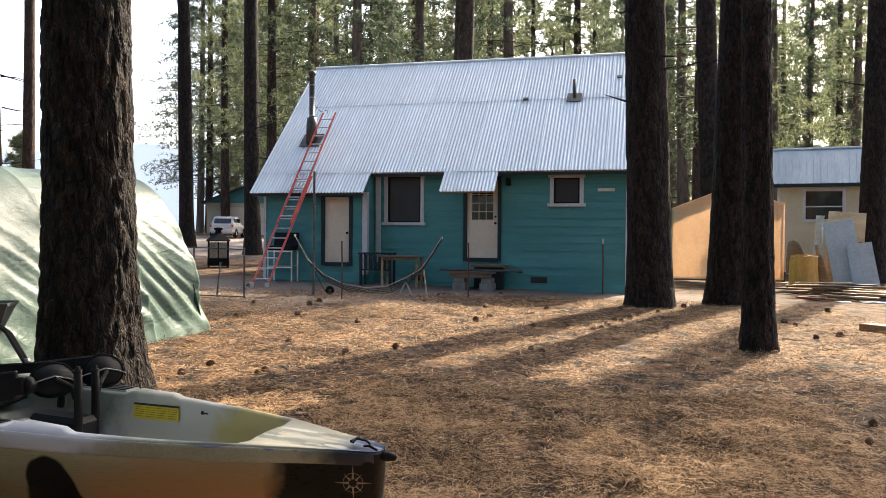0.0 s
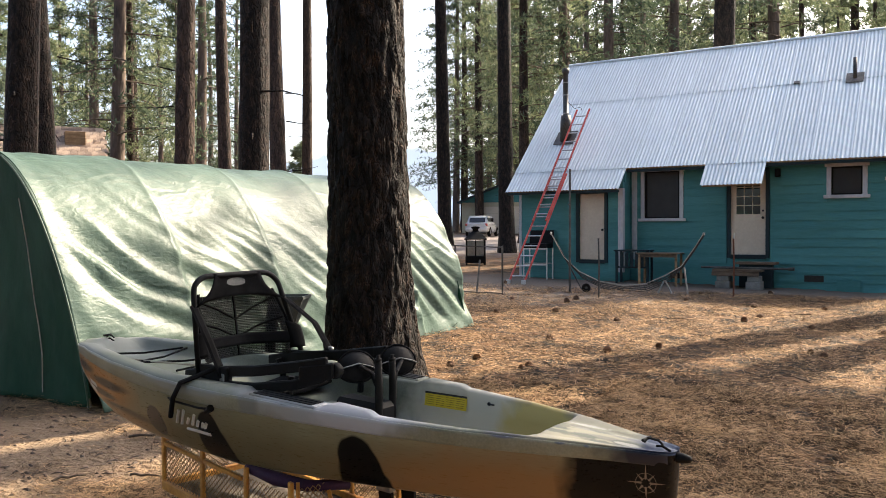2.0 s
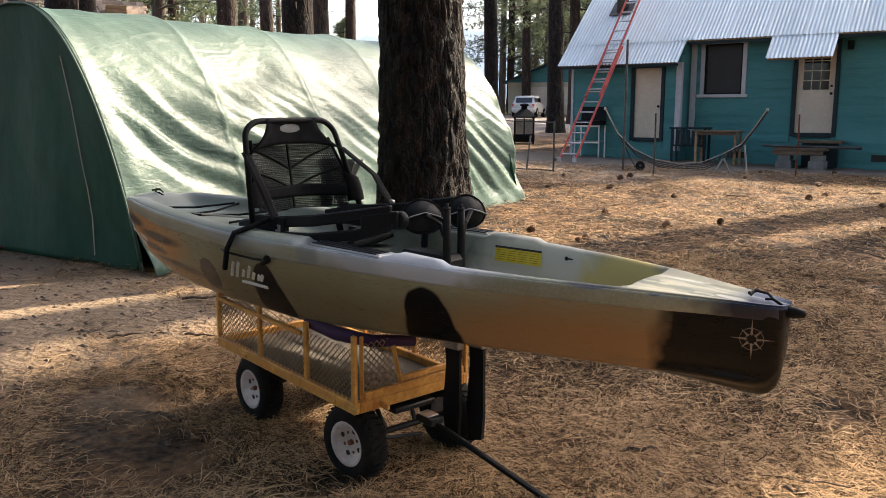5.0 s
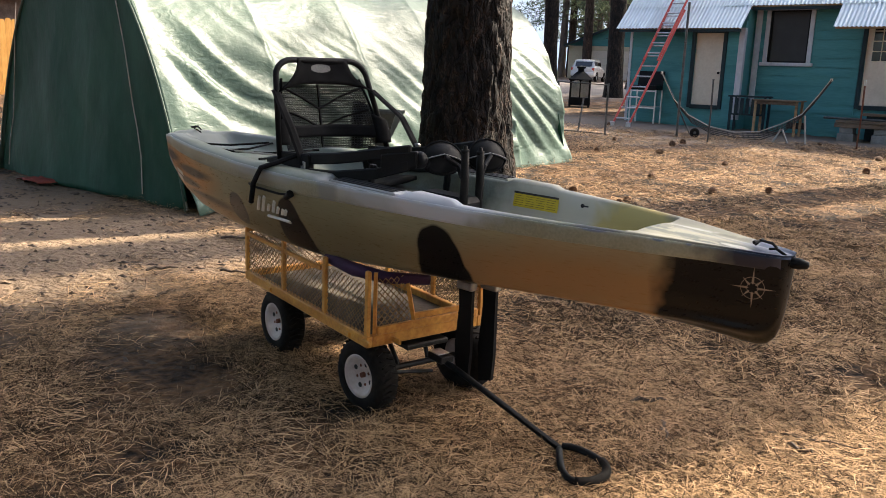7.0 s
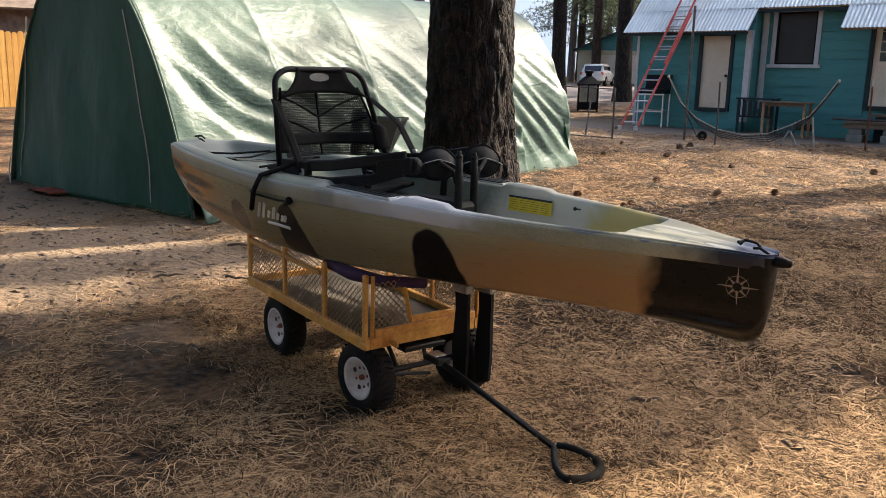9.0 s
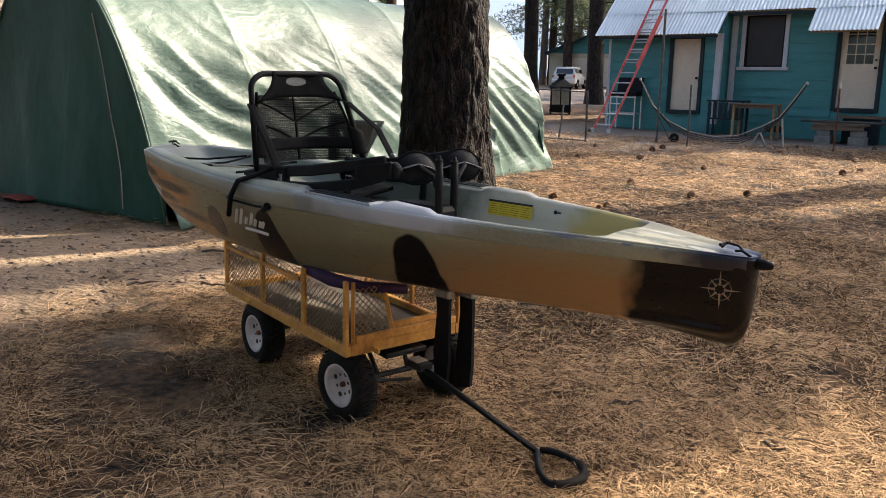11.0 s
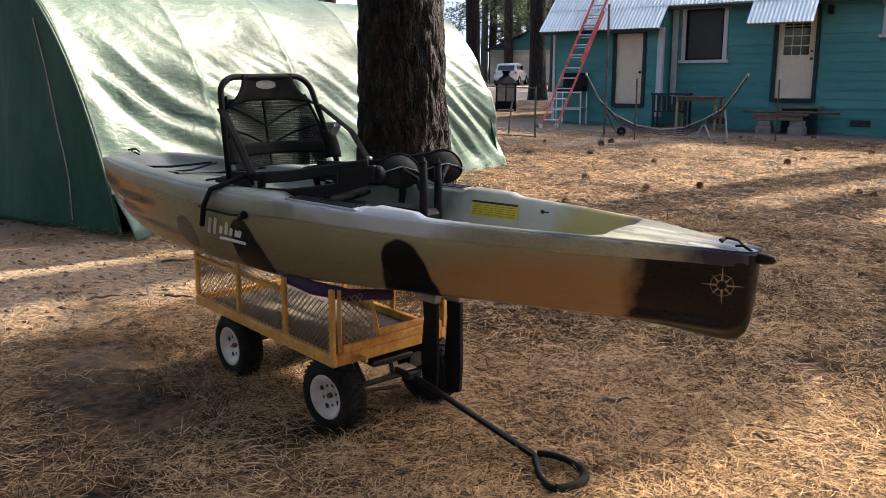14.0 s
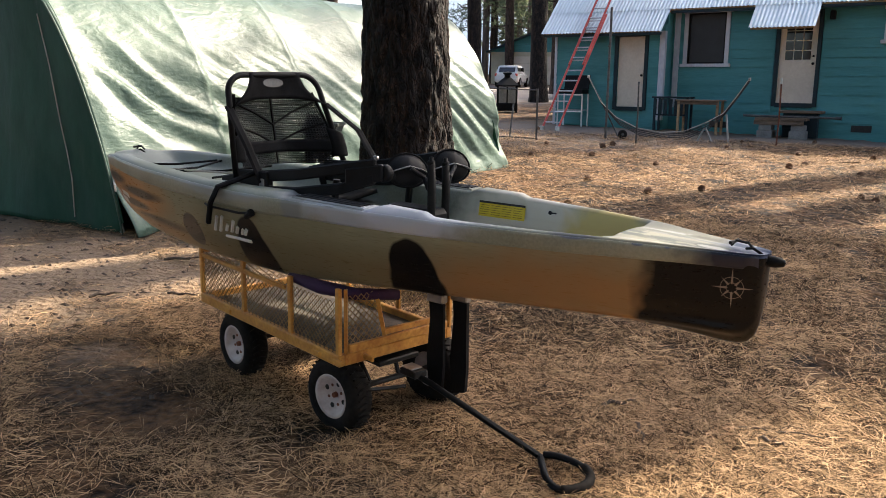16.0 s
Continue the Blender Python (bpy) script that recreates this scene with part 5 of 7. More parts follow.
# ---- garden cart ----
frame_black = surf("black_painted_steel", (0.006, 0.006, 0.006), (0.022, 0.020, 0.018), 6, 0.5, 0.2, 0.15, 60, dist=0.002)
CART = pose(-1.64, 3.755, G(-1.64, 3.755), 0, 0, -24.5) @ pose(0, 0, 0, math.degrees(math.atan(0.0082)), math.degrees(math.atan(0.0258)), 0)
cart = thing("garden_cart", "yellow steel mesh garden cart carrying the kayak", "cart", CART)
L0, L1, WD, Z0, Z1, ZT = -1.21, 0.01, 0.62, 0.305, 0.355, 0.615
for lo, hi in (((L0, 0, Z0), (L1, 0.03, Z1)), ((L0, WD - 0.03, Z0), (L1, WD, Z1)), ((L0, 0.03, Z0), (L0 + 0.03, WD - 0.03, Z1)), ((L1 - 0.03, 0.03, Z0), (L1, WD - 0.03, Z1))):
    part("bed_rail", B(lo, hi, 0.004), cart_yellow, cart, "rust-flecked yellow rail")
part("bed_floor", B((L0 + 0.03, 0.03, Z0 + 0.012), (L1 - 0.03, WD - 0.03, Z0 + 0.018)), deck_grey, cart, "weathered grey cart floor")


def expanded(name, o, du, dv, nu, nv, parent):
    """Diamond wire mesh over a panel o + u*du + v*dv."""
    o, du, dv = Vector(o), Vector(du), Vector(dv)
    nrm = du.cross(dv).normalized() * 0.0016
    bm = bmesh.new()
    w = 0.0022

    def strand(p, q):
        d = (q - p).normalized()
        s = d.cross(nrm.normalized()) * w
        vs = [bm.verts.new(v) for v in (p - s, p + s, q + s, q - s)]
        bm.faces.new(vs)
    for i in range(nu):
        for j in range(nv):
            c = [o + du * ((i + a) / nu) + dv * ((j + b) / nv) for a, b in ((0.5, 0), (1, 0.5), (0.5, 1), (0, 0.5))]
            for k in range(4):
                strand(c[k], c[(k + 1) % 4])
    bmesh.ops.solidify(bm, geom=bm.faces[:], thickness=0.002)
    part(name, bm, wire, parent)


posts = [(L0, 0), (-0.785, 0), (-0.375, 0), (L1 - 0.025, 0)]
for side in (0, WD - 0.018):
    for x, _ in posts:
        part("post", B((x, side, Z1), (x + 0.026, side + 0.018, ZT + (0.02 if x > -0.1 else -0.02 if x < -1 else 0)), 0.003), cart_yellow, cart)
    part("top_rail", B((L0, side + 0.002, ZT - 0.07), (-0.4, side + 0.014, ZT - 0.052)), cart_yellow, cart)
    for (xa, _), (xb, _) in zip(posts, posts[1:]):
        expanded("mesh_panel", (xa + 0.02, side + 0.01, Z1 - 0.01), (xb - xa - 0.02, 0, 0), (0, 0, ZT - Z1 - 0.03), int((xb - xa) / 0.032), 8, cart)
for x in (L0 + 0.01,):
    expanded("mesh_panel", (x, 0.02, Z1), (0, WD - 0.04, 0), (0, 0, ZT - Z1 - 0.03), 18, 8, cart)
    part("top_rail", B((x - 0.006, 0.02, ZT - 0.05), (x + 0.01, WD - 0.02, ZT - 0.03)), cart_yellow, cart)
# the front gate dips in its middle
gx = L1 - 0.012
gate = part("gate", T([(gx, 0.045, Z1), (gx, 0.045, ZT + 0.01)], 0.010, 4), cart_yellow, cart, "yellow front gate with a dipped middle")
for a, b in (((gx, 0.20, ZT - 0.03), (gx, 0.245, 0.385)), ((gx, 0.50, 0.385), (gx, 0.555, ZT - 0.03))):
    part("gate_bar", T([a, b], 0.011, 4), cart_yellow, gate)
part("gate_rail", B((gx - 0.012, 0.24, 0.394), (gx + 0.008, 0.51, 0.42), 0.003), cart_yellow, gate)
part("gate_rail", B((gx + 0.0, 0.05, 0.357), (gx + 0.018, WD - 0.03, 0.392), 0.003), cart_yellow, gate)
expanded("mesh_panel", (gx, 0.05, 0.36), (0, 0.17, 0), (0, 0, 0.235), 6, 8, gate)
expanded("mesh_panel", (gx, 0.535, 0.36), (0, 0.07, 0), (0, 0, 0.235), 3, 8, gate)
for lo in ((-0.02, -0.012, 0.32), (-0.18, -0.010, 0.315), (-0.95, -0.010, 0.315), (0.012, 0.12, 0.318)):
    part("latch", B(lo, (lo[0] + 0.06, lo[1] + 0.014, lo[2] + 0.022), 0.003), cart_yellow, cart)
# wheels
WR = 0.158


def wheel(x, y, out, steer=0):
    m = pose(x, y, WR - 0.004, 0, 0, steer) @ pose(0, 0, 0, 90 * out, 0, 0)
    prof = [(0.082, -0.045), (0.11, -0.056), (0.14, -0.055), (WR - 0.004, -0.042), (WR, -0.02), (WR, 0.02), (WR - 0.004, 0.042), (0.14, 0.055), (0.11, 0.056), (0.082, 0.045)]
    w = part("wheel", lathe(bmesh.new(), prof, 40, m, close=True), rubber, cart, "dusty pneumatic tyre on a white steel rim", True)
    bm = bmesh.new()
    for k in range(34):
        a = 2 * math.pi * k / 34
        for s in (-1, 1):
            box(bm, (-0.009, -0.004, 0), (0.009, 0.004, 0.036), 0, m @ pose(0, 0, 0, 0, 0, math.degrees(a)) @ pose(WR, 0, 0, 0, 0, 0) @ pose(0, 0, 0, 90 * 0 + 20 * s, 0, 0) @ pose(0, 0, -0.036 if s < 0 else 0))
    part("tread", bm, rubber, w)
    part("rim", lathe(bmesh.new(), [(0.0, 0.018), (0.03, 0.018), (0.034, 0.024), (0.066, 0.022), (0.078, 0.045), (0.095, 0.053), (0.098, 0.046), (0.083, -0.040), (0.07, -0.03), (0.03, -0.012), (0, -0.012)], 32, m), rim_white, w, "white enamel rim", True)
    for k in range(4):
        a = 2 * math.pi * k / 4 + 1.2
        hole = lathe(bmesh.new(), [(0.0, 0.0255), (0.011, 0.0255), (0.012, 0.020), (0, 0.020)], 10, m @ pose(0.055 * math.cos(a), 0.055 * math.sin(a), 0))
        part("rim_slot", hole, frame_black, w)
    part("hub_cap", lathe(bmesh.new(), [(0.0, 0.034), (0.011, 0.034), (0.013, 0.01), (0.0, 0.01)], 10, m), rust, w)
    for k in range(4):
        a = 2 * math.pi * k / 4 + 0.4
        part("bolt", lathe(bmesh.new(), [(0.0, 0.026), (0.007, 0.026), (0.007, 0.012), (0, 0.012)], 6, m @ pose(0.042 * math.cos(a), 0.042 * math.sin(a), 0)), rust, w)


# rim faces point outwards on both sides
wheel(-0.90, 0.065, 1)
wheel(-0.90, WD - 0.065, -1)
wheel(-0.075, 0.062, 1, 6)
wheel(-0.06, WD - 0.045, -1, 6)
part("rear_axle", T([(-0.90, 0.08, WR), (-0.90, WD - 0.08, WR)], 0.012, 8), frame_black, cart)
part("front_axle", T([(-0.07, 0.08, WR), (-0.06, WD - 0.08, WR)], 0.014, 8), frame_black, cart)
for x, y0, y1 in ((-0.07, 0.2, 0.22), (-0.07, 0.4, 0.38), (-0.9, 0.2, 0.22), (-0.9, 0.42, 0.40)):
    part("axle_brace", T([(x - 0.1, y0, Z0 + 0.01), (x, y1, WR)], 0.011, 6), frame_black, cart)
part("steering_plate", B((-0.16, 0.2, 0.262), (0.02, 0.42, 0.285), 0.004), frame_black, cart)
part("reach_bar", T([(-0.9, 0.31, WR + 0.02), (-0.1, 0.31, WR + 0.06)], 0.011, 6), frame_black, cart)
part("tie_rod", T([(0.06, 0.10, 0.20), (0.07, 0.30, 0.17)], 0.008, 6), frame_black, cart)
# hitch steel that catches the light, set as a bright plate
part("hitch_plate", B((0.055, 0.29, 0.257), (0.125, 0.35, 0.262), 0.002), alu, cart, "bright steel plate")
part("hitch", B((0.05, 0.285, 0.225), (0.15, 0.355, 0.255), 0.004), frame_black, cart)


def cart_local(x, y, h):
    return CART.inverted() @ Vector((x, y, G(x, y) + h))


tip = cart_local(-0.81, 3.89, 0.03)
loop = [tip, cart_local(-0.775, 3.80, 0.035), cart_local(-0.735, 3.72, 0.03), cart_local(-0.68, 3.675, 0.025), cart_local(-0.62, 3.71, 0.025), cart_local(-0.585, 3.79, 0.025), cart_local(-0.61, 3.86, 0.03), cart_local(-0.68, 3.90, 0.035), cart_local(-0.755, 3.90, 0.045), cart_local(-0.80, 3.893, 0.04)]
for _ in range(2):
    loop = [loop[0]] + [loop[i].lerp(loop[i + 1], k) for i in range(len(loop) - 1) for k in (0.25, 0.75)] + [loop[-1]]
handle = part("pull_handle", T([Vector((0.10, 0.315, 0.235)), Vector((0.2, 0.33, 0.215)), *loop], 0.0135, 10), black_plastic, cart, "black steel pull handle lying on the ground", True)
part("hand_grip", T(loop[14:28], 0.0185, 10), rubber, handle, smooth=True)
# purple foam pad between the hull and the cart rail
pad = thing("foam_pad", "purple foam pad wedged under the kayak hull", "pad", CART)
part("pad", T([(-0.40, 0.04, 0.60), (-0.2, 0.06, 0.59), (-0.04, 0.12, 0.585), (0.02, 0.30, 0.565)], [0.022, 0.03, 0.026, 0.022], 12), purple, pad, smooth=True)
# ---- pines behind the yard: a few kinds, copied at their own sizes and turns ----
def template(seed, h, z0, spread, limbs, tufts, leaf, mat, size=0.33, blades=6):
    t = thing("pine_tree", "tall hazy pine in the forest behind the cottage", "tree", pose(0, -80 - 12 * seed, 0), "pine trees")
    part("trunk", trunk_mesh(0.33, h, seed, 14, 26, 0.03, bend=0.35), mat, t, smooth=True)
    crown_parts(t, h + 0.6, z0, spread, limbs, tufts, size, blades, seed, leaf, 0.045, broad=0.10)
    stubs(t, 0.3, (3.2, 4.1, 5.3, 6.4), seed, (0.4, 1.4))
    return t


# pale far bark, its colour also lifted for haze
bark_grey = surf("grey_brown_pine_bark", (0.05, 0.04, 0.035), (0.19, 0.14, 0.11), 2, 0.9, 0, 0.9, 10, (1, 1, 0.25), 0.25, 0.05)
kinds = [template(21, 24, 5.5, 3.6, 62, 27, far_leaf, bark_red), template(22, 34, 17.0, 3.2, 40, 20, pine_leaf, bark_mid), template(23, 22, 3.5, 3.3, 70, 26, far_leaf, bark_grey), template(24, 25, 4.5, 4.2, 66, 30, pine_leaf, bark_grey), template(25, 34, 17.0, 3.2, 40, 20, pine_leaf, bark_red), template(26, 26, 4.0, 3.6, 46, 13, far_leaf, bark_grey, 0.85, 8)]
used = set()


def plant(x, y, r, kind, turn, label=""):
    s = min(1.5, max(0.6, r / 0.33))
    m = pose(x, y, G(x, y), 0, 0, turn) @ Matrix.Diagonal((s, s, max(0.85, min(1.15, s)), 1))
    if kind in used:
        t = copy_thing(kinds[kind], m)
    else:
        used.add(kind)
        t = kinds[kind]
        t.matrix_basis = m
    if label:
        t["label"] = label


LEFT, MID = "reddish pine trunk behind the green shelter", "dark pine trunk behind the cottage yard"
for x, y, r, kind, label in ((-28.1, 23.8, 0.325, 4, LEFT), (-14.9, 13.95, 0.34, 1, "thick dark pine trunk behind the green shelter"), (-20.2, 19.8, 0.325, 1, LEFT), (-39.6, 44.8, 0.325, 0, LEFT), (-17.4, 22.45, 0.325, 4, LEFT),
                             (-24.2, 34.1, 0.325, 4, LEFT), (-11.7, 18.1, 0.37, 1, "thick dark pine trunk behind the green shelter"), (-19.5, 31.5, 0.36, 4, LEFT), (-25.5, 43.6, 0.325, 4, LEFT), (-15.5, 40.8, 0.34, 1, MID), (-10.4, 35.2, 0.325, 1, MID),
                             (-12.8, 46.4, 0.325, 0, MID), (-24.0, 92.5, 0.33, 0, MID), (-1.53, 32.8, 0.40, 1, MID), (11.75, 63, 0.33, 3, ""), (10.2, 47.2, 0.33, 2, ""), (9.35, 37.3, 0.46, 1, MID), (24.6, 76, 0.33, 0, ""), (18.1, 44.8, 0.27, 2, "")):
    plant(x, y, r, kind, 47 * (abs(x) + y), label)
rnd = random.Random(77)
for lo, hi, near, far, count in ((-42, -20, 52, 98, 17), (-20, 2, 40, 90, 20), (2, 21, 46, 100, 16), (35, 46, 42, 95, 7), (46, 66, 40, 90, 7)):
    for i in range(count):
        a = radians(lo + (hi - lo) * (i + rnd.random()) / count)
        d = rnd.uniform(near, far)
        plant(0.3 - d * math.sin(a), 0.8 + d * math.cos(a), rnd.uniform(0.25, 0.40), rnd.choice((0, 2, 3, 3, 0)), rnd.uniform(0, 360))
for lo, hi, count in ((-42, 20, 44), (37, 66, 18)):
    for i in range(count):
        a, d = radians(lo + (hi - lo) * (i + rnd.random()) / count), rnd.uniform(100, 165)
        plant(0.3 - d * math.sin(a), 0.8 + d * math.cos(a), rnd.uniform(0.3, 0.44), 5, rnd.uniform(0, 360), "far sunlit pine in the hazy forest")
# denser pines past the garage and behind the cottage's ladder end
for i, (deg, d, kind) in enumerate(((21.6, 84, 3), (20.2, 76, 0), (19.0, 90, 3), (17.8, 80, 3), (16.4, 86, 2), (15.2, 78, 3), (14.0, 88, 3), (12.9, 49, 3), (11.6, 74, 3), (10.6, 46, 3), (8.4, 70, 3), (6.2, 52, 3))):
    plant(0.3 - d * math.sin(radians(deg)), 0.8 + d * math.cos(radians(deg)), 0.34 + 0.02 * (i % 3), kind, 61 * i)
# the forest goes on behind the camera: unseen pines, added to dim sky light
for i in range(16):
    a, d = radians(80 + 200 * (i + rnd.random()) / 16), rnd.uniform(7, 24)
    plant(0.3 - d * math.sin(a), 0.8 + d * math.cos(a), rnd.uniform(0.28, 0.42), 5, rnd.uniform(0, 360), "unseen pine added behind the camera to dim sky light")
# a ridge beyond the forest, its haze put into colour and emission
bm = bmesh.new()
pts = [(a, 16 + 42 * math.exp(-((a - 0.42) / 0.26) ** 2) + 7 * noise.noise((a * 3.3, 1, 0)) + 5 * noise.noise((a * 13, 4, 0)) + 5 * max(0, noise.noise((a * 80, 7, 0)))) for a in [radians(-60 + 170 * i / 500) for i in range(501)]]
low = [bm.verts.new((-620 * math.sin(a), 620 * math.cos(a), -20)) for a, h in pts]
top = [bm.verts.new((-640 * math.sin(a), 640 * math.cos(a), h + 8)) for a, h in pts]
for i in range(500):
    bm.faces.new((low[i], low[i + 1], top[i + 1], top[i]))
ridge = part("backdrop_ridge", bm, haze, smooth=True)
tagged(ridge, "pale hazy wooded ridge beyond the forest", "ridge", kind="structure")

# a young conifer in the clearing
def young_conifer(x, y, h, seed):
    t = thing("young_conifer", "small pointed conifer in the hazy clearing", "tree", on_ground(x, y), "young conifers")
    part("trunk", T([(0, 0, -0.2), (0, 0, h)], [0.09, 0.015], 8), bark_grey, t)
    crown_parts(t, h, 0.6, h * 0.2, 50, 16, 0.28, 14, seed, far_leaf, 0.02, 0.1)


young_conifer(-31, 52, 6.5, 31)
young_conifer(-36, 50, 5.5, 32)
young_conifer(-27.5, 56, 4.5, 33)

# low green shrubs by the far drive
def shrub(x, y, s, seed):
    t = thing("shrub", "low yellow-green shrub beside the drive", "shrub", on_ground(x, y), "drive shrubs")
    rs = random.Random(seed)
    bm = bmesh.new()
    pts = []
    for _ in range(16):
        a, ln = rs.uniform(0, 6.28), rs.uniform(0.4, 1.0) * s
        q = (ln * math.cos(a) * 0.8, ln * math.sin(a) * 0.8, ln * rs.uniform(0.4, 0.9))
        tube(bm, [(0, 0, -0.05), (q[0] * 0.5, q[1] * 0.5, q[2] * 0.6), q], [0.015, 0.01, 0.004], 4, False)
        pts += [(q[0] * k + rs.gauss(0, 0.1), q[1] * k + rs.gauss(0, 0.1), q[2] * k + rs.gauss(0, 0.08)) for k in (0.4, 0.6, 0.8, 0.9, 1, 1)]
    part("stems", bm, twig_mat, t)
    v, fc = tuft_cloud(pts, 0.24, 16, seed)
    raw("leaves", v, fc, far_leaf, t)


for i, (x, y, s) in enumerate(((-19.5, 47, 1.0), (-20.6, 48, 0.8), (-18.8, 49, 0.7), (-21.8, 51, 0.9))):
    shrub(x, y, s, 60 + i)

# ---- far garage, parked car, neighbour's house and board fence ----
gar = thing("garage", "far teal and cream garage with a low gable", "garage", pose(-19.6, 65.6, G(-19.6, 65.6), 0, 0, 14))
part("wall", B((-3.9, 0, -0.5), (4.2, 7, 2.55)), tan_wall, gar)
bm = bmesh.new()
a = [bm.verts.new(p) for p in ((-4.0, -0.03, 2.55), (4.3, -0.03, 2.55), (0.15, -0.03, 4.25))]
b = [bm.verts.new(p) for p in ((-4.0, 7, 2.55), (4.3, 7, 2.55), (0.15, 7, 4.25))]
bm.faces.new(a)
bm.faces.new(b[::-1])
for i in range(3):
    bm.faces.new((a[i], b[i], b[(i + 1) % 3], a[(i + 1) % 3]))
bmesh.ops.recalc_face_normals(bm, faces=bm.faces[:])
part("gable", bm, teal, gar, "teal boarded gable")
for s in (-1, 1):
    part("roof", B((0, -0.5, 0), (4.75, 7.5, 0.12)), teal_dark, gar, m=pose(0.15, 0, 4.27) @ Matrix.Diagonal((s, 1, 1, 1)) @ pose(0, 0, 0, 0, 22.2, 0))
gd = part("garage_door", B((-2.6, -0.06, 0.0), (2.6, -0.01, 2.2)), cream, gar)
for k in range(1, 4):
    part("door_groove", B((-2.6, -0.07, 0.55 * k - 0.012), (2.6, -0.062, 0.55 * k + 0.012)), tan_wall, gd)

car = thing("car", "white sport utility car parked before the garage", "car", pose(-19.0, 57.0, G(-19.0, 57.0), 0, 0, 187) @ Matrix.Scale(0.9, 4))
bm = bmesh.new()
SEC = [(-2.25, 0.45, 0.95, 0.72), (-2.2, 0.35, 1.02, 0.88), (-1.6, 0.3, 1.05, 0.93), (0.0, 0.28, 1.03, 0.94), (1.3, 0.28, 1.0, 0.92), (2.0, 0.32, 0.9, 0.86), (2.3, 0.42, 0.75, 0.7)]
prev = None
for y, z0, z1, w in SEC:
    ring = [bm.verts.new((x, -y, z)) for x, z in ((-w, z0 + 0.1), (-w * 1.0, z1 - 0.12), (-w * 0.9, z1), (w * 0.9, z1), (w, z1 - 0.12), (w, z0 + 0.1), (w * 0.85, z0), (-w * 0.85, z0))]
    if prev:
        for k in range(8):
            bm.faces.new((prev[k], prev[(k + 1) % 8], ring[(k + 1) % 8], ring[k]))
    else:
        bm.faces.new(ring)
    prev = ring
bm.faces.new(prev[::-1])
bmesh.ops.recalc_face_normals(bm, faces=bm.faces[:])
part("body", bm, white_paint, car, smooth=False)
CAB = [(2.05, 1.0, 0.82), (1.55, 1.55, 0.72), (1.2, 1.62, 0.68), (-0.3, 1.62, 0.68), (-1.1, 1.02, 0.8)]
bm = bmesh.new()
prev = None
for y, z, w in CAB:
    ring = [bm.verts.new((x, y, zz)) for x, zz in ((-0.84, 0.98), (-w, z), (w, z), (0.84, 0.98))]
    if prev:
        for k in range(3):
            bm.faces.new((prev[k], prev[k + 1], ring[k + 1], ring[k]))
    prev = ring
bmesh.ops.recalc_face_normals(bm, faces=bm.faces[:])
part("cabin", bm, white_paint, car)
for lo, hi, m in (((-0.62, -0.012, 0.0), (0.62, 0.012, 0.46), pose(0, 2.0, 1.1, 40)), ((-0.6, -0.01, 0), (0.6, 0.01, 0.6), pose(0, -0.98, 1.1, -48))):
    part("windscreen", B(lo, hi), dark_glass, car, m=m)
for s in (-1, 1):
    for y0, y1 in ((-0.6, 0.3), (0.4, 1.2), (1.3, 1.7)):
        part("side_window", B((s * 0.775 - 0.02, y0, 1.12), (s * 0.775 + 0.02, y1, 1.45), 0, None), dark_glass, car)
    part("tail_light", B((s * 0.78 - 0.1, 2.17, 0.8), (s * 0.78 + 0.1, 2.24, 1.0), 0.02), red_rail, car)
    for y in (-1.4, 1.4):
        w = part("wheel", lathe(bmesh.new(), [(0.2, -0.11), (0.34, -0.11), (0.36, -0.08), (0.36, 0.08), (0.34, 0.11), (0.2, 0.11)], 24, pose(s * 0.86, y, 0.36, 0, 90), close=True), rubber, car)
        part("rim", lathe(bmesh.new(), [(0, 0.05), (0.05, 0.07), (0.19, 0.06), (0.21, 0.09), (0.21, -0.05), (0, -0.05)], 18, pose(s * 0.86, y, 0.36, 0, 90 * s)), alu, w)
part("bumper", B((-0.86, 2.2, 0.42), (0.86, 2.36, 0.68), 0.05), white_paint, car)
part("number_plate", B((-0.16, 2.365, 0.72), (0.16, 2.375, 0.82)), decal_white, car)

nb = thing("neighbour_house", "shingle-clad neighbour house with a brown shingle roof", "house", pose(-32.3, 24.9, G(-30, 27) - 0.85, 0, 0, 48))
part("wall", B((-9, 0.3, -0.5), (6.5, 7.5, 4.0)), shingle_mat, nb)
nroof = part("roof", B((-9.6, 0, -0.1), (7.0, 5.2, 0)), shingle_mat, nb, m=pose(0, -0.5, 3.9, 33))
shm = bmesh.new()
box(shm, (0, 0, 0), (0.30, 0.40, 0.03), 0.004)
mesh = bpy.data.meshes.new("shingle")
shm.to_mesh(mesh)
shm.free()
mesh.materials.append(shingle_mat)
for r in range(7):
    for c in range(24):
        piece("shingle", mesh, nroof, pose(-0.4 + c * 0.305 + (0.15 if r % 2 else 0) + 0.012 * math.sin(c * 7 + r * 3), 2.2 + r * 0.42, 0.006 + 0.004 * math.sin(c * 3 + r), 2.5, 0, 0.8 * math.sin(c * 5 + r * 11)))
part("chimney_box", B((5.2, 2.2, 5.0), (6.1, 3.0, 6.35), 0.02), plank, nb)
win = part("window", B((-6.5, 0.22, 1.2), (-4.9, 0.28, 2.5)), dark_glass, nb)
part("frame", B((-6.65, 0.18, 1.05), (-4.75, 0.26, 1.18)), plank, win)

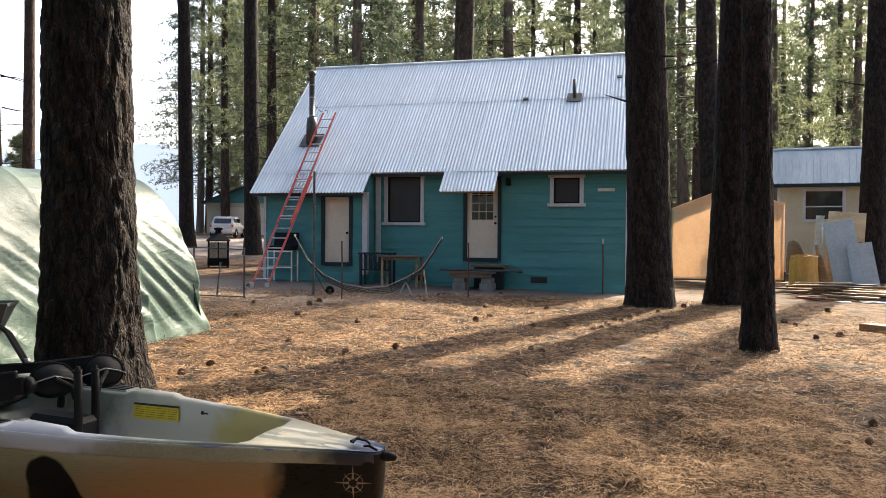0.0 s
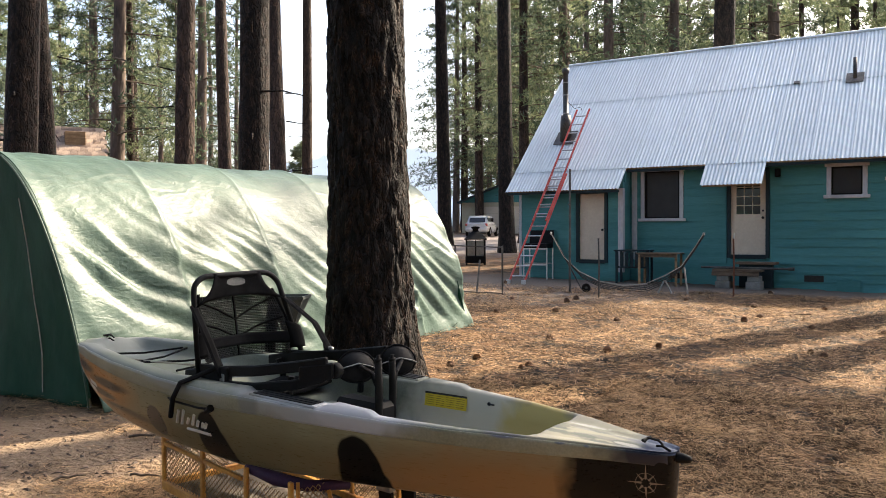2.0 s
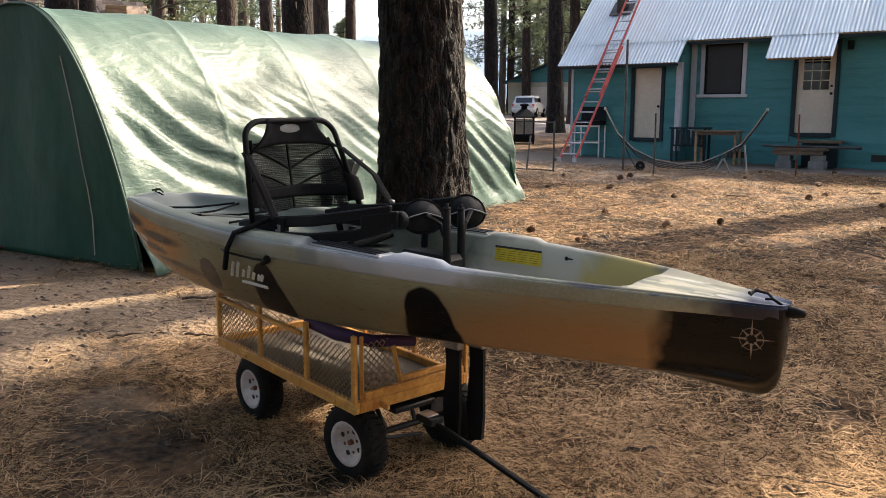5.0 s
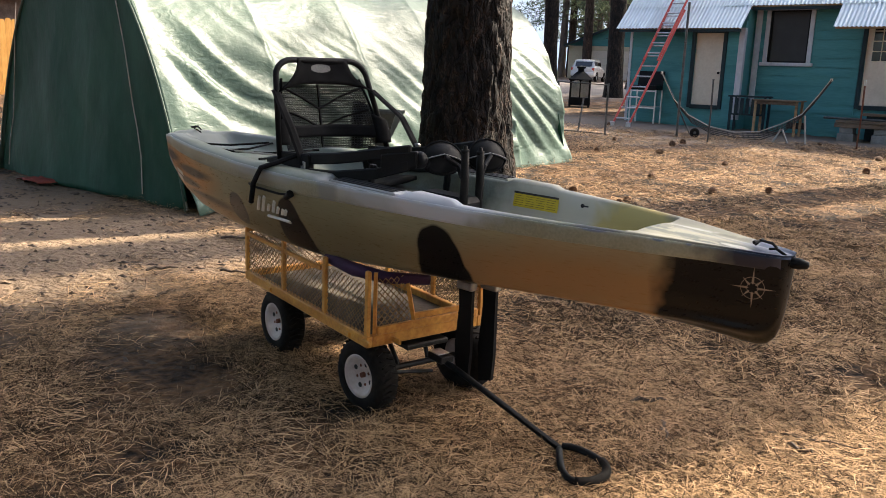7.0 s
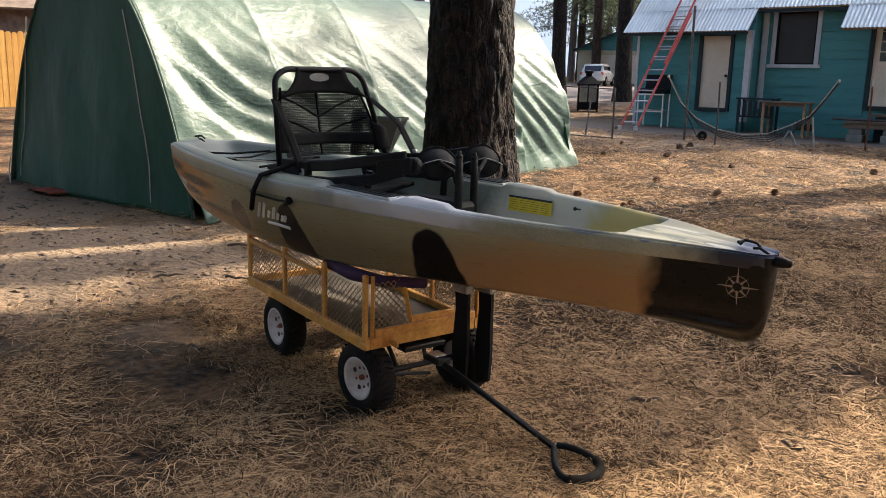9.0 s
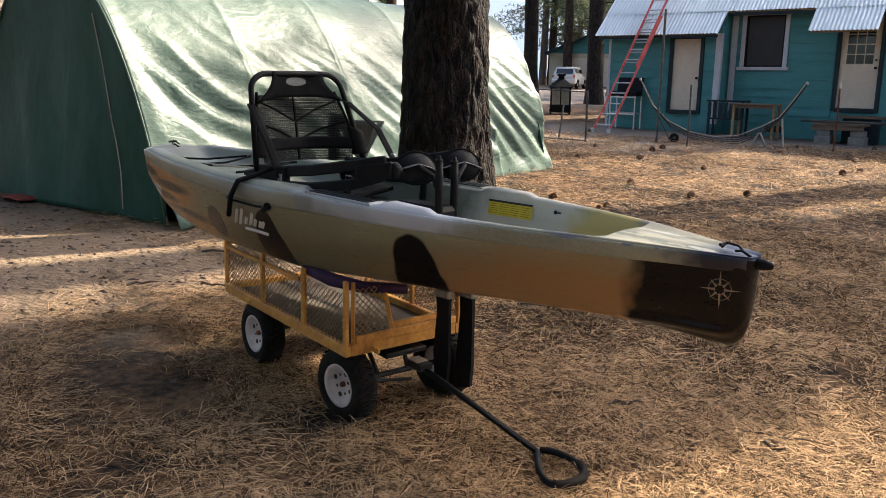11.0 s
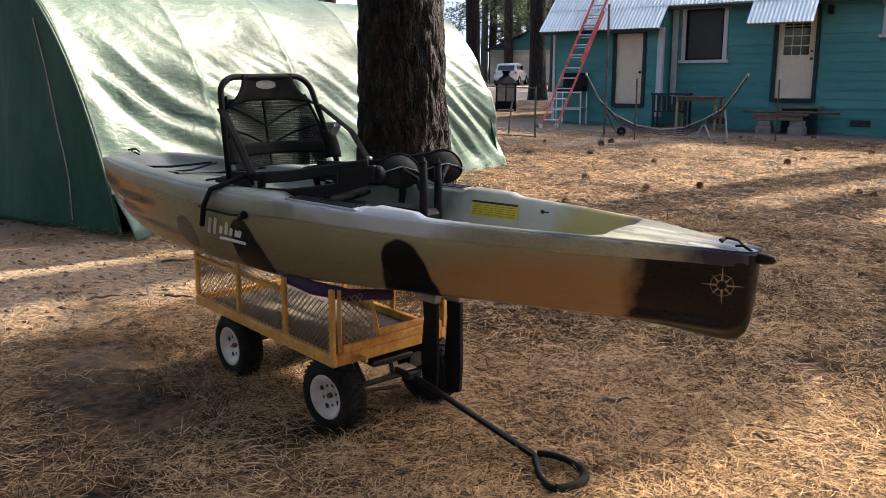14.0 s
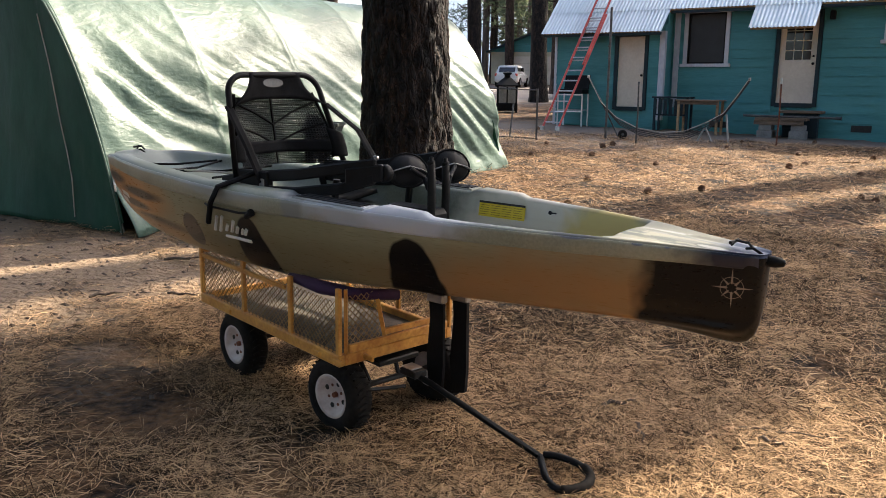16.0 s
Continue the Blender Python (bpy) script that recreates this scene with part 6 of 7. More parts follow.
fence = thing("board_fence", "orange-stained dog-eared board fence in sunlight", "fence", pose(-19.6, 14.3, G(-19.6, 14.3), 0, 0, 70))
bm = bmesh.new()
out = [(0, -0.1), (0.138, -0.1), (0.138, 1.80), (0.105, 1.85), (0.033, 1.85), (0, 1.80)]
a = [bm.verts.new((x, 0, z)) for x, z in out]
b = [bm.verts.new((x, 0.02, z)) for x, z in out]
bm.faces.new(a)
bm.faces.new(b[::-1])
for i in range(6):
    bm.faces.new((a[i], b[i], b[(i + 1) % 6], a[(i + 1) % 6]))
bmesh.ops.recalc_face_normals(bm, faces=bm.faces[:])
mesh = bpy.data.meshes.new("fence_board")
bm.to_mesh(mesh)
bm.free()
mesh.materials.append(fence_wood)
for i in range(58):
    piece("fence_board", mesh, fence, pose(-4.5 + i * 0.143, 0.004 * math.sin(i * 5), 0.02 * math.sin(i * 2.2)))
for z in (0.35, 1.45):
    part("fence_rail", B((-4.6, 0.022, z), (3.9, 0.06, z + 0.09)), fence_wood, fence)
for i in range(5):
    part("fence_post", B((-4.5 + i * 2.05, 0.06, -0.3), (-4.41 + i * 2.05, 0.15, 1.75)), fence_wood, fence)

# ---- yard things by the cottage ----
ladder = thing("extension_ladder", "red and silver extension ladder leaning on the roof", "ladder", Matrix())
LA, LB = Vector((-5.62, 20.5, G(-5.62, 20.5))), Vector((-4.60, 23.77, 5.14))
LD = (LB - LA).normalized()
LS = Vector((0.985, -0.17, 0)).normalized()
LN = LS.cross(LD)
LL = (LB - LA).length


def rails(name, s0, s1, half, lift, step):
    sec = part(name, tube(bmesh.new(), [LA + LD * s0 - LS * half + LN * lift, LA + LD * s1 - LS * half + LN * lift], 0.034, 4), red_rail, ladder, "faded red side rail")
    part(name, T([LA + LD * s0 + LS * half + LN * lift, LA + LD * s1 + LS * half + LN * lift], 0.034, 4), red_rail, ladder)
    n = int((s1 - s0 - 0.2) / step)
    for i in range(n + 1):
        c = LA + LD * (s0 + 0.22 + i * step) + LN * lift
        part("rung", T([c - LS * half, c + LS * half], 0.017, 8), alu, ladder)
    return sec


rails("base_rail", 0.0, 3.5, 0.21, 0.0, 0.31)
rails("fly_rail", 1.9, LL, 0.185, 0.06, 0.31)
for s in (-1, 1):
    part("foot", B((-0.05, -0.05, -0.02), (0.05, 0.05, 0.09), 0.01), alu, ladder, m=Matrix.Translation(LA + LS * 0.21 * s))

HM = HOUSE


def hpose(x, y, z=None, rz=0):
    """A pose by the cottage's wall: along it, in front of it, on the ground if no height is given."""
    p = HM @ Vector((x, y, 0))
    zz = G(p.x, p.y) if z is None else HM.translation.z + z
    return pose(p.x, p.y, zz, 0, 0, -10.3 + rz)


# workbench and table under the window
bench = thing("workbench", "dark slatted outdoor bench beside the wooden table", "bench", hpose(-1.85, -0.75))
part("top", B((-0.46, -0.22, 0.80), (0.46, 0.22, 0.84), 0.006), teal_dark, bench)
for i in range(7):
    part("slat", B((-0.42 + 0.13 * i, -0.20, 0.42), (-0.34 + 0.13 * i, -0.185, 0.78)), teal_dark, bench)
for x in (-0.42, 0.38):
    for y in (-0.19, 0.15):
        part("leg", B((x, y, -0.03), (x + 0.05, y + 0.05, 0.80)), teal_dark, bench)
part("stretcher", B((-0.42, -0.17, 0.38), (0.42, -0.14, 0.42)), teal_dark, bench)
table = thing("table", "weathered plywood table against the teal wall", "table", hpose(-1.10, -1.0))
part("tabletop", B((-0.52, -0.28, 0.77), (0.52, 0.28, 0.80), 0.005), old_wood, table)
part("apron", B((-0.47, -0.24, 0.69), (0.47, -0.215, 0.77)), old_wood, table)
for x in (-0.48, 0.43):
    for y in (-0.24, 0.19):
        part("leg", B((x, y, -0.03), (x + 0.05, y + 0.05, 0.77)), plank, table)

# plank steps before the door
steps = thing("plank_step", "grey plank step on concrete blocks before the door", "step", hpose(0.7, -0.72))
part("tread", B((-0.56, -0.22, 0.40), (0.55, 0.20, 0.46), 0.008), old_wood, steps)
part("riser", B((-0.58, -0.20, 0.30), (0.50, -0.16, 0.398), 0.006), old_wood, steps)
part("upper_tread", B((-0.12, 0.21, 0.56), (0.80, 0.60, 0.62), 0.008), old_wood, steps)
part("upper_support", B((-0.05, 0.3, 0.0), (0.70, 0.5, 0.56)), teal_dark, steps)
for x in (-0.50, 0.20):
    blk = part("block", B((x, -0.2, -0.04), (x + 0.34, 0.19, 0.17), 0.012), concrete, steps, "pale concrete block")
    part("block", B((x + 0.03, -0.17, 0.172), (x + 0.31, 0.16, 0.298), 0.012), concrete, steps)
pipe = thing("iron_pipe", "long dark iron pipe lying across the plank step", "pipe", hpose(0.9, -0.8))
part("bar", T([(-1.05, 0.0, 0.50), (1.05, 0.02, 0.485)], 0.028, 8), dark_metal, pipe)
part("collar", T([(0.92, 0.02, 0.486), (1.05, 0.02, 0.485)], 0.04, 8), dark_metal, pipe)

# camp stove on a folding stand
stove = thing("camp_stove", "black camp stove on a pale folding stand", "stove", hpose(-4.42, -0.95))
part("stove_body", B((-0.36, -0.2, 0.82), (0.34, 0.2, 0.94), 0.01), black_plastic, stove)
part("lid", B((-0.36, 0.0, 0), (0.34, 0.02, 0.36), 0.006), black_plastic, stove, m=pose(0, 0.19, 0.94, -12))
for x in (-0.36, 0.32):
    for y in (-0.2, 0.17):
        part("leg", B((x, y, -0.03), (x + 0.03, y + 0.03, 0.82)), alu, stove)
for z in (0.36, 0.78):
    part("crossbar", B((-0.36, -0.205, z), (0.35, -0.18, z + 0.03)), alu, stove)
part("shelf", B((-0.34, -0.17, 0.40), (0.33, 0.17, 0.415)), steel, stove)

# lantern-shaped patio fireplace
fp = thing("patio_fireplace", "black lantern-shaped steel patio fireplace on bare dirt", "fireplace", on_ground(-8.9, 26.8, 20))
part("base", B((-0.34, -0.34, 0.06), (0.34, 0.34, 0.30), 0.02), black_plastic, fp)
for x in (-0.33, 0.27):
    for y in (-0.33, 0.27):
        part("corner_post", B((x, y, 0.0), (x + 0.06, y + 0.06, 0.86)), black_plastic, fp)
for k in range(4):
    m = pose(0, 0, 0, 0, 0, 90 * k)
    part("screen", B((-0.27, -0.31, 0.32), (0.27, -0.30, 0.80)), steel, fp, m=m)
    part("screen_bar", B((-0.02, -0.325, 0.30), (0.02, -0.312, 0.82)), black_plastic, fp, m=m)
part("hood", lathe(bmesh.new(), [(0.0, 0.84), (0.52, 0.84), (0.53, 0.87), (0.26, 1.06), (0.14, 1.12), (0.13, 1.2), (0.2, 1.22), (0.19, 1.27), (0, 1.30)], 4, pose(0, 0, 0, 0, 0, 45)), black_plastic, fp)

# low wire fence with a metal frame gate
gate_t = thing("metal_gate", "thin dark metal frame gate standing in the yard", "gate", Matrix())
P1, P2, P3 = [Vector((x, y, G(x, y))) for x, y in ((-6.16, 17.67), (-5.73, 17.82), (-5.08, 17.67))]
for p in (P1, P3):
    part("gate_post", T([p + Vector((0, 0, -0.1)), p + Vector((0, 0, 1.05))], 0.022, 6), dark_metal, gate_t)
part("mid_post", T([P2 + Vector((0, 0, -0.1)), P2 + Vector((0.02, 0.2, 0.72))], 0.02, 6), dark_metal, gate_t)
part("top_bar", T([P1 + Vector((-0.4, 0, 1.04)), P3 + Vector((0, 0, 1.02))], 0.014, 6), dark_metal, gate_t)
part("bottom_bar", T([P1 + Vector((0.0, 0, 0.03)), P3 + Vector((0, 0, 0.03))], 0.014, 6), dark_metal, gate_t)
part("stub_post", T([P1 + Vector((0.08, -0.4, -0.1)), P1 + Vector((0.08, -0.4, 0.35))], 0.022, 6), dark_metal, gate_t)

# garden stakes
for x, y, h, mat_, lab in ((-3.07, 17.95, 1.22, dark_metal, "dark metal garden stake"), (-0.46, 19.2, 1.25, rust, "rusty garden stake with a pale tip"), (2.74, 21.2, 1.25, rust, "rusty garden stake with a pale tip")):
    st = thing("garden_stake", lab, "stake", on_ground(x, y), "garden stakes")
    part("bar", T([(0, 0, -0.15), (0.012, 0, h * 0.5), (0, 0, h)], 0.018, 5), mat_, st)
    part("tip", T([(0, 0, h), (0, 0, h + 0.12 if mat_ is rust else h + 0.02)], 0.021, 6), decal_white if mat_ is rust else dark_metal, st)
clothes = thing("steel_pole", "tall thin dark steel pole before the cottage door", "pole", on_ground(-3.90, 18.9))
part("bar", T([(0, 0, -0.2), (-0.01, 0.1, 2.75)], 0.026, 8), dark_metal, clothes)
for z in (0.9, 1.7, 1.95):
    part("clamp", T([(-0.035, 0.04, z), (0.03, 0.04, z)], 0.014, 6), dark_metal, clothes)

# slack rope hammock between two short arms
hammock = thing("hammock", "slack dark rope hammock on a pale metal stand", "hammock", Matrix())
HP = [Vector(p) for p in ((-4.37, 19.09, 1.73), (-4.08, 19.15, 1.18), (-3.72, 19.25, 0.80), (-3.28, 19.35, 0.58), (-2.78, 19.43, 0.49), (-2.30, 19.5, 0.53), (-1.88, 19.56, 0.72), (-1.56, 19.6, 0.97), (-1.30, 19.62, 1.35), (-1.09, 19.64, 1.70))]
for k in range(5):
    o = Vector((0, 0.10 * (k - 2), -0.045 * k + 0.08))
    part("cord", T([p + o * (1 if 1 < i < 7 else 0.3) for i, p in enumerate(HP)], 0.010, 5), rope if k == 0 else dark_rope, hammock)
bm = bmesh.new()
for i in range(26):
    t = 1.6 + 5.2 * i / 25
    k, u = int(t), t - int(t)
    p = HP[k].lerp(HP[k + 1], u)
    tube(bm, [p + Vector((0, 0.10 * (j - 2), -0.045 * j + 0.08)) for j in range(5)], 0.007, 4, False)
part("net", bm, dark_rope, hammock)
part("arm", T([HP[7] + Vector((-0.1, 0.03, -0.12)), HP[9] + Vector((0.02, 0, 0.02))], 0.016, 8), dark_metal, hammock)
part("end_cap", lathe(bmesh.new(), [(0, -0.03), (0.028, -0.02), (0.028, 0.03), (0, 0.035)], 10, Matrix.Translation(HP[9])), decal_white, hammock)
part("end_cap", lathe(bmesh.new(), [(0, -0.03), (0.025, -0.02), (0.025, 0.03), (0, 0.035)], 10, Matrix.Translation(HP[0])), decal_white, hammock)
part("arm", T([HP[0], HP[1] + Vector((0.02, 0.1, -0.05)), Vector((-3.72, 19.35, 0.45))], 0.016, 8), dark_metal, hammock)
for a, b in (((-2.05, 19.5, G(-2, 19.5)), (-1.92, 19.55, 0.68)), ((-1.78, 19.6, G(-1.8, 19.6)), (-1.9, 19.55, 0.68)), ((-1.5, 19.6, 0.97), (-1.42, 19.55, G(-1.4, 19.5)))):
    part("stand_leg", T([a, b], 0.02, 6), steel if a[2] < 0.6 else rope, hammock)
for x, y in ((-3.55, 19.0),):
    wl = part("wheel", lathe(bmesh.new(), [(0.03, -0.04), (0.085, -0.045), (0.10, 0), (0.085, 0.045), (0.03, 0.04)], 20, pose(0, 0, 0.10, 84), close=True), rubber, hammock, "small dark stand wheel", m=on_ground(x, y, 15))
    part("hub", lathe(bmesh.new(), [(0, -0.03), (0.035, -0.03), (0.035, 0.03), (0, 0.03)], 12, pose(0, 0, 0.10, 84)), dark_metal, wl)

# ---- canvas shelter, shed and lumber beside the cottage ----
cv = thing("canvas_shelter", "tan canvas shelter with a sloping top", "shelter", pose(5.55, 27.2, G(5.6, 27.2), 0, 0, -14))


def canvas_wall(u, v):
    x = 3.3 * u
    top = 2.26 + 0.64 * min(1, u / 0.5) - 0.5 * max(0, 2 * u - 1)
    return Vector((x, 0.07 * noise.noise((x * 1.3, v * 2, 1)) - 0.12 * (1 - v) * 0.4 + 0.03 * (1 - abs(noise.noise((x * 2.6 + v * 1.5, v * 1.2, 5))) * 3), 0.06 + v * (top - 0.06)))


part("front", solid(grid(bmesh.new(), 40, 24, canvas_wall), 0.006), canvas, cv, smooth=True)
part("top", solid(grid(bmesh.new(), 30, 10, lambda u, v: canvas_wall(u, 1.0) + Vector((0, 0.7 * v - 0.02, -0.12 * math.sin(v * 3.14) + 0.01))), 0.006), canvas, cv, smooth=True)
for x, w in ((0.0, 0),):
    part("side", solid(grid(bmesh.new(), 10, 10, lambda u, v: Vector((x + 0.03 * math.sin(5 * u), 3.0 * u, 0.05 + v * (2.2 + 0.15 * w)))), 0.006), canvas, cv, smooth=True)
part("hem_bar", T([(0.0, -0.08, 0.05), (3.3, -0.08, 0.06)], 0.03, 6), dark_metal, cv)
for x in (0.05, 1.65, 3.25):
    part("pole", T([(x, 0.08, -0.1), (x, 0.08, 2.2 + (0.55 if x == 1.65 else 0))], 0.025, 6), steel, cv)

shed = thing("shed", "tan shed with a ribbed blue-grey metal roof", "shed", pose(10.7, 33.2, G(10.7, 33.2), 0, 0, -20))
part("wall", wall_with_holes(0, 4.6, -0.3, 3.5, [(0.95, 2.25, 2.02, 3.14)]), tan_wall, shed)
part("side_wall", B((0, 0.14, -0.3), (0.14, 3.6, 3.4)), tan_wall, shed)
part("side_wall", B((4.46, 0.14, -0.3), (4.6, 3.6, 3.4)), tan_wall, shed)
part("back_wall", B((0, 3.46, -0.3), (4.6, 3.6, 3.4)), tan_wall, shed)
sroof = part("roof", B((-0.25, 0, -0.05), (4.9, 2.25, 0)), blue_roof, shed, "ribbed blue-grey metal roof", m=pose(0, -0.35, 3.38, 40))
for i in range(22):
    part("roof_rib", B((-0.25 + i * 0.245, 0, 0.0), (-0.21 + i * 0.245, 2.25, 0.035), 0.004), blue_roof, sroof)
part("back_roof", B((-0.25, 0, -0.05), (4.9, 2.6, 0)), blue_roof, shed, m=pose(0, 3.9, 3.2, 140))
part("ridge_cap", T([(-0.25, 1.37, 4.84), (4.9, 1.37, 4.84)], 0.05, 6), galv, shed)
sw = part("window", B((0.98, 0.04, 2.05), (2.22, 0.06, 3.11)), dark_glass, shed, "small shed window in a white frame")
for lo, hi in (((0.87, -0.03, 1.95), (0.97, 0.05, 3.2)), ((2.23, -0.03, 1.95), (2.33, 0.05, 3.2)), ((0.97, -0.03, 3.1), (2.23, 0.05, 3.2)), ((0.97, -0.05, 1.95), (2.23, 0.05, 2.05)), ((0.97, 0.0, 2.5), (2.23, 0.035, 2.55))):
    part("frame", B(lo, hi, 0.004), white_trim, sw)
part("corner_board", B((-0.02, -0.03, -0.1), (0.08, 0.0, 3.4)), white_trim, shed)
part("fascia", B((-0.25, -0.42, 3.24), (4.9, -0.39, 3.36)), teal_dark, shed)

stump = thing("log_stump", "split golden log stump standing on end", "stump", on_ground(8.95, 25.3))
bm = bmesh.new()
grid(bm, 29, 8, lambda u, v: Vector(((0.37 + 0.05 * noise.noise((math.cos(u * 6.283) * 2, math.sin(u * 6.283) * 2, v * 2)) + 0.04 * (1 - v)) * math.cos(u * 6.283), (0.37 + 0.05 * noise.noise((math.cos(u * 6.283) * 2, math.sin(u * 6.283) * 2, v * 2)) + 0.04 * (1 - v)) * math.sin(u * 6.283), -0.08 + 1.05 * v + 0.03 * math.sin(u * 12.5) * v)))
part("log_body", bm, fence_wood, stump, smooth=True)
part("log_top", lathe(bmesh.new(), [(0.38, 0.93), (0.36, 0.96), (0.2, 0.97), (0, 0.965)], 20), plywood, stump)

chair = thing("plastic_chair", "grey curved plastic chair back behind the stump", "chair", on_ground(9.05, 26.5, 10))
bm = solid(grid(bmesh.new(), 14, 8, lambda u, v: Vector(((u - 0.5) * 0.62, 0.08 - 0.25 * (abs(u - 0.5) * 2) ** 2, 0.42 + v * (0.95 * (1 - 0.55 * (abs(u - 0.5) * 2) ** 3))))), 0.02)
part("backrest", bm, deck_grey, chair, smooth=True)
part("seat", B((-0.28, -0.4, 0.40), (0.28, 0.05, 0.44), 0.015), deck_grey, chair)
for x in (-0.27, 0.24):
    for y in (-0.38, 0.02):
        part("leg", B((x, y, -0.02), (x + 0.04, y + 0.04, 0.40)), deck_grey, chair)


def leaning(x, y, w, h, t, rz, tilt, mat_, label, roll=0.0, name="plywood_sheet"):
    s = thing(name, label, "board", pose(x, y, G(x, y), 0, 0, rz) @ pose(0, 0, 0, tilt, roll, 0), "leaning boards")
    part("sheet", B((0, 0, -0.02), (w, t, h), 0.004), mat_, s)


leaning(9.55, 25.5, 1.0, 2.35, 0.03, -18, -14, plywood, "golden plywood sheet leaning in the stack", 4)
pale_ply = surf("pale_blue_white_panel", (0.30, 0.34, 0.38), (0.46, 0.50, 0.54), 1.5, 0.4, 0, 0.1, 12)
leaning(9.75, 25.1, 0.80, 2.0, 0.03, -18, -12, pale_ply, "pale blue-white panel leaning on the plywood", -10)
leaning(10.15, 24.75, 0.66, 1.35, 0.03, -18, -12, pale_ply, "smaller pale panel leaning in front of the stack", -10)
leaning(9.3, 25.7, 0.22, 2.15, 0.05, -18, -6, alu, "narrow grey metal panel leaning in the stack", 3)
for i in range(4):
    leaning(9.42 + 0.07 * i, 25.35 - 0.05 * i, 0.06, 1.3 - 0.09 * i, 0.05, -18, -10, plank, "thin wooden strip leaning in the stack", -6 - 3 * i, "wooden_strip")
leaning(10.75, 24.9, 0.10, 1.5, 0.04, -18, -12, plank, "reddish plank leaning at the stack's end", -16, "wooden_strip")
rl = random.Random(5)
for i in range(40):
    ln = rl.uniform(0.5, 2.0)
    x, y = 7.1 + rl.uniform(0, 3.2), 22.6 + rl.uniform(-0.9, 1.5)
    lay = i // 8
    bd = thing("lumber_board", "weathered board in the low lumber pile", "board", pose(x, y, G(x, y) + 0.02 + 0.055 * lay, rl.uniform(-1, 1), rl.uniform(-1.2, 1.2), -16 + rl.uniform(-30, 30)), "lumber pile")
    part("board", B((0, 0, 0), (ln, rl.choice((0.14, 0.19, 0.24)), 0.04), 0.005), rl.choice((plank, old_wood, plank, old_wood, plywood, rust, pale_ply)), bd)
sheet = thing("metal_sheet", "flat pale metal sheet on the ground by the lumber", "sheet", on_ground(8.9, 21.2, -14, 0.01))
part("panel", B((0, 0, 0), (1.5, 0.9, 0.012), 0.003), pale_ply, sheet)
small = thing("metal_sheet", "small pale square panel lying on the ground", "sheet", on_ground(8.3, 21.1, -10, 0.01))
part("panel", B((0, 0, 0), (0.3, 0.35, 0.012), 0.003), pale_ply, small)
beam = thing("timber_beam", "grey timber beam edging the yard", "beam", pose(6.62, 15.7, G(6.6, 15.5), 0, 0, -62))
part("beam", B((-0.1, 0, -0.03), (4.2, 0.3, 0.13), 0.012), plank, beam)

tub_grey = surf("dark_grey_green_plastic", (0.035, 0.042, 0.04), (0.075, 0.085, 0.08), 4, 0.6, 0, 0.15, 40)
# flared tub on a post between the shelter and the pine
tub = thing("tub_stand", "grey flared plastic tub on a short post", "tub", on_ground(-4.01, 7.53, 18))
bm = lathe(bmesh.new(), [(0.05, 0.62), (0.238, 0.945), (0.252, 0.945), (0.252, 0.972), (0.230, 0.972), (0.05, 0.64)], 4, pose(0, 0, 0, 0, 0, 45))
part("tub", bm, tub_grey, tub)
part("post", T([(0, 0, -0.1), (0, 0, 0.64)], 0.035, 10), dark_metal, tub)
part("base", lathe(bmesh.new(), [(0.16, -0.02), (0.16, 0.02), (0.05, 0.05), (0, 0.05)], 16), dark_metal, tub)

# ---- pine cones, twigs and needles on the ground ----
def cone_mesh():
    bm = bmesh.new()
    rings, seg = 9, 12
    prev = None
    for i in range(rings):
        v = i / (rings - 1)
        r0 = 0.062 * math.sin(math.pi * (0.1 + 0.86 * v)) ** 0.7
        ring = [bm.verts.new(((r0 * (1.28 if (k + i) % 2 else 0.8)) * math.cos(2 * math.pi * k / seg), (r0 * (1.28 if (k + i) % 2 else 0.8)) * math.sin(2 * math.pi * k / seg), -0.065 + 0.13 * v + (0.012 if (k + i) % 2 else 0))) for k in range(seg)]
        if prev:
            for k in range(seg):
                bm.faces.new((prev[k], prev[(k + 1) % seg], ring[(k + 1) % seg], ring[k]))
        else:
            bm.faces.new(ring[::-1])
        prev = ring
    bm.faces.new(prev)
    mesh = bpy.data.meshes.new("pine_cone")
    bm.to_mesh(mesh)
    bm.free()
    mesh.materials.append(cone_mat)
    return mesh


CONES = ((-2.61, 12.03), (-1.11, 11.94), (-1.68, 11.33), (-0.14, 15.15), (1.2, 17.46), (0.86, 14.59), (1.43, 14.75), (1.83, 14.5), (1.99, 14.76), (2.13, 15.09), (2.46, 15.81), (2.68, 16.29),
         (2.92, 16.81), (3.02, 16.13), (3.4, 17.43), (4.17, 18.72), (-2.37, 9.77), (-3.03, 10.12), (-3.15, 9.57), (-4.59, 16.78), (-3.48, 16.82), (-3.42, 17.4), (-3.3, 15.14), (-1.32, 18.09), (-4.25, 14.69),
         (-2.08, 14.37), (5.54, 16.51), (5.35, 14.43), (5.84, 14.75), (7.17, 18.77), (3.43, 7.91), (3.2, 7.79), (3.72, 8.53), (-2.32, 9.92), (-0.01, 17.39), (2.7, 17.72))
TWIGS = ((-4.08, 4.79, -3.95, 4.95), (-3.71, 5.06, -3.5, 5.12), (-0.73, 4.53, -0.55, 4.65), (-0.04, 4.46, 0.06, 4.43))
CONE = cone_mesh()
rc = random.Random(9)


def cone(x, y, s):
    ob = new("pine_cone", CONE)
    ob.matrix_basis = pose(x, y, G(x, y) + 0.035 * s, rc.uniform(60, 120), rc.uniform(0, 360), rc.uniform(0, 360)) @ Matrix.Scale(s, 4)
    tagged(ob, "open brown pine cone on the needle litter", "pine cone", "pine cones")


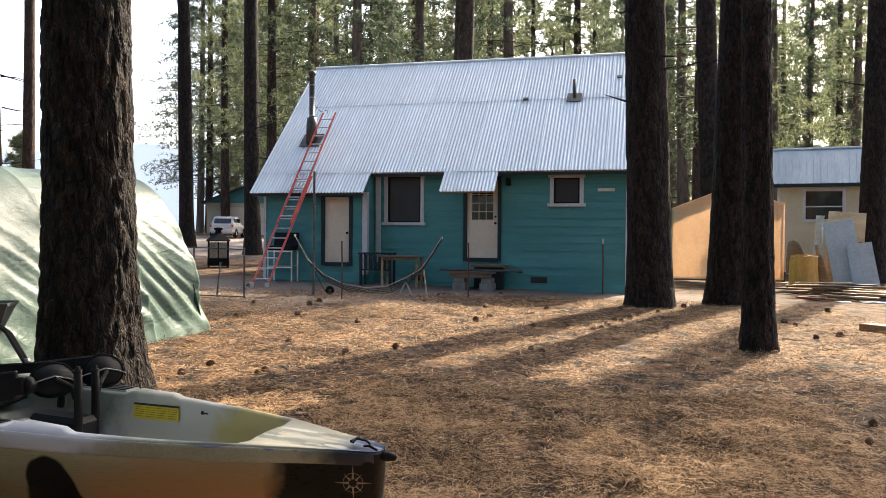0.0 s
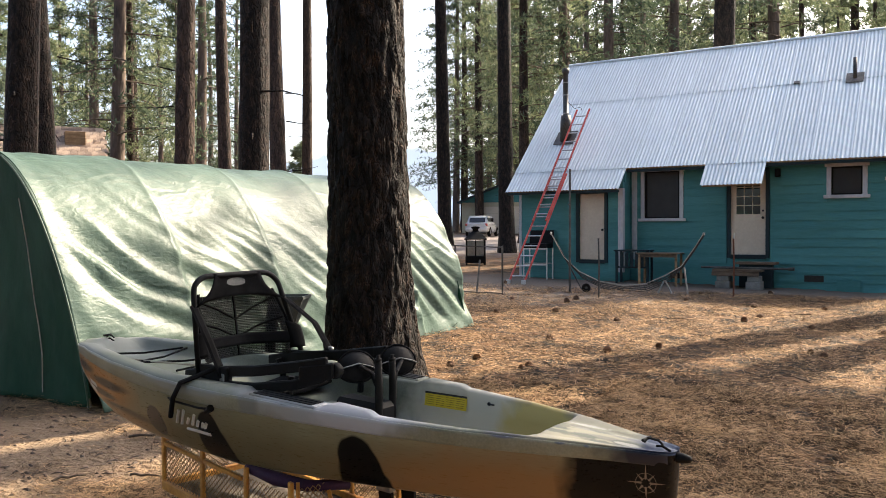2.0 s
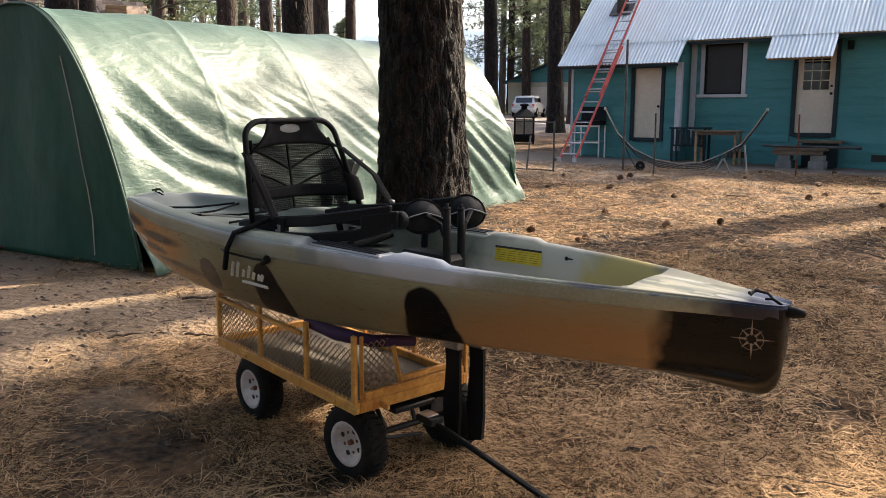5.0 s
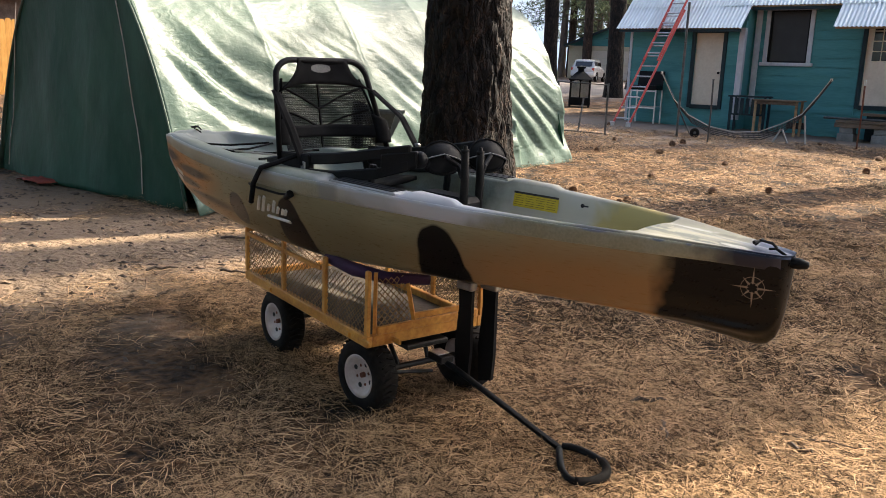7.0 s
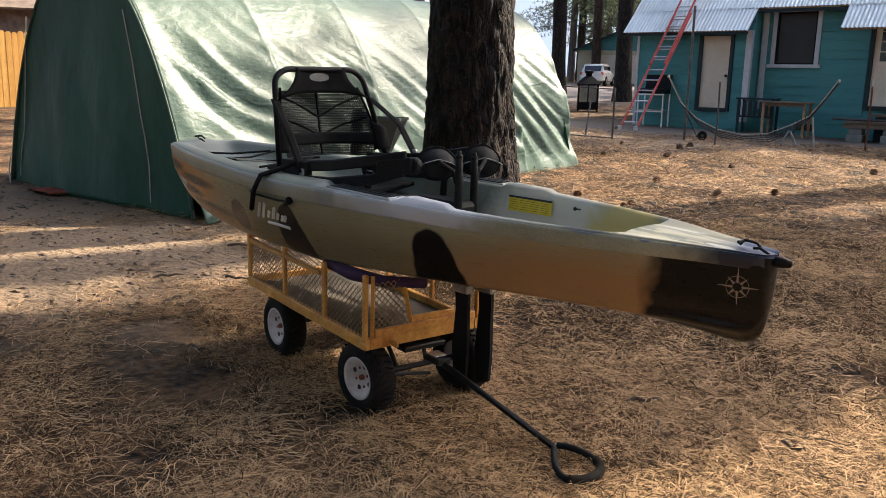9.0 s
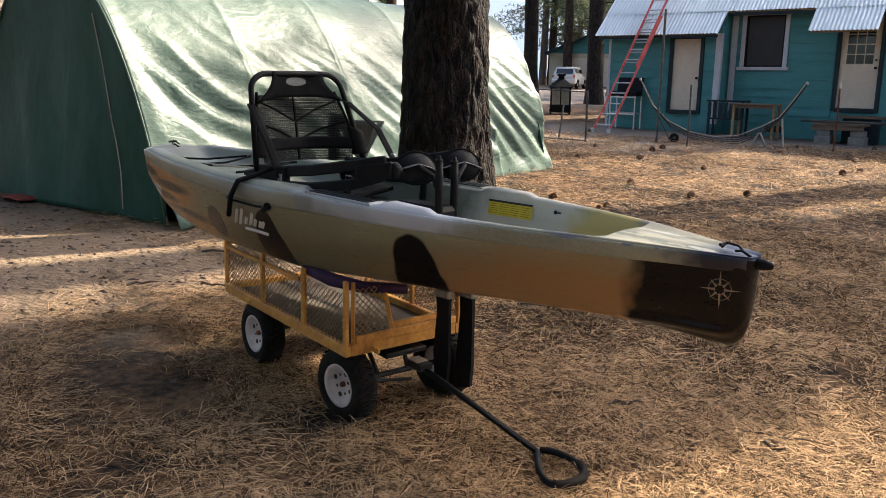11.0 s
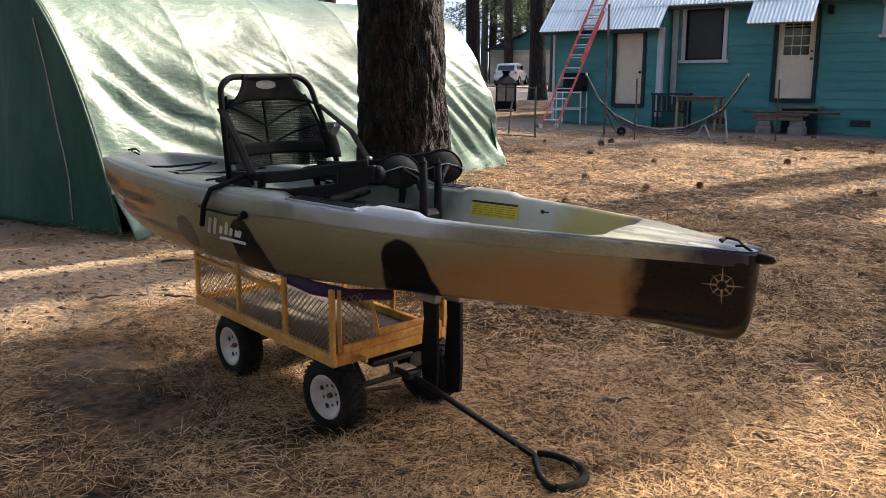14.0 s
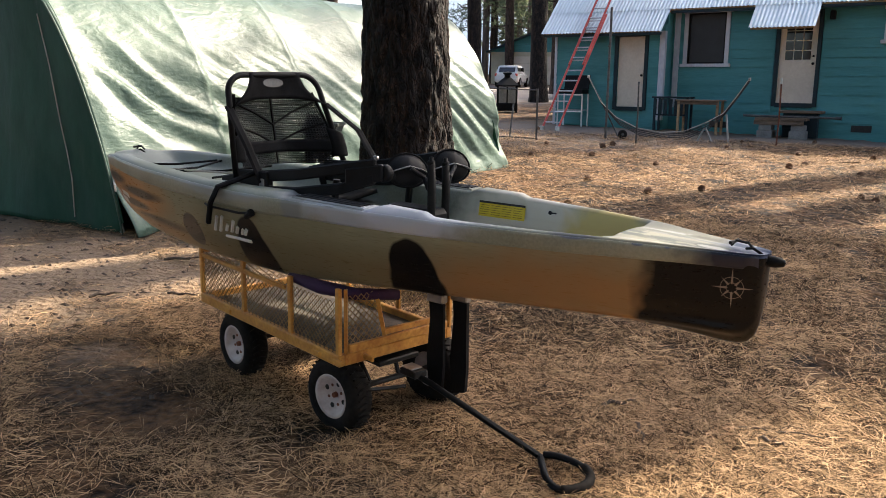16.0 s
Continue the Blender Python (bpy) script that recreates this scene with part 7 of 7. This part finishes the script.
for x, y in CONES:
    cone(x, y, rc.uniform(0.6, 0.9) * (0.75 if y < 10 else 1))
for i in range(16):
    cone(rc.uniform(-6, 7), rc.uniform(10, 21), rc.uniform(0.5, 0.8))


def twig(x0, y0, x1, y1, r, seed):
    rs = random.Random(seed)
    t = thing("twig", "thin dark fallen twig on the needles", "twig", on_ground(x0, y0), "fallen twigs")
    d = Vector((x1 - x0, y1 - y0, 0))
    zz = G(x1, y1) - G(x0, y0)
    part("stem", T([(d.x * k / 4 + rs.gauss(0, 0.01), d.y * k / 4 + rs.gauss(0, 0.01), zz * k / 4 + r + 0.01 + 0.012 * (k % 2)) for k in range(5)], [r, r, r * 0.9, r * 0.7, r * 0.4], 6), twig_mat, t)
    part("side_shoot", T([(d.x * 0.5, d.y * 0.5, zz * 0.5 + r + 0.012), (d.x * 0.62 + d.y * 0.12, d.y * 0.62 - d.x * 0.12, zz * 0.6 + r + 0.03)], [r * 0.6, r * 0.2], 5), twig_mat, t)


for i, q in enumerate(TWIGS):
    twig(*q, 0.009, i)
for i in range(26):
    x, y, a, ln = rc.uniform(-6, 5), rc.uniform(3.6, 17), rc.uniform(0, 6.28), rc.uniform(0.12, 0.35)
    twig(x, y, x + ln * math.cos(a), y + ln * math.sin(a), rc.uniform(0.005, 0.010), 50 + i)
scatter_needles("pine_needles", 230000, (-6.5, 3.2, 2.6, 8.0), (0.09, 0.22), 0.0012, 1, "loose dry pine needles strewn over the dirt", 0.2)
scatter_needles("pine_needles", 200000, (-7.0, 7.5, 7.8, 20.0), (0.08, 0.19), 0.0022, 2, "dry pine needles over the sunlit yard", 0.32)
scatter_needles("pine_needles", 26000, (-9.0, 6.0, -3.0, 2.6), (0.1, 0.22), 0.0025, 3, "dry pine needles over the near dirt")
scatter_needles("pine_needles", 230000, (-3.6, 3.0, 2.5, 5.2), (0.07, 0.19), 0.0009, 4, "fine dry pine needles round the cart", 0.2)
scatter_needles("pine_needles", 130000, (-2.8, 3.4, 4.8, 9.5), (0.09, 0.22), 0.0017, 6, "matted dry pine needles behind the kayak", 0.3)


# ---- bark chips on the bare dirt ----
def bark_chips(count, area, seed):
    rs = random.Random(seed)
    verts, faces = [], []
    for _ in range(count):
        x, y, a, ln, w = rs.uniform(area[0], area[1]), rs.uniform(area[2], area[3]), rs.uniform(0, 6.28), rs.uniform(0.012, 0.05), rs.uniform(0.006, 0.016)
        z, c, d, b = rough_ground(x, y), math.cos(a), math.sin(a), len(verts)
        for u, v, h in ((-1, -0.7, 0.002), (-0.6, 1, 0.0), (0.9, 0.6, 0.003), (0.7, -1, 0.0), (rs.uniform(-0.3, 0.3), 0, rs.uniform(0.008, 0.018))):
            verts.append((x + c * u * ln - d * v * w, y + d * u * ln + c * v * w, z + h))
        faces += [(b, b + 3, b + 4), (b + 3, b + 2, b + 4), (b + 2, b + 1, b + 4), (b + 1, b, b + 4)]
    tagged(raw("bark_chips", verts, faces, twig_mat), "dark chips of bark strewn over the bare dirt", "bark chips", kind="stuff")


bark_chips(1500, (-9.5, -2.6, 3.4, 8.0), 41)
bark_chips(1300, (-3.5, 6.5, 5.0, 17.0), 43)
rag = thing("red_cloth", "faded red cloth lying on the dirt at the tent's front", "cloth", on_ground(-7.68, 6.56, -12))
part("cloth", solid(grid(bmesh.new(), 14, 8, lambda u, v: Vector((0.5 * (u - 0.5), 0.22 * (v - 0.5) + 0.03 * math.sin(u * 9), 0.012 + 0.035 * abs(noise.noise((u * 4, v * 3, 1))) + 0.02 * math.sin(u * 3.14)))), 0.004), red_cloth, rag, "", True)
